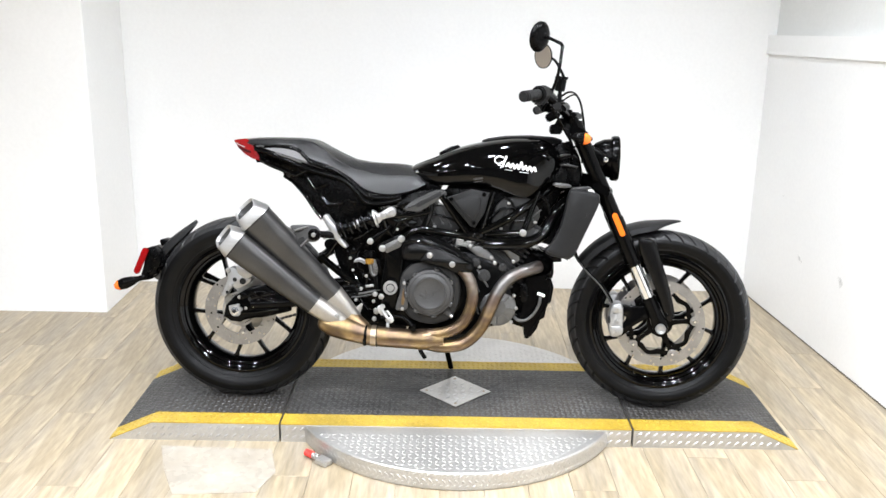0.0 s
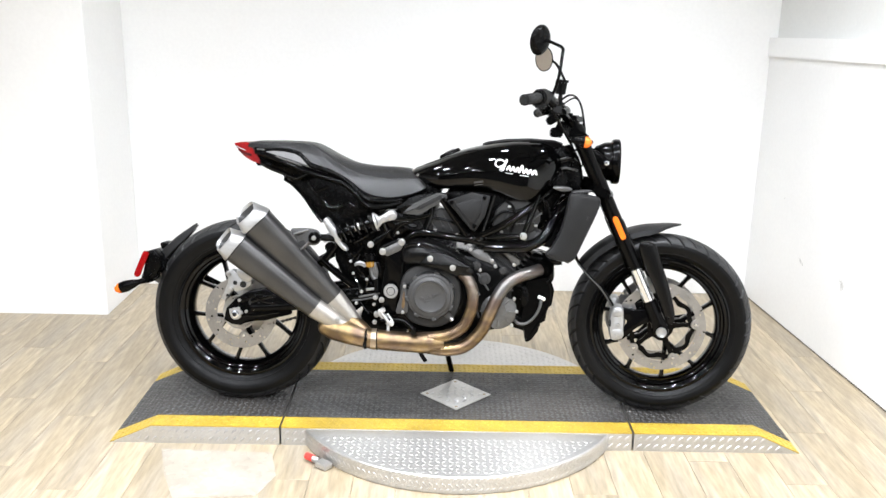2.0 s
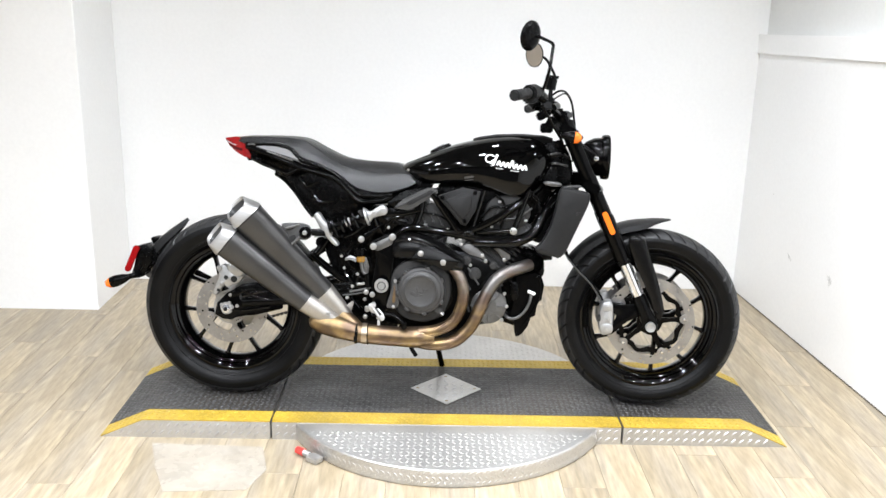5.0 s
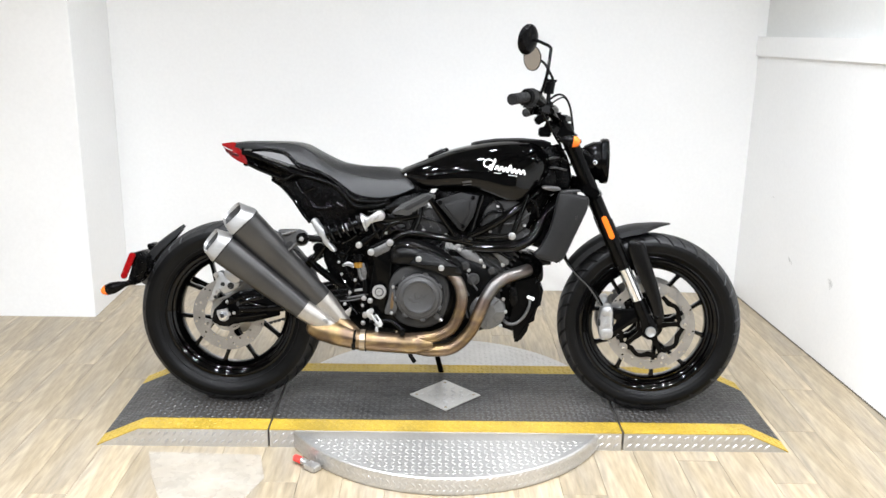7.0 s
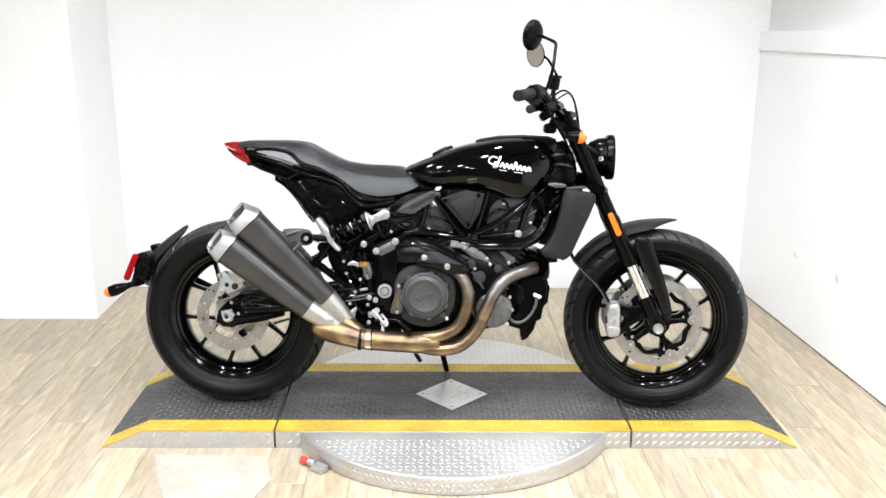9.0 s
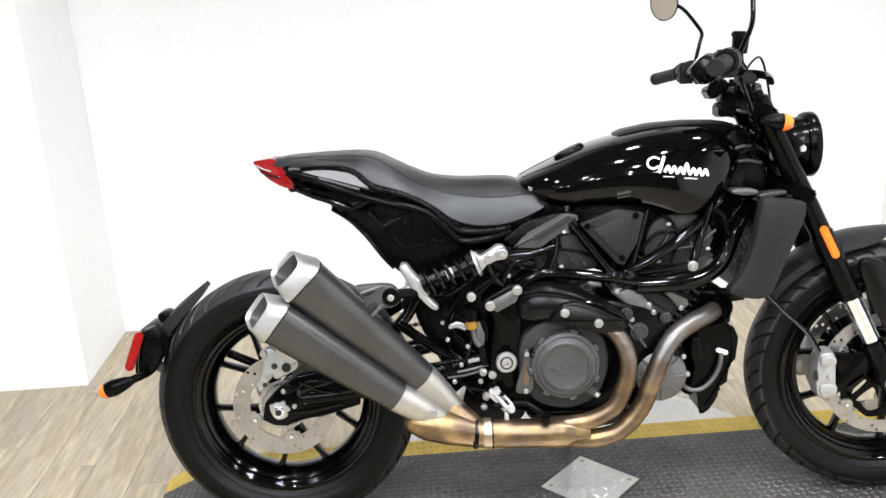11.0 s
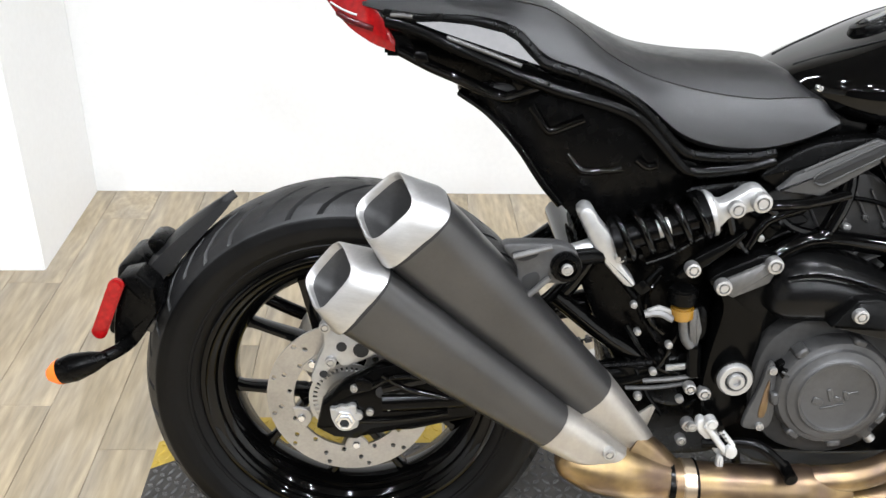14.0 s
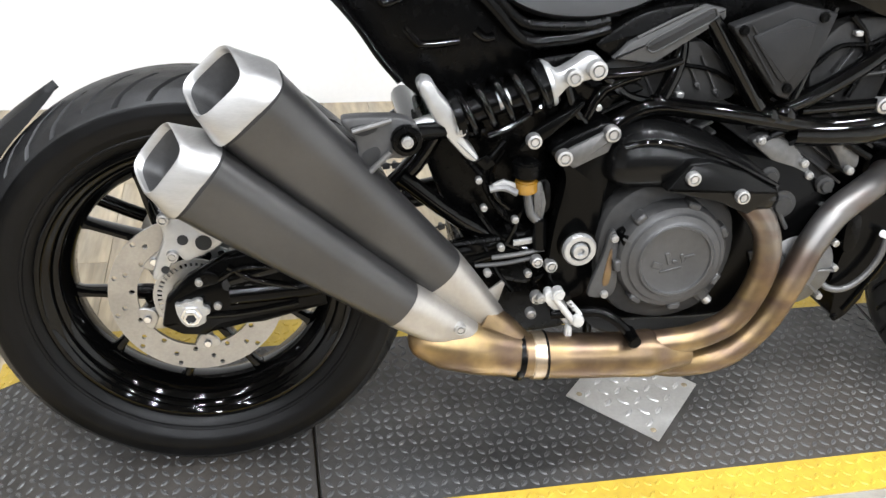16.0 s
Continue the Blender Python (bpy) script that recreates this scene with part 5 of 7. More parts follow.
pl = put("pivot_plate", joined(plate([(-0.245, 0.592), (-0.236, 0.606), (-0.168, 0.640), (-0.148, 0.635), (-0.143, 0.618), (-0.150, 0.555), (-0.155, 0.49), (-0.155, 0.41), (-0.165, 0.355), (-0.215, 0.35), (-0.232, 0.40), (-0.228, 0.475), (-0.215, 0.55), (-0.224, 0.575)], 0.13, 0.178, 0.007)), SATIN, "black cast swingarm pivot plate")
part("bright_bridge", plate(crisp([(-0.219, 0.600), (-0.168, 0.626), (-0.152, 0.618), (-0.160, 0.596), (-0.208, 0.572), (-0.218, 0.578)]), 0.17, 0.184, 0.002), BRIGHT_CAST, pl, "grey metal bridge piece")
bolt(pl, -0.224, 0.182, 0.589, 0.012, 0.009)
bolt(pl, -0.158, 0.182, 0.624, 0.012, 0.010)
part("pivot_boss", rod(R3(-0.192, 0.17, 0.452), R3(-0.192, 0.200, 0.452), 0.0285, 32, bev=0.003), SATIN, pl)
piv = part("pivot_cap", turned(pose(-0.192, -0.200, 0.452, 90), lathe([(0.0, 0.004), (0.005, 0.004), (0.006, 0.010), (0.011, 0.010), (0.0125, 0.006), (0.0125, 0.001), (0.0155, 0.001), (0.016, 0.006), (0.023, 0.006), (0.0255, 0.002), (0.0255, -0.004), (0.0, -0.004)], 40, "z")), WHITE_ALU, pl, "bright alloy pivot cap")
part("cap_groove", turned(pose(-0.192, -0.2015, 0.452, 90), lathe([(0.0127, 0.0), (0.0154, 0.0), (0.0154, 0.0012), (0.0127, 0.0012)], 32, "z", True)), DARK, pl)
for x, z, r in ((-0.268, 0.612, 0.011), (-0.248, 0.424, 0.009), (-0.226, 0.416, 0.010), (-0.243, 0.362, 0.010), (-0.25, 0.335, 0.008)):
    bolt(bike, x, 0.175, z, r, 0.010, name="frame_bolt")
put("strut_bracket", joined(plate([(-0.29, 0.60), (-0.26, 0.63), (-0.215, 0.655), (-0.20, 0.67), (-0.195, 0.66), (-0.25, 0.61), (-0.28, 0.59)], 0.155, 0.172, 0.003), plate([(-0.20, 0.70), (-0.12, 0.69), (-0.10, 0.675), (-0.15, 0.66), (-0.18, 0.62), (-0.23, 0.64)], 0.12, 0.15, 0.004)), SATIN)
put("frame_gusset", joined(tube([R3(-0.22, 0.16, 0.70), R3(-0.12, 0.16, 0.705), R3(-0.06, 0.155, 0.72)], 0.008, 10, 2), tube([R3(-0.19, 0.16, 0.64), R3(-0.17, 0.16, 0.68), R3(-0.12, 0.158, 0.70)], 0.008, 10, 2)), GLOSS)

# brake fluid bottle, pedal, foot rest
rs = put("rear_fluid_bottle", rod(R3(-0.270, 0.165, 0.530), R3(-0.271, 0.165, 0.550), 0.017, 20, bev=0.003), FLUID, "amber brake fluid bottle")
part("cap", rod(R3(-0.272, 0.165, 0.555), R3(-0.273, 0.165, 0.578), 0.021, 20, bev=0.003), PLASTIC, rs)
part("clip", tube([R3(-0.285, 0.175, 0.533), R3(-0.305, 0.172, 0.541), R3(-0.325, 0.17, 0.538)], 0.006, 8, 4, flat=0.6), BRIGHT_CAST, rs)
put("fluid_hose", tube([R3(-0.268, 0.165, 0.53), R3(-0.262, 0.168, 0.50), R3(-0.25, 0.17, 0.485)], 0.007, 10, 4), BRIGHT_CAST)
put("master_cylinder", joined(rod(R3(-0.248, 0.168, 0.49), R3(-0.243, 0.168, 0.44), 0.011, 14, bev=0.002), plate([(-0.26, 0.545), (-0.235, 0.552), (-0.228, 0.50), (-0.245, 0.49)], 0.15, 0.165, 0.003)), SATIN)
put("brake_line", joined(tube([R3(-0.31, 0.15, 0.418), R3(-0.27, 0.16, 0.428), R3(-0.235, 0.165, 0.438)], 0.004, 8, 3)), BRIGHT_CAST)
fp = put("foot_peg_mount", joined(plate([(-0.238, 0.383), (-0.228, 0.388), (-0.212, 0.372), (-0.192, 0.350), (-0.184, 0.340), (-0.186, 0.326), (-0.198, 0.322), (-0.207, 0.333), (-0.222, 0.352), (-0.236, 0.366)], 0.185, 0.203, 0.004),
                                  rod(R3(-0.226, 0.208, 0.380), R3(-0.190, 0.212, 0.334), 0.0055, 10, bev=0.002), rod(R3(-0.214, 0.206, 0.384), R3(-0.182, 0.212, 0.348), 0.0042, 10, bev=0.001)), PEG_ALU, "bare alloy foot peg mount")
part("knuckle", rod(R3(-0.219, 0.195, 0.384), R3(-0.219, 0.216, 0.384), 0.009, 14, bev=0.003), PEG_ALU, fp)
part("fork_ear", plate([(-0.194, 0.352), (-0.180, 0.350), (-0.176, 0.338), (-0.184, 0.328), (-0.196, 0.334)], 0.208, 0.220, 0.003), PEG_ALU, fp)
part("feeler", plate([(-0.204, 0.332), (-0.193, 0.330), (-0.192, 0.304), (-0.198, 0.292), (-0.203, 0.300)], 0.203, 0.214, 0.003), PEG_ALU, fp)
part("spring", joined(*[rod(R3(-0.209 + 0.004 * k, 0.204, 0.372 - 0.006 * k), R3(-0.203 + 0.004 * k, 0.214, 0.374 - 0.006 * k), 0.0018, 6) for k in range(4)]), BRIGHT_CAST, fp)
part("pivot_pin", rod(R3(-0.206, 0.20, 0.378), R3(-0.206, 0.214, 0.378), 0.006, 12, bev=0.001), SATIN, fp)
bolt(fp, -0.243, 0.200, 0.372, 0.007, 0.005, STEEL)
put("muffler_strap", plate(crisp([(-0.326, 0.366), (-0.297, 0.389), (-0.292, 0.384), (-0.300, 0.355), (-0.308, 0.340)]), 0.166, 0.172, 0.0015), CONE, "triangular bare steel muffler strap")
put("brake_pedal", joined(tube([R3(-0.225, 0.20, 0.345), R3(-0.16, 0.21, 0.352), R3(-0.135, 0.22, 0.345), R3(-0.108, 0.225, 0.322)], 0.008, 10, 4), rod(R3(-0.106, 0.215, 0.320), R3(-0.106, 0.252, 0.318), 0.010, 12, bev=0.002)), SATIN, "black brake pedal")
hg = put("heel_guard", plate([(-0.150, 0.485), (-0.138, 0.482), (-0.128, 0.42), (-0.130, 0.372), (-0.170, 0.372), (-0.174, 0.385), (-0.155, 0.445)], 0.195, 0.206, 0.004), CASTING, "grey bracket with a slot")
part("slot", plate([(-0.147, 0.455), (-0.143, 0.455), (-0.140, 0.395), (-0.155, 0.392)], 0.2, 0.2075, 0.001), GOLD, hg)
for x, z in ((-0.143, 0.472), (-0.148, 0.38)):
    bolt(hg, x, 0.207, z, 0.006, 0.005)
put("side_stand", joined(tube([(-0.10, -0.02, 0.24), (-0.095, -0.015, 0.19), (-0.075, -0.01, 0.155)], 0.008, 10, 3), tube([(-0.04, 0.11, 0.27), (0.0, 0.24, 0.12), (0.03, 0.33, -0.037)], 0.011, 10, 2), turned(pose(0.035, 0.335, -0.04, 8), box(-0.03, 0.03, -0.02, 0.02, -0.004, 0.004, 0.002))), SATIN, "black side stand")
for pts in ([(-0.20, 0.46), (-0.21, 0.40), (-0.24, 0.37)], [(-0.29, 0.47), (-0.25, 0.40), (-0.235, 0.36)], [(-0.30, 0.60), (-0.33, 0.55), (-0.30, 0.49), (-0.26, 0.46)], [(-0.36, 0.58), (-0.31, 0.52), (-0.28, 0.47)]):
    put("cable", tube([R3(x, 0.14, z) for x, z in pts], 0.005, 8, 5), PLASTIC)

for pts, r, mat in (([(-0.335, 0.150, 0.405), (-0.29, 0.158, 0.412), (-0.245, 0.165, 0.425)], 0.0034, CASTING), ([(-0.34, 0.13, 0.50), (-0.315, 0.14, 0.465), (-0.285, 0.15, 0.44), (-0.25, 0.155, 0.432)], 0.005, GLOSS),
                    ([(-0.30, 0.14, 0.585), (-0.318, 0.145, 0.555), (-0.312, 0.15, 0.52), (-0.29, 0.155, 0.50)], 0.004, GLOSS), ([(-0.265, 0.16, 0.52), (-0.275, 0.16, 0.49), (-0.285, 0.155, 0.455), (-0.30, 0.15, 0.43)], 0.0035, GLOSS),
                    ([(-0.345, 0.13, 0.46), (-0.32, 0.14, 0.43), (-0.30, 0.145, 0.39), (-0.275, 0.15, 0.36)], 0.0045, SATIN), ([(-0.225, 0.165, 0.69), (-0.21, 0.16, 0.655), (-0.185, 0.158, 0.625)], 0.006, GLOSS),
                    ([(-0.33, 0.16, 0.615), (-0.30, 0.165, 0.63), (-0.265, 0.168, 0.655), (-0.235, 0.168, 0.672)], 0.0045, GLOSS), ([(-0.17, 0.16, 0.70), (-0.135, 0.158, 0.672), (-0.095, 0.156, 0.66)], 0.0065, GLOSS)):
    put("linkage_rod", tube([R3(*q) for q in pts], r, 8, 5), mat)
for outline, lat, mat in (([(-0.262, 0.545), (-0.250, 0.548), (-0.240, 0.515), (-0.244, 0.482), (-0.254, 0.484)], 0.172, BRIGHT_CAST), ([(-0.322, 0.545), (-0.306, 0.552), (-0.288, 0.546), (-0.286, 0.538), (-0.304, 0.536), (-0.320, 0.536)], 0.172, WHITE_ALU),
                          ([(-0.283, 0.444), (-0.243, 0.450), (-0.243, 0.459), (-0.283, 0.453)], 0.168, WHITE_ALU), ([(-0.345, 0.575), (-0.33, 0.585), (-0.315, 0.572), (-0.33, 0.56)], 0.158, SATIN),
                          ([(-0.352, 0.44), (-0.335, 0.452), (-0.318, 0.44), (-0.334, 0.425)], 0.150, SATIN), ([(-0.232, 0.71), (-0.205, 0.690), (-0.150, 0.665), (-0.160, 0.650), (-0.205, 0.672)], 0.158, SATIN)):
    put("bracket", plate(crisp(outline), lat - 0.006, lat, 0.0015), mat)
for x, z, r in ((-0.300, 0.44, 0.0055), (-0.318, 0.398, 0.006), (-0.330, 0.505, 0.005), (-0.282, 0.485, 0.0055), (-0.340, 0.548, 0.005), (-0.255, 0.395, 0.006), (-0.205, 0.395, 0.0055), (-0.175, 0.655, 0.005)):
    bolt(bike, x, 0.160, z, r, 0.006, STEEL, name="frame_bolt")

# ---------------------------------------------------------------- radiator, horn, front of the engine
rd = put("radiator", turned(pose(0.455, 0, 0.68, 0, 22, 0), box(-0.025, 0.025, -0.160, 0.160, -0.12, 0.12, 0.006)), PLASTIC, "black radiator with grey side shrouds")
for s in (1, -1):
    part("side_shroud", plate([(0.419, 0.809), (0.434, 0.814), (0.519, 0.802), (0.527, 0.791), (0.524, 0.761), (0.472, 0.641), (0.449, 0.586), (0.434, 0.572), (0.394, 0.572), (0.349, 0.584), (0.342, 0.601), (0.362, 0.618), (0.389, 0.666), (0.406, 0.726)],
                             *((0.155, 0.195) if s > 0 else (-0.195, -0.155)), 0.010, 3), MATTE, rd, "matte dark grey side shroud")
part("shroud_pin", turned(pose(0.484, -0.196, 0.726, 0, 20, 0), box(-0.004, 0.004, -0.002, 0.002, -0.007, 0.007, 0.001)), DARK, rd)
part("top_bracket", plate([(0.365, 0.822), (0.375, 0.832), (0.43, 0.828), (0.435, 0.815), (0.40, 0.812)], 0.09, 0.13, 0.003), BRIGHT_CAST, rd)
part("top_bracket", plate([(0.43, 0.815), (0.50, 0.822), (0.505, 0.812), (0.44, 0.803)], 0.09, 0.13, 0.003), CASTING, rd)
part("lower_hose", tube([R3(0.41, 0.09, 0.565), R3(0.36, 0.08, 0.56), R3(0.30, 0.06, 0.57)], 0.018, 14, 5), PLASTIC, rd)
hn = put("regulator", joined(prism(rounded(crisp([(0.285, 0.49), (0.352, 0.505), (0.374, 0.490), (0.384, 0.462), (0.377, 0.408), (0.362, 0.395), (0.356, 0.350), (0.338, 0.340), (0.332, 0.312), (0.312, 0.282), (0.297, 0.271), (0.284, 0.285), (0.282, 0.32), (0.268, 0.345), (0.278, 0.40)]), 1), -0.135, -0.05, "y", 0.008)), SATIN, "black regulator housing below the radiator")
for x, z in ((0.292, 0.278), (0.36, 0.49), (0.333, 0.335)):
    bolt(hn, x, 0.135, z, 0.006, 0.004, PLASTIC)
part("cable_plug", plate([(0.262, 0.47), (0.29, 0.475), (0.295, 0.41), (0.268, 0.40)], 0.13, 0.147, 0.004), PLASTIC, hn)
part("raised_edge", tube([R3(0.366, 0.136, 0.485), R3(0.372, 0.136, 0.455), R3(0.366, 0.136, 0.408), R3(0.338, 0.136, 0.350), R3(0.303, 0.136, 0.292)], 0.004, 8, 3), SATIN, hn)
# Added body that fills the dark gap between pump cover and regulator.
put("oil_filter", joined(prism([(0.215, 0.45), (0.275, 0.46), (0.30, 0.40), (0.295, 0.33), (0.27, 0.30), (0.232, 0.315), (0.215, 0.36)], -0.075, 0.05, "y", 0.008), rod((0.25, -0.05, 0.34), (0.325, -0.05, 0.315), 0.034, 20, bev=0.006)), SATIN, "black filler body added behind the header pipes")
ch = put("coolant_hose", tube([R3(0.338, 0.150, 0.432), R3(0.333, 0.152, 0.40), R3(0.315, 0.152, 0.365), R3(0.288, 0.150, 0.342), R3(0.262, 0.145, 0.340), R3(0.245, 0.13, 0.350)], 0.0055, 10, 6), BRIGHT_CAST, "pale rubber coolant hose")
part("end_fitting", rod(R3(0.326, 0.15, 0.440), R3(0.352, 0.15, 0.430), 0.0062, 12, bev=0.002), WHITE, ch)

# ---------------------------------------------------------------- tank
TANK = [((-0.140, 0.870), (-0.074, 0.813), 0.105), ((-0.10, 0.889), (-0.045, 0.811), 0.130), ((-0.055, 0.908), (-0.005, 0.812), 0.146), ((0.03, 0.944), (0.06, 0.816), 0.160), ((0.11, 0.966), (0.125, 0.815), 0.168),
        ((0.20, 0.982), (0.185, 0.803), 0.170), ((0.28, 0.986), (0.245, 0.782), 0.166), ((0.33, 0.982), (0.30, 0.785), 0.156), ((0.362, 0.968), (0.352, 0.826), 0.138), ((0.385, 0.950), (0.392, 0.880), 0.105), ((0.392, 0.938), (0.398, 0.905), 0.07)]
HALF = [(0.0, 0.0), (0.22, 0.004), (0.44, 0.02), (0.62, 0.07), (0.80, 0.17), (0.92, 0.32), (0.985, 0.50), (1.0, 0.66), (0.985, 0.82), (0.95, 0.94), (0.90, 1.0), (0.6, 0.93), (0.0, 0.90)]


def tank_ring(top, low, hw):
    right = [Vector((top[0] + (low[0] - top[0]) * m, -hw * w, top[1] + (low[1] - top[1]) * m)) for w, m in HALF]
    return right + [Vector((p.x, -p.y, p.z)) for p in reversed(right[1:-1])]


tank_bm = loft(blend_rings([tank_ring(*t) for t in TANK], 4))
from mathutils.bvhtree import BVHTree
tank_tree = BVHTree.FromBMesh(tank_bm)
tank = put("tank", tank_bm, GLOSS, "gloss black fuel tank cover", smooth=60)


def on_tank(x, z, proud=0.0008):
    hit = tank_tree.ray_cast(Vector((x, -0.6, z)), Vector((0, 1, 0)))
    return Vector((x, hit[0].y - proud, z)) if hit[0] is not None else Vector((x, -0.15, z))


def decal(name, points, width, mat, parent, label=""):
    """A painted stroke that lies on the tank's right side."""
    pts = spline([(x, 0, z) for x, z in points], 6) if len(points) > 2 else [Vector((points[0][0] + (points[1][0] - points[0][0]) * i / 5, 0, points[0][1] + (points[1][1] - points[0][1]) * i / 5)) for i in range(6)]
    bm = bmesh.new()
    rows = []
    for i, p in enumerate(pts):
        d = (pts[min(i + 1, len(pts) - 1)] - pts[max(0, i - 1)]).normalized()
        n = Vector((-d.z, 0, d.x)) * width / 2
        rows.append([bm.verts.new(on_tank((p + s * n).x, (p + s * n).z, pr)) for s, pr in ((-1, 0.0012), (1, 0.0012), (1, -0.001), (-1, -0.001))])
    for a, b in zip(rows, rows[1:]):
        for k in range(4):
            bm.faces.new((a[k], a[(k + 1) % 4], b[(k + 1) % 4], b[k]))
    bm.faces.new(rows[0])
    bm.faces.new(rows[-1][::-1])
    return part(name, bm, mat, parent, label)


# the maker's mark: a plain white wavy stroke with a tall slanted bar, not lettered
decal("emblem_stroke", [(0.190, 0.915), (0.176, 0.920), (0.163, 0.913), (0.162, 0.900), (0.174, 0.894), (0.186, 0.899)], 0.0042, WHITE, tank, "plain white emblem curl")
decal("emblem_stroke", [(0.186, 0.884), (0.193, 0.901), (0.201, 0.921)], 0.0075, WHITE, tank, "plain white slanted emblem bar")
wave = []
for k in range(15):
    wave.append((0.199 + 0.0075 * k + (0.002 if k % 2 else 0.0), (0.8845 if k % 2 == 0 else 0.8985) - 0.0011 * k + (0.010 if k == 7 else 0.0)))
decal("emblem_stroke", wave, 0.0066, WHITE, tank, "plain white wavy emblem stroke")
decal("emblem_stroke", [(0.196, 0.8745), (0.212, 0.873), (0.222, 0.872)], 0.0030, GREY_MARK, tank, "thin grey emblem line")
decal("emblem_stroke", [(0.246, 0.8675), (0.262, 0.866), (0.278, 0.864)], 0.0030, GREY_MARK, tank, "thin grey emblem line")
decal("small_mark", [(0.088, 0.838), (0.120, 0.843)], 0.007, CASTING, tank, "small grey model mark")
decal("small_mark", [(0.090, 0.828), (0.120, 0.833)], 0.003, CASTING, tank)

for side in (1, -1):
    put("tank_seam", tube([(x, -side * (y + 0.0008), z + 0.0006) for x, y, z in ((-0.125, 0.043, 0.876), (-0.078, 0.060, 0.896), (-0.029, 0.076, 0.915), (0.014, 0.090, 0.930), (0.057, 0.100, 0.943), (0.10, 0.106, 0.955))], 0.0011, 6, 4), DARK, parent=tank)
put("seat_nose_block", plate([(-0.14, 0.80), (-0.10, 0.835), (-0.05, 0.83), (-0.02, 0.80), (-0.05, 0.775), (-0.12, 0.775)], -0.10, 0.108, 0.01), PLASTIC)
put("tank_top_cover", loft([[Vector((x, -0.055 * w, z)), Vector((x, -0.045 * w, z + 0.006)), Vector((x, 0.045 * w, z + 0.006)), Vector((x, 0.055 * w, z)), Vector((x, 0.04 * w, z - 0.02)), Vector((x, -0.04 * w, z - 0.02))]
                                 for x, z, w in ((0.115, 0.966, 0.8), (0.135, 0.973, 1.0), (0.2, 0.984, 1.1), (0.29, 0.988, 1.15), (0.37, 0.984, 1.15), (0.40, 0.975, 1.0))]), MATTE, "black centre cover along the tank top")
gc = put("fuel_cap", turned(pose(-0.003, -0.012, 0.932, 0, -24, 0) @ Matrix.Diagonal((1.25, 0.8, 1, 1)), lathe([(0, 0.010), (0.016, 0.010), (0.019, 0.006), (0.022, 0.009), (0.029, 0.008), (0.033, 0.0), (0.033, -0.008)], 32, "z")), SATIN, "black oval fuel cap")
part("keyhole_cover", turned(pose(-0.003, -0.014, 0.942, 0, -24, 0), box(-0.018, 0.018, -0.008, 0.008, -0.002, 0.003, 0.003)), STEEL, gc, "bright fuel cap insert")
bolt(bike, -0.112, 0.116, 0.857, 0.0045, 0.005, CHROME, name="tank_bolt")

# ---------------------------------------------------------------- seat and tail
SEAT_ST = [(-0.736, 0.957, 0.046, 0.952, 0.050, 0.939), (-0.70, 0.962, 0.056, 0.956, 0.066, 0.933), (-0.66, 0.9635, 0.066, 0.9575, 0.083, 0.931), (-0.61, 0.9645, 0.077, 0.9585, 0.104, 0.936), (-0.555, 0.9645, 0.088, 0.9585, 0.122, 0.931), (-0.525, 0.963, 0.093, 0.957, 0.130, 0.920),
           (-0.485, 0.956, 0.097, 0.949, 0.137, 0.886), (-0.44, 0.934, 0.100, 0.924, 0.141, 0.873), (-0.40, 0.914, 0.103, 0.894, 0.142, 0.860), (-0.35, 0.893, 0.107, 0.869, 0.142, 0.831), (-0.30, 0.884, 0.110, 0.855, 0.142, 0.790),
           (-0.25, 0.880, 0.114, 0.846, 0.142, 0.773), (-0.19, 0.8785, 0.117, 0.841, 0.141, 0.771), (-0.14, 0.872, 0.116, 0.844, 0.139, 0.782), (-0.105, 0.850, 0.112, 0.842, 0.136, 0.797), (-0.082, 0.830, 0.105, 0.826, 0.134, 0.812)]


def seat_ring(x, zt, lc, zc, ll, zl):
    right = [Vector((x, 0, zt)), Vector((x, -lc * 0.5, zt - 0.001)), Vector((x, -lc * 0.85, zt * 0.35 + zc * 0.65 + 0.001)), Vector((x, -lc, zc)), Vector((x, -lc + 0.0005, zc - 0.0014)), Vector((x, -lc - 0.0012, zc - 0.003)), Vector((x, -lc - 0.30 * (ll - lc), zc - 0.16 * (zc - zl) - 0.004)),
             Vector((x, -lc - 0.8 * (ll - lc), zc + 0.55 * (zl - zc))), Vector((x, -ll, zc + 0.9 * (zl - zc))), Vector((x, -ll + 0.006, zl)), Vector((x, 0, zl - 0.002))]
    return right + [Vector((p.x, -p.y, p.z)) for p in reversed(right[1:-1])]


seat = put("seat", loft(blend_rings([seat_ring(*s) for s in SEAT_ST], 4)), SEAT, "black vinyl seat with a raised rear hump", smooth=50)


def strip(points, w, name, mat, parent=None, label="", flat=1.0, steps=5):
    return put(name, tube([R3(*p) for p in points], w, 10, steps, flat=flat), mat, label, parent)


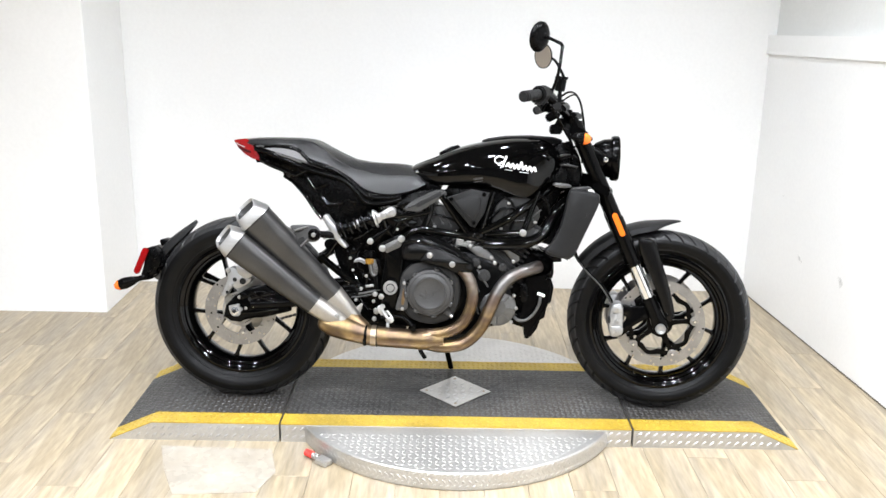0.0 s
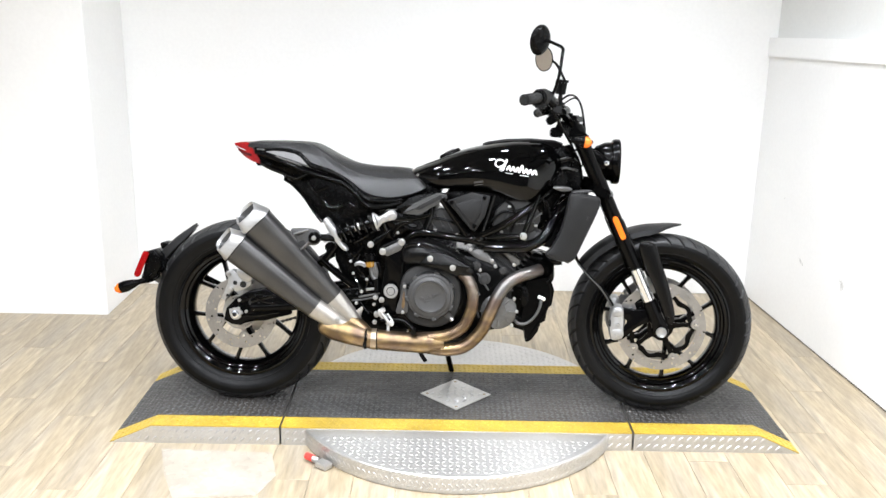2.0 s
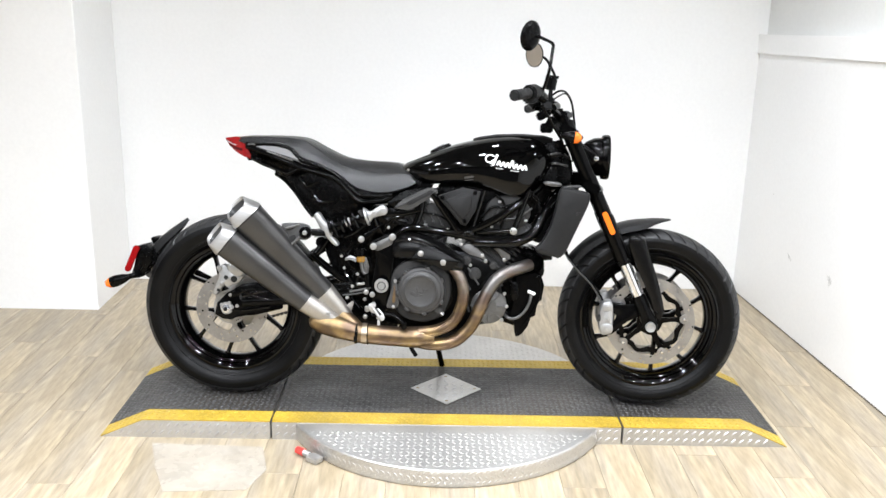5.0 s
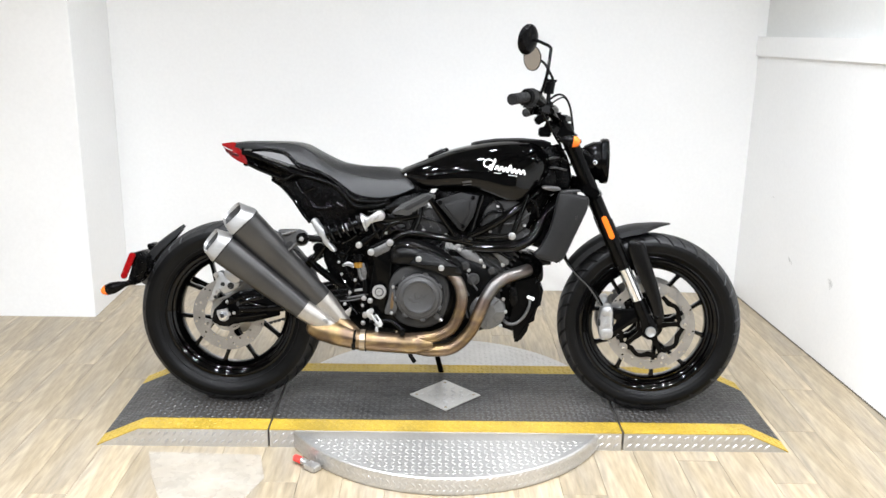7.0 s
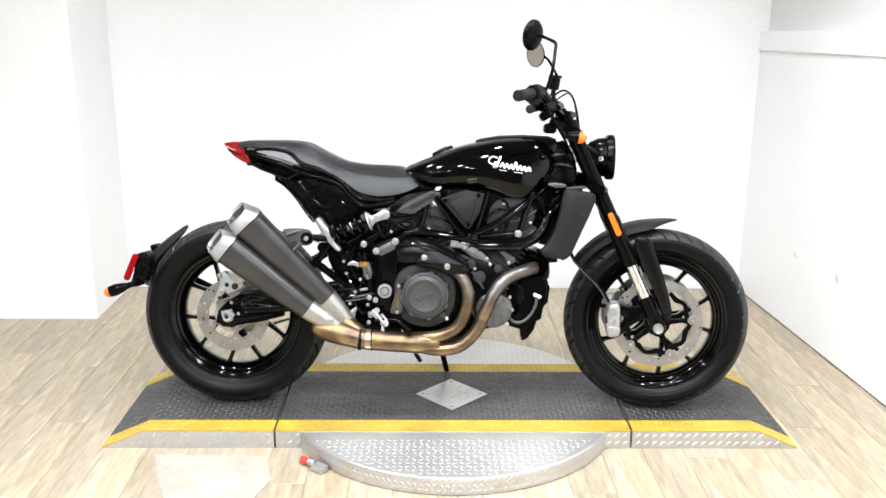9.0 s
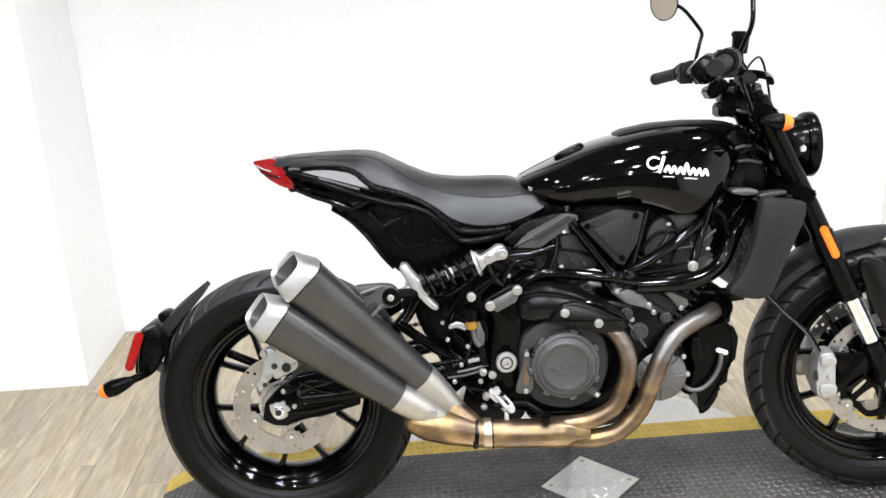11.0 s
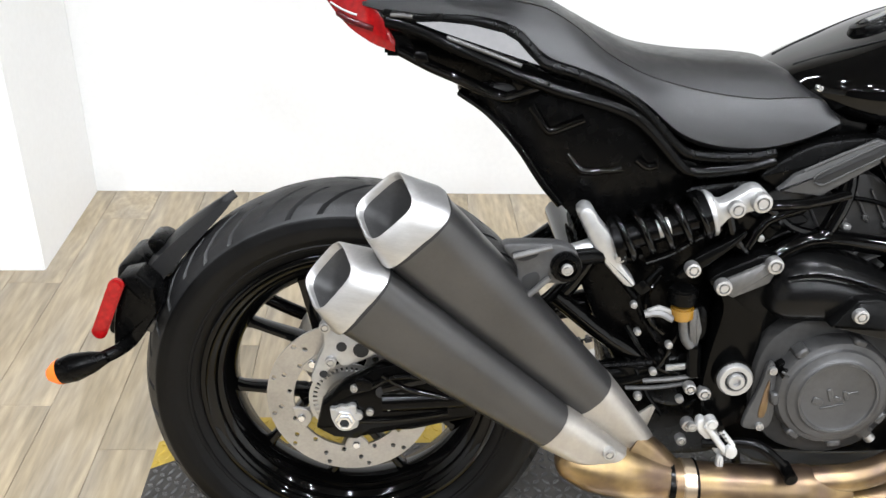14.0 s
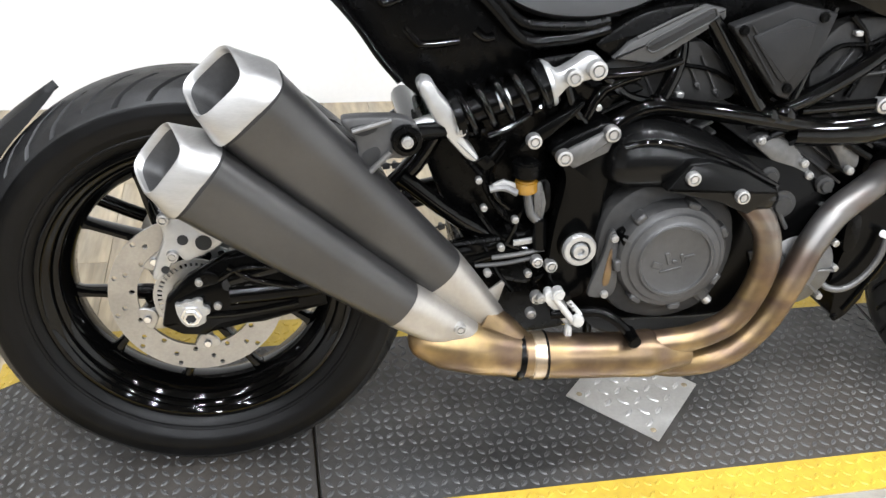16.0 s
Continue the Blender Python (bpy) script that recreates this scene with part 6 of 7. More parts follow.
# tail panel under the seat
TAIL_UP = [(-0.700, 0.070, 0.922), (-0.66, 0.088, 0.914), (-0.605, 0.115, 0.896), (-0.54, 0.136, 0.873), (-0.473, 0.148, 0.850), (-0.406, 0.153, 0.834), (-0.364, 0.153, 0.817), (-0.331, 0.151, 0.788), (-0.297, 0.148, 0.752), (-0.277, 0.146, 0.742), (-0.24, 0.144, 0.744), (-0.203, 0.142, 0.749), (-0.165, 0.140, 0.760)]
SEAT_EDGE = [(-0.703, 0.064, 0.931), (-0.656, 0.086, 0.928), (-0.619, 0.100, 0.931), (-0.57, 0.119, 0.930), (-0.533, 0.131, 0.921), (-0.509, 0.138, 0.901), (-0.488, 0.141, 0.882), (-0.439, 0.145, 0.868), (-0.38, 0.146, 0.843), (-0.338, 0.146, 0.811), (-0.304, 0.145, 0.778), (-0.275, 0.143, 0.764), (-0.202, 0.142, 0.763), (-0.165, 0.140, 0.770)]
for side in (1, -1):
    strip([(x, l * side, z) for x, l, z in TAIL_UP], 0.0088, "seat_rail", SATIN, label="gloss black rail under the seat")
    strip([(x, (l - 0.004) * side, z) for x, l, z in SEAT_EDGE], 0.0085, "seat_base", PLASTIC)
put("seat_pan", loft([[Vector((x, -l * 0.85, z - 0.004)), Vector((x, l * 0.85, z - 0.004)), Vector((x, l * 0.85, z + 0.014)), Vector((x, -l * 0.85, z + 0.014))] for x, l, z in TAIL_UP]), PLASTIC)
PANEL = [(-0.660, 0.088, 0.925), (-0.628, 0.100, 0.928), (-0.586, 0.115, 0.927), (-0.545, 0.129, 0.920), (-0.527, 0.134, 0.911), (-0.510, 0.139, 0.894), (-0.497, 0.142, 0.882), (-0.521, 0.138, 0.889), (-0.57, 0.124, 0.902), (-0.62, 0.104, 0.914)]
tp = put("tail_side_panel", loft([[Vector(R3(x, l - 0.012, z)) for x, l, z in PANEL], [Vector(R3(x, l + 0.006, z)) for x, l, z in PANEL]]), PALE_PANEL, "satin grey tail side panel")
strip([(-0.618, 0.112, 0.909), (-0.571, 0.130, 0.896), (-0.520, 0.144, 0.880)], 0.0032, "tail_trim", BRIGHT_CAST)
strip([(-0.695, 0.075, 0.931), (-0.68, 0.080, 0.932), (-0.665, 0.086, 0.931)], 0.003, "tail_trim", BRIGHT_CAST)
strip([(-0.682, 0.06, 0.882), (-0.64, 0.08, 0.865), (-0.606, 0.098, 0.855), (-0.545, 0.12, 0.834), (-0.525, 0.13, 0.838), (-0.502, 0.14, 0.850), (-0.48, 0.147, 0.858)], 0.0085, "tail_lower_rail", GLOSS)
put("tail_inner", loft([[Vector((x, -l, zt)), Vector((x, l, zt)), Vector((x, l * 0.8, zb)), Vector((x, -l * 0.8, zb))] for x, l, zt, zb in ((-0.70, 0.045, 0.912, 0.893), (-0.64, 0.07, 0.905, 0.862), (-0.56, 0.10, 0.888, 0.835), (-0.50, 0.12, 0.866, 0.80))]), PLASTIC)
put("tail_filler", box(-0.705, -0.655, -0.052, 0.052, 0.872, 0.905, 0.004), PLASTIC)
put("strap_hook", plate([(-0.535, 0.86), (-0.51, 0.866), (-0.50, 0.85), (-0.52, 0.842)], 0.125, 0.14, 0.003), SATIN)
put("strap_hook", plate([(-0.665, 0.885), (-0.645, 0.885), (-0.64, 0.868), (-0.66, 0.868)], 0.07, 0.085, 0.003), SATIN)
TAIL_BODY = [(-0.60, 0.842, 0.828, 0.055), (-0.565, 0.845, 0.806, 0.085), (-0.52, 0.850, 0.765, 0.10), (-0.48, 0.855, 0.715, 0.11), (-0.45, 0.848, 0.680, 0.115), (-0.40, 0.83, 0.648, 0.12), (-0.34, 0.80, 0.672, 0.125), (-0.285, 0.768, 0.70, 0.125), (-0.245, 0.755, 0.725, 0.12), (-0.18, 0.76, 0.735, 0.11)]
tb = put("tail_body", loft(blend_rings([[Vector((x, -l, zt)), Vector((x, -l - 0.012, (zt * 0.55 + zb * 0.45))), Vector((x, -l + 0.004, zb)), Vector((x, 0, zb - 0.002)), Vector((x, l - 0.004, zb)), Vector((x, l + 0.012, (zt * 0.55 + zb * 0.45))), Vector((x, l, zt)), Vector((x, 0, zt + 0.002))] for x, zt, zb, l in TAIL_BODY], 3)), PLASTIC, "black plastic tail body under the seat", smooth=50)
for pts in ([(-0.500, 0.117, 0.822), (-0.478, 0.121, 0.792), (-0.470, 0.122, 0.789), (-0.455, 0.124, 0.796), (-0.428, 0.127, 0.808)],
            [(-0.446, 0.122, 0.757), (-0.430, 0.126, 0.738), (-0.422, 0.127, 0.735), (-0.400, 0.130, 0.737), (-0.372, 0.133, 0.742)],
            [(-0.352, 0.134, 0.756), (-0.338, 0.135, 0.746), (-0.325, 0.135, 0.748)]):
    put("moulded_rib", tube([R3(x, lat - 0.0015, z) for x, lat, z in pts], 0.0075, 12, 4, flat=0.8), GLOSS, "", tb)
strip([(-0.597, 0.06, 0.826), (-0.555, 0.09, 0.803), (-0.513, 0.102, 0.760), (-0.478, 0.11, 0.712), (-0.45, 0.115, 0.680)], 0.006, "tail_edge", GLOSS, tb)
tl = put("tail_light", loft(blend_rings([[Vector((x, -l, zt)), Vector((x, -l - 0.004, (zt + zb) / 2)), Vector((x, -l, zb)), Vector((x, l, zb)), Vector((x, l + 0.004, (zt + zb) / 2)), Vector((x, l, zt))]
                                        for x, zt, zb, l in ((-0.792, 0.951, 0.945, 0.012), (-0.775, 0.9535, 0.926, 0.024), (-0.755, 0.956, 0.908, 0.037), (-0.735, 0.956, 0.896, 0.047), (-0.715, 0.934, 0.886, 0.052), (-0.690, 0.895, 0.879, 0.055))], 2)), RED, "red tail light lens")
# A pale line and, below it, a darker red band on the lens.
part("light_line", tube([R3(-0.783, 0.0215, 0.9405), R3(-0.768, 0.0335, 0.9335), R3(-0.752, 0.0435, 0.9285), R3(-0.744, 0.0475, 0.927)], 0.0014, 8, 3), GREY_MARK, tl, "pale line along the lens")
part("lower_lens", tube([R3(-0.772, 0.0275, 0.9265), R3(-0.755, 0.040, 0.9185), R3(-0.735, 0.0490, 0.9135), R3(-0.720, 0.0530, 0.910)], 0.0045, 10, 3), DARK_RED, tl, "dark red band along the lens")

# ---------------------------------------------------------------- rear mudguard, plate holder, signals
put("rear_mudguard", loft(blend_rings([[Vector((x, -l, z)), Vector((x - 0.003, -l * 0.5, z + 0.006)), Vector((x - 0.003, l * 0.5, z + 0.006)), Vector((x, l, z)), Vector((x + d * 0.75, l * 0.95, z - d)), Vector((x + d * 0.7, l * 0.85, z - d)), Vector((x + 0.005, 0, z - 0.004)), Vector((x + d * 0.7, -l * 0.85, z - d)), Vector((x + d * 0.75, -l * 0.95, z - d))]
                                for x, z, l, d in ((-0.938, 0.645, 0.005, 0.003), (-0.962, 0.628, 0.018, 0.010), (-1.0, 0.600, 0.036, 0.017), (-1.035, 0.570, 0.047, 0.021), (-1.068, 0.535, 0.052, 0.024), (-1.092, 0.502, 0.050, 0.024))], 3)), MATTE, "black plastic rear mudguard")
ph = put("plate_holder", joined(plate([(-1.112, 0.545), (-1.085, 0.552), (-1.062, 0.530), (-1.06, 0.49), (-1.085, 0.448), (-1.11, 0.425), (-1.135, 0.425), (-1.135, 0.45), (-1.115, 0.50)], -0.05, 0.06, 0.008), plate([(-1.075, 0.575), (-1.05, 0.58), (-1.035, 0.565), (-1.06, 0.545)], -0.03, 0.03, 0.004)), PLASTIC, "black plate holder bracket")
OUTER = [(-1.082, 0.558), (-1.055, 0.565), (-1.032, 0.543), (-1.03, 0.505), (-1.055, 0.463), (-1.08, 0.44), (-1.100, 0.444), (-1.095, 0.49), (-1.085, 0.53)]
part("side_block", joined(plate(crisp(OUTER), 0.085, 0.138, 0.006), turned(pose(-1.06, -0.07, 0.50), box(-0.02, 0.02, -0.04, 0.04, -0.02, 0.02, 0.004))), PLASTIC, ph)
part("side_reflector", turned(pose(-1.098, -0.145, 0.513, 0, 23, 0), prism([(0.0112 * math.cos(t), (0.040 if math.sin(t) > 0 else -0.040) + 0.0112 * math.sin(t)) for t in np.linspace(0, 2 * math.pi, 24, endpoint=False)], -0.006, 0.006, "y", 0.003)), RED, ph, "red side reflector")
part("holder_arm", joined(tube([R3(-1.07, -0.09, 0.48), R3(-0.98, -0.12, 0.44), R3(-0.86, -0.13, 0.38), R3(-0.76, -0.13, 0.345)], 0.012, 10, 4), tube([R3(-1.085, 0.05, 0.482), R3(-1.05, 0.03, 0.50), R3(-1.02, 0.0, 0.52)], 0.008, 8, 3), tube([R3(-1.09, 0.02, 0.50), R3(-1.08, -0.05, 0.485), R3(-1.06, -0.10, 0.475)], 0.012, 8, 2)), SATIN, ph)
part("plate_lamp", plate([(-1.09, 0.44), (-1.06, 0.455), (-1.04, 0.445), (-1.07, 0.425)], 0.03, 0.055, 0.004), BRIGHT_CAST, ph)
for s in (1, -1):
    sg = put("rear_turn_signal", turned(pose(-1.133, -0.185 * s, 0.440, 0, -20, 0), lathe([(0.0, -0.045), (0.012, -0.042), (0.019, -0.03), (0.021, -0.008), (0.016, 0.02), (0.008, 0.045), (0.0, 0.048)], 20, "x")), PLASTIC, "black turn signal with an amber lens")
    part("lens", turned(pose(-1.133, -0.185 * s, 0.440, 0, -20, 0), lathe([(0.0, -0.050), (0.010, -0.0475), (0.0175, -0.036), (0.0195, -0.028), (0.0, -0.028)], 20, "x")), AMBER, sg, "amber lens")
    part("stalk", tube([R3(-1.098, 0.183 * s, 0.453), R3(-1.08, 0.16 * s, 0.456), R3(-1.075, 0.11 * s, 0.452), R3(-1.08, 0.03 * s, 0.455)], 0.010, 10, 3), PLASTIC, sg)

# ---------------------------------------------------------------- fork, front mudguard, headlight
def fx(z):
    return 0.464 + 0.472 * (1.0 - z)


def steer(bm):
    return turned(STEER, bm)


for s in (1, -1):
    fk = put("fork_leg", steer(joined(rod(R3(fx(1.045), 0.107 * s, 1.045), R3(fx(0.70), 0.107 * s, 0.70), 0.0255, 24, bev=0.003), rod(R3(fx(0.715), 0.107 * s, 0.715), R3(fx(0.555), 0.107 * s, 0.555), 0.0285, 24, bev=0.003))), SATIN, "black upside-down fork leg")
    part("stanchion", steer(rod(R3(fx(0.56), 0.107 * s, 0.56), R3(fx(0.40), 0.107 * s, 0.40), 0.0215, 24)), CHROME, fk, "polished fork stanchion")
    part("axle_clamp", steer(joined(rod(R3(fx(0.435), 0.107 * s, 0.435), R3(fx(0.35), 0.107 * s, 0.35), 0.027, 20, bev=0.004),
                              plate([(0.735, 0.40), (0.77, 0.405), (0.805, 0.345), (0.805, 0.31), (0.785, 0.292), (0.762, 0.296), (0.745, 0.33)], *((0.085, 0.13) if s > 0 else (-0.13, -0.085)), 0.008),
                              plate([(0.60, 0.39), (0.625, 0.405), (0.70, 0.395), (0.745, 0.415), (0.75, 0.36), (0.69, 0.33), (0.65, 0.285), (0.62, 0.28), (0.62, 0.30), (0.67, 0.355), (0.62, 0.37)], *((0.088, 0.105) if s > 0 else (-0.105, -0.088)), 0.004))), SATIN, fk)
    fc = part("brake_caliper", steer(joined(plate([(0.598, 0.385), (0.606, 0.405), (0.636, 0.41), (0.646, 0.395), (0.648, 0.30), (0.642, 0.287), (0.614, 0.28), (0.600, 0.292), (0.594, 0.33)], *((0.055, 0.118) if s > 0 else (-0.118, -0.055)), 0.010, 3))), CALIPER, fk, "bare alloy radial brake caliper")
    part("caliper_bridge", steer(plate([(0.605, 0.40), (0.64, 0.402), (0.646, 0.375), (0.604, 0.372)], *((0.112, 0.124) if s > 0 else (-0.124, -0.112)), 0.003)), CALIPER, fk)
    part("caliper_bridge", steer(plate([(0.600, 0.325), (0.646, 0.328), (0.648, 0.295), (0.61, 0.288)], *((0.112, 0.124) if s > 0 else (-0.124, -0.112)), 0.003)), CALIPER, fk)
    part("pad_slot", steer(plate([(0.592, 0.36), (0.60, 0.362), (0.602, 0.335), (0.592, 0.335)], *((0.112, 0.1195) if s > 0 else (-0.1195, -0.112)), 0.001)), DARK, fk)
    for bz in (0.39, 0.345, 0.305):
        part("caliper_bolt", steer(turned(pose(0.625, -0.124 * s, bz, 90 * s), lathe([(0, 0.003), (0.004, 0.003), (0.005, 0.0), (0.005, -0.004)], 10, "z"))), STEEL, fk)
    part("seal_ring", steer(rod(R3(fx(0.565), 0.107 * s, 0.565), R3(fx(0.548), 0.107 * s, 0.548), 0.031, 24, bev=0.003)), PLASTIC, fk)
    part("stay", steer(plate([(0.680, 0.630), (0.690, 0.655), (0.742, 0.645), (0.756, 0.60), (0.800, 0.480), (0.822, 0.395), (0.822, 0.368), (0.810, 0.352), (0.794, 0.358), (0.766, 0.44), (0.704, 0.565)], *((0.118, 0.142) if s > 0 else (-0.142, -0.118)), 0.008, 3)), COVER, fk, "black fork guard")
    bolt(fk, 0.785, 0.143 * s if s > 0 else -0.151, 0.375, 0.007, 0.005, PLASTIC)
    part("fork_reflector", steer(turned(pose(fx(0.69), -0.139 * s, 0.695, 0, -25, 0), prism([(0.0098 * math.cos(t), (0.034 if math.sin(t) > 0 else -0.034) + 0.0098 * math.sin(t)) for t in np.linspace(0, 2 * math.pi, 24, endpoint=False)], -0.005, 0.005, "y", 0.003))), AMBER, fk, "amber fork reflector")
    part("fork_cap", steer(rod(R3(fx(1.062), 0.107 * s, 1.062), R3(fx(1.045), 0.107 * s, 1.045), 0.018, 16, bev=0.003)), SATIN, fk)
put("front_axle", steer(joined(rod(R3(0.778, -0.14, 0.325), R3(0.778, 0.135, 0.325), 0.012, 16), turned(pose(0.778, -0.13, 0.325), lathe([(0.010, 0.01), (0.010, -0.008), (0.0155, -0.010), (0.0185, -0.006), (0.0185, 0.01)], 24, "y")))), WHITE_ALU, "bright front axle end")
for z, name in ((1.012, "top_yoke"), (0.815, "lower_yoke")):
    put(name, steer(turned(pose(fx(z), 0, z, 0, 25.4, 0), prism([(-0.045, -0.11), (-0.035, -0.145), (0.02, -0.145), (0.035, -0.11), (0.03, 0.11), (0.02, 0.145), (-0.035, 0.145), (-0.045, 0.11), (-0.085, 0.04), (-0.085, -0.04)], -0.016, 0.016, "z", 0.005))), SATIN, "black cast fork yoke")
fm = []
for k in range(15):
    a = radians(145 - 65 * k / 14)
    w = 0.068 * (0.9 + 0.1 * math.sin(math.pi * k / 14)) * (1.0 if k < 12 else 1.0 - 0.28 * (k - 11))
    lift = 0.004 * max(0, k - 11)
    tip = 1.0 if k < 11 else 1.0 - 0.22 * (k - 10)
    ring = []
    for f, dr in ((-1.0, -0.026), (-0.92, -0.008), (-0.6, 0.002), (0.0, 0.006), (0.6, 0.002), (0.92, -0.008), (1.0, -0.026)):
        dr *= tip
        ring.append(Vector((0.778 + (0.364 + dr + lift) * math.cos(a), w * f, 0.330 + (0.364 + dr + lift) * math.sin(a))))
    inner = []
    for f, dr in ((0.97, -0.027), (0.88, -0.011), (0.0, 0.002), (-0.88, -0.011), (-0.97, -0.027)):
        dr = dr * tip - 0.001
        inner.append(Vector((0.778 + (0.364 + dr + lift) * math.cos(a), w * f, 0.330 + (0.364 + dr + lift) * math.sin(a))))
    fm.append(ring + inner)
put("front_mudguard", steer(loft(fm)), MATTE, "matte dark grey front mudguard")
put("front_brake_hose", steer(tube([R3(0.455, 0.10, 0.62), R3(0.475, 0.11, 0.565), R3(0.52, 0.12, 0.51), R3(0.575, 0.12, 0.46), R3(0.605, 0.11, 0.41)], 0.005, 8, 6)), PLASTIC)
put("front_brake_hose", steer(tube([R3(0.42, 0.06, 0.70), R3(0.45, 0.10, 0.60), R3(0.50, 0.12, 0.53), R3(0.56, 0.125, 0.47), R3(0.60, 0.12, 0.41)], 0.003, 8, 6)), CASTING)
hl = put("headlight", steer(turned(pose(0.555, 0, 0.918, 0, 0, 0), lathe([(0.0, -0.05), (0.03, -0.048), (0.055, -0.03), (0.068, 0.0), (0.07, 0.025), (0.078, 0.027), (0.081, 0.035), (0.081, 0.050), (0.077, 0.055), (0.072, 0.050)], 48, "x"))), SATIN, "round black headlight")
part("lens", steer(turned(pose(0.555, 0, 0.918), lathe([(0.0, 0.058), (0.04, 0.056), (0.074, 0.048)], 40, "x"))), LENS, hl, "clear headlight lens")
for la, lb in ((0.07, 0.085), (-0.085, -0.07)):
    part("bracket", steer(plate([(0.50, 0.955), (0.52, 0.965), (0.565, 0.93), (0.56, 0.90), (0.535, 0.89), (0.51, 0.92)], la, lb, 0.004)), SATIN, hl)
bolt(hl, 0.553, 0.086, 0.915, 0.009, 0.006, CHROME)
bolt(hl, 0.53, 0.09, 0.85, 0.012, 0.010, STEEL)
for s in (1, -1):
    tip = Vector(R3(0.474, 0.205 * s, 0.994))
    fs = put("front_turn_signal", steer(joined(tube([R3(0.500, 0.10 * s, 0.99), R3(0.478, 0.15 * s, 0.988), R3(0.464, 0.19 * s, 0.985)], 0.009, 10, 2),
                                              turned(Matrix.Translation(tip) @ pose(0, 0, 0, 0, 8, 0), lathe([(0.0, -0.050), (0.006, -0.049), (0.011, -0.040), (0.017, -0.022), (0.0205, -0.004), (0.0195, 0.0), (0.0, 0.0)], 24, "x")))), PLASTIC, "small front turn signal")
    part("lens", steer(turned(Matrix.Translation(tip) @ pose(0, 0, 0, 0, 8, 0), lathe([(0.0, 0.024), (0.006, 0.023), (0.012, 0.0195), (0.0165, 0.014), (0.019, 0.007), (0.0198, -0.001), (0.0, -0.001)], 24, "x"))), AMBER, fs, "amber lens")

# ---------------------------------------------------------------- handlebar
hbar = put("handlebar", tube([R3(0.25, 0.41, 1.119), R3(0.276, 0.36, 1.126), R3(0.308, 0.30, 1.131), R3(0.35, 0.25, 1.105), R3(0.395, 0.15, 1.072), R3(0.42, 0.05, 1.058), R3(0.43, -0.05, 1.056), R3(0.435, -0.15, 1.075), R3(0.422, -0.24, 1.110), R3(0.405, -0.31, 1.119), R3(0.383, -0.39, 1.111), R3(0.349, -0.49, 1.0985)], 0.0125, 14, 5), SATIN, "black wide handlebar")


def along(a, b, t0, t1, r, bev=0.002, segs=20):
    a, b = Vector(a), Vector(b)
    return rod(a.lerp(b, t0), a.lerp(b, t1), r, segs, bev=bev)


for s, a, b in ((1, R3(0.242, 0.425, 1.117), R3(0.302, 0.312, 1.131)), (-1, R3(0.342, -0.51, 1.096), R3(0.395, -0.355, 1.115))):
    part("grip", along(a, b, 0.06, 0.80, 0.0168, 0.004), TREAD, hbar, "ribbed black rubber grip")
    part("bar_end", along(a, b, -0.06, 0.06, 0.0182, 0.004), MATTE, hbar)
    part("switch_box", along(a, b, 0.82, 1.18, 0.027, 0.006), MATTE, hbar, "black switch housing")
    part("grip_flange", along(a, b, 0.78, 0.82, 0.025, 0.002), RUBBER, hbar)
    for k in range(9):
        part("grip_rib", along(a, b, 0.10 + 0.075 * k, 0.125 + 0.075 * k, 0.0178, 0.0006, 18), TREAD, hbar)
    mid = Vector(a).lerp(Vector(b), 1.0)
    part("switch_pod", turned(Matrix.Translation(mid), box(-0.026, 0.018, -0.02, 0.02, -0.036, 0.024, 0.006)), MATTE, hbar)
    part("switch_button", turned(Matrix.Translation(mid), box(-0.031, -0.024, -0.008, 0.010, -0.006, 0.010, 0.002)), GREY_TRIM, hbar)
    part("switch_button", turned(Matrix.Translation(mid), box(-0.030, -0.024, -0.012, 0.006, -0.028, -0.016, 0.002)), GREY_TRIM, hbar)
    part("lever_clamp", along(a, b, 1.22, 1.40, 0.020, 0.004), SATIN, hbar)
for s, o in ((1, 0.0), (-1, 0.05)):
    part("lever", tube([R3(0.360 + o, 0.235 * s, 1.102), R3(0.385 + o, 0.27 * s, 1.098), R3(0.39 + o, 0.31 * s, 1.092), R3(0.372 + o, 0.37 * s, 1.085)], 0.007, 10, 5, flat=1.6), SATIN, hbar, "black control lever")
    part("lever_perch", turned(pose(0.36 + o, -0.25 * s, 1.092), box(-0.020, 0.024, -0.020, 0.020, -0.014, 0.014, 0.006)), MATTE, hbar)
    part("riser", joined(turned(pose(0.425, -0.05 * s, 1.045), box(-0.022, 0.022, -0.018, 0.018, -0.03, 0.035, 0.006)), rod(R3(0.425, 0.05 * s, 1.08), R3(0.425, 0.05 * s, 1.088), 0.007, 10)), SATIN, hbar)
part("fluid_reservoir", joined(rod(R3(0.374, 0.165, 1.147), R3(0.378, 0.165, 1.186), 0.0175, 20, 0.0195, 0.002), rod(R3(0.378, 0.165, 1.186), R3(0.379, 0.165, 1.196), 0.0215, 20, bev=0.002), rod(R3(0.375, 0.18, 1.09), R3(0.375, 0.168, 1.15), 0.007, 10)), PLASTIC, hbar, "round black brake fluid reservoir")
for k in range(12):
    a = 2 * math.pi * k / 12
    part("lid_rib", rod(R3(0.3785 + 0.0212 * math.cos(a), 0.165 + 0.0212 * math.sin(a), 1.187), R3(0.3795 + 0.0212 * math.cos(a), 0.165 + 0.0212 * math.sin(a), 1.195), 0.0016, 6), PLASTIC, hbar)
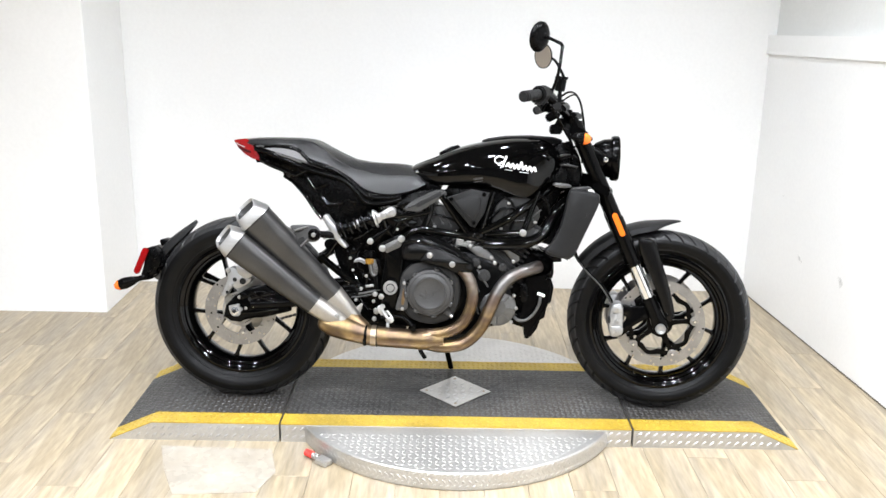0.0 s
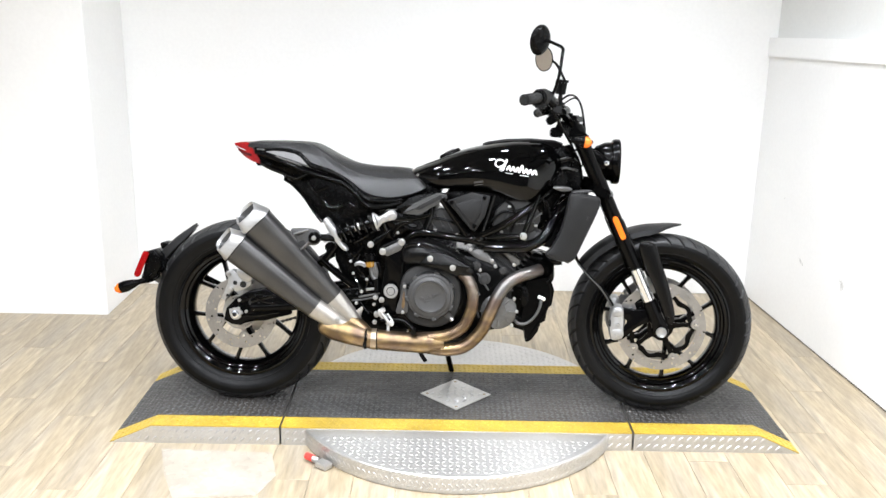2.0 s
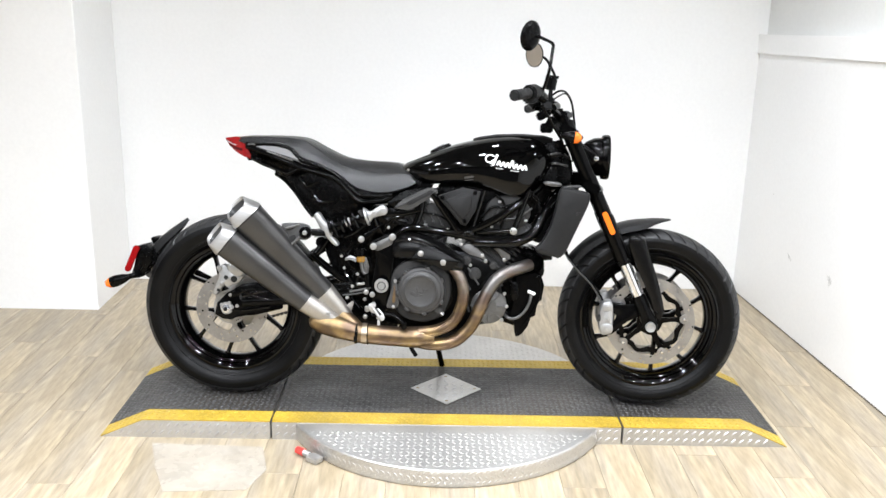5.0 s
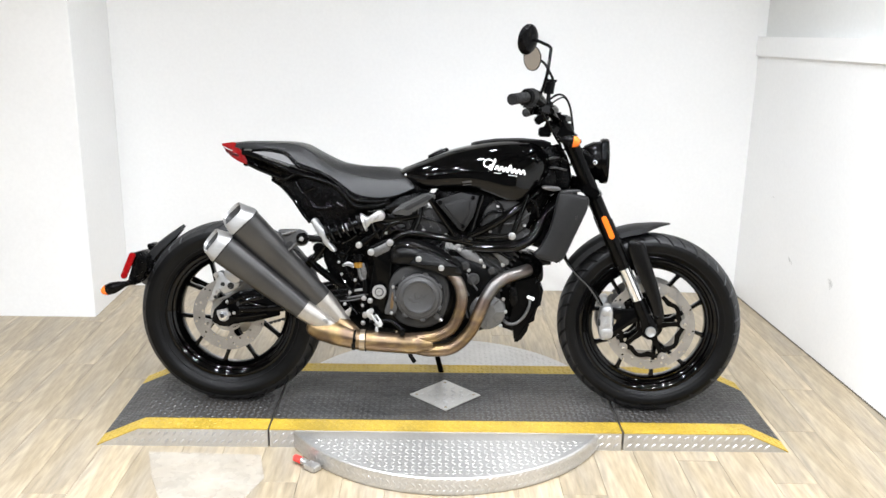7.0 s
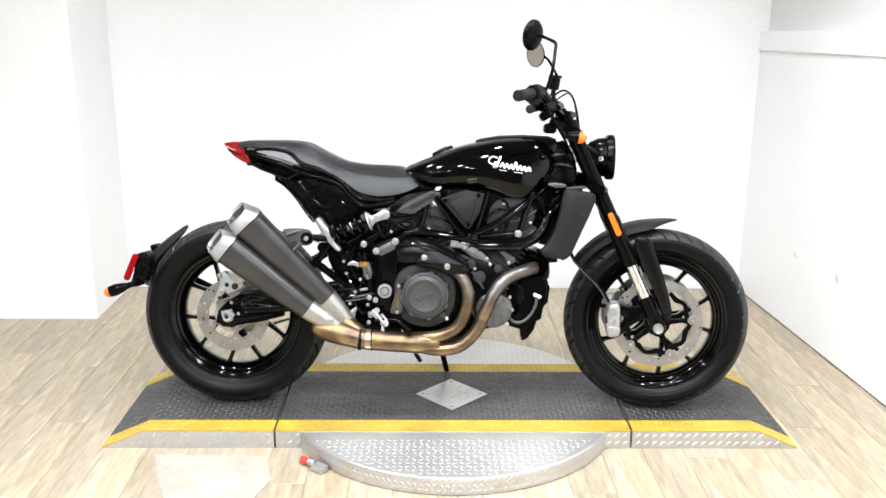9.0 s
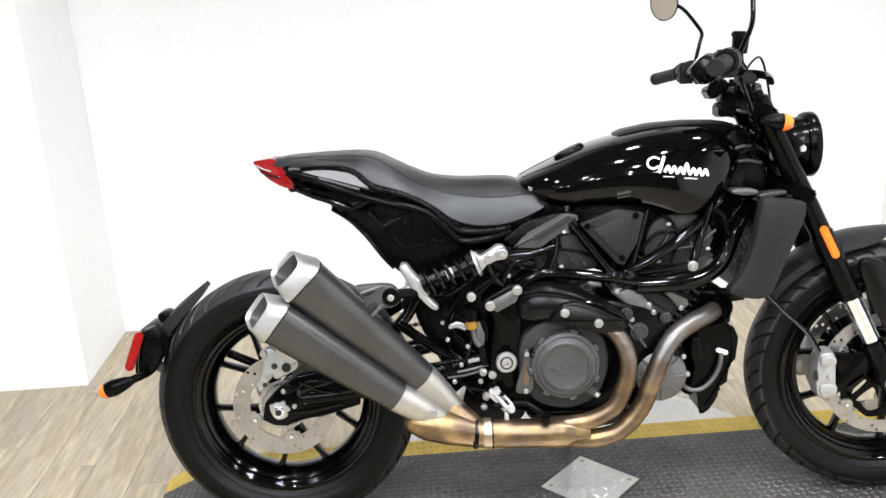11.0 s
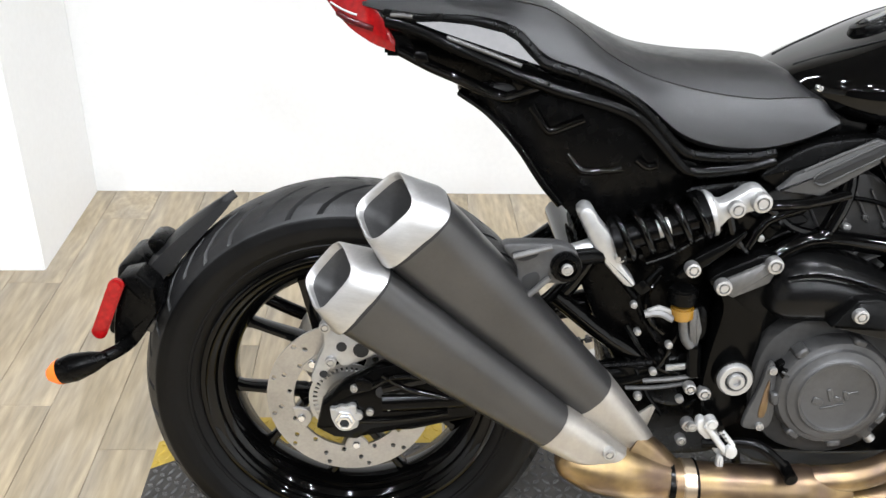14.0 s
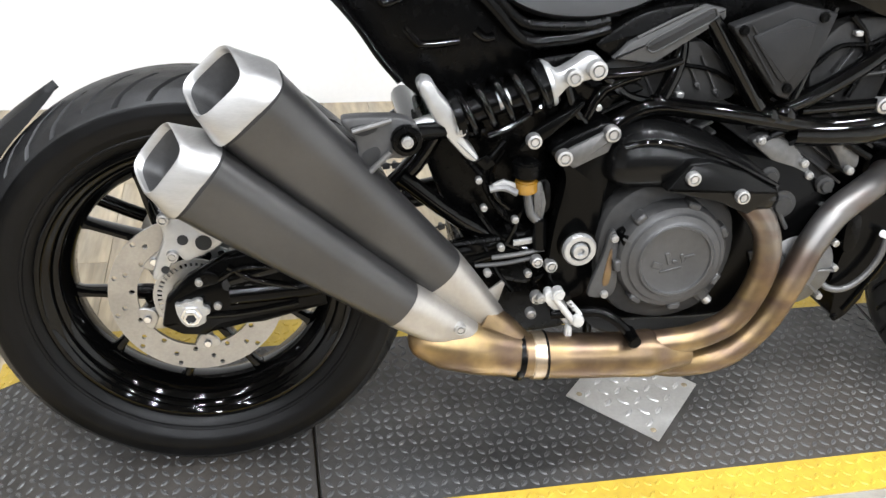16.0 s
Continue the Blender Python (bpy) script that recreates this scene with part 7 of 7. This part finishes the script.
pod = part("instrument", turned(pose(0.335, 0.01, 1.130, 0, -45, -35), prism(rounded([(-0.032, -0.045), (0.032, -0.045), (0.032, 0.045), (-0.032, 0.045)], 2), -0.045, 0.0, "z", 0.006)), PLASTIC, hbar, "black instrument pod with a bright rim")
part("display_rim", turned(pose(0.335, 0.01, 1.130, 0, -45, -35), prism(rounded([(-0.034, -0.047), (0.034, -0.047), (0.034, 0.047), (-0.034, 0.047)], 2), 0.0005, 0.004, "z", 0.001)), STEEL, pod, "bright instrument rim")
part("display", turned(pose(0.335, 0.01, 1.130, 0, -45, -35), prism(rounded([(-0.030, -0.043), (0.030, -0.043), (0.030, 0.043), (-0.030, 0.043)], 2), 0.0045, 0.006, "z", 0.0005)), GLOSS, pod, "dark glass display")
part("pod_bracket", joined(turned(pose(0.365, 0.0, 1.065, 0, -30, 0), box(-0.025, 0.03, -0.03, 0.03, -0.015, 0.015, 0.005)), turned(pose(0.375, -0.04, 1.025, 0, -15, 0), box(-0.02, 0.02, -0.02, 0.02, -0.012, 0.012, 0.004))), SATIN, hbar)
part("bar_clamp", joined(turned(pose(0.438, 0.0, 1.062, 0, -10, 0), box(-0.032, 0.032, -0.045, 0.045, -0.010, 0.010, 0.004)), rod(R3(0.425, 0.03, 1.07), R3(0.425, 0.03, 1.082), 0.007, 10), rod(R3(0.45, 0.03, 1.068), R3(0.45, 0.03, 1.080), 0.007, 10)), CASTING, hbar, "grey handlebar clamp")
for pts, r in (([(0.36, 0.22, 1.09), (0.40, 0.17, 1.125), (0.435, 0.13, 1.135), (0.46, 0.10, 1.09), (0.475, 0.09, 1.0), (0.47, 0.07, 0.90)], 0.0028), ([(0.34, 0.28, 1.09), (0.39, 0.2, 1.02), (0.43, 0.12, 0.96), (0.43, 0.08, 0.90)], 0.005), ([(0.37, -0.26, 1.10), (0.44, -0.2, 1.16), (0.475, -0.1, 1.12), (0.49, -0.05, 1.0)], 0.004), ([(0.40, 0.12, 0.97), (0.42, 0.11, 0.955), (0.45, 0.1, 0.96)], 0.004), ([(0.39, 0.12, 0.915), (0.43, 0.12, 0.925), (0.46, 0.115, 0.91)], 0.004)):
    part("cable", tube([R3(*q) for q in pts], r, 8, 6), SATIN if r < 0.0045 else PLASTIC, hbar)
part("ignition_lock", joined(rod((0.405, 0, 1.03), (0.395, 0, 1.052), 0.017, 16, bev=0.003), turned(pose(0.375, -0.05, 1.015), box(-0.022, 0.022, -0.03, 0.03, -0.015, 0.015, 0.005))), PLASTIC, hbar)


def mirror(centre, facing, stem, label, glass_label):
    c, n = Vector(centre), Vector(facing).normalized()
    q = n.to_track_quat("Z", "Y").to_matrix().to_4x4()
    mr = part("mirror", turned(Matrix.Translation(c) @ q @ Matrix.Diagonal((0.94, 1.06, 1, 1)), lathe([(0.0, -0.016), (0.025, -0.014), (0.042, -0.007), (0.0475, 0.0), (0.0475, 0.004), (0.045, 0.005), (0.045, 0.0025), (0.0, 0.0025)], 40, "z")), PLASTIC, bike, label)
    part("mirror_glass", turned(Matrix.Translation(c) @ q @ Matrix.Diagonal((0.94, 1.06, 1, 1)), lathe([(0.0, 0.0035), (0.0445, 0.0035), (0.0445, 0.0028), (0.0, 0.0028)], 40, "z")), GLASS, mr, glass_label)
    part("stem", tube(stem, 0.0055, 10, 5), SATIN, mr)


mirror(R3(0.295, 0.250, 1.319), (-0.66, 0.72, 0.2), [R3(0.340, 0.261, 1.140), R3(0.350, 0.276, 1.170), R3(0.358, 0.300, 1.210), R3(0.367, 0.274, 1.272), R3(0.367, 0.263, 1.294), R3(0.338, 0.253, 1.310), R3(0.316, 0.248, 1.319)], "round black rear-view mirror seen from behind", "silvered mirror glass")
mirror(R3(0.357, -0.46, 1.314), (-0.66, -0.74, -0.09), [R3(0.405, -0.32, 1.120), R3(0.412, -0.325, 1.150), R3(0.426, -0.335, 1.195), R3(0.433, -0.342, 1.216), R3(0.427, -0.365, 1.240), R3(0.400, -0.425, 1.295), R3(0.37, -0.455, 1.308)], "round black rear-view mirror showing its glass", "silvered mirror glass")

# ---------------------------------------------------------------- floor planks
plank_mesh = mesh_of("plank", box(-0.0716, 0.0716, -0.45, 0.45, -0.006, 0.0, 0.0008, 1), PLANK)
for i in range(49):
    x = -4.55 + 0.144 * i
    y = 1.55 - 0.45 + (i * 0.377) % 0.9
    while y > -6.0:
        if y - 0.45 < 1.55 and y + 0.44 > -5.6:
            ob = new("plank", plank_mesh)
            top_end, low_end = min(y + 0.4496, 1.5645), max(y - 0.4496, -5.6)
            ob.location, ob.scale = (x, (top_end + low_end) / 2, 0.0), (1, (top_end - low_end) / 0.9, 1)
            ob.parent = floor
        y -= 0.9
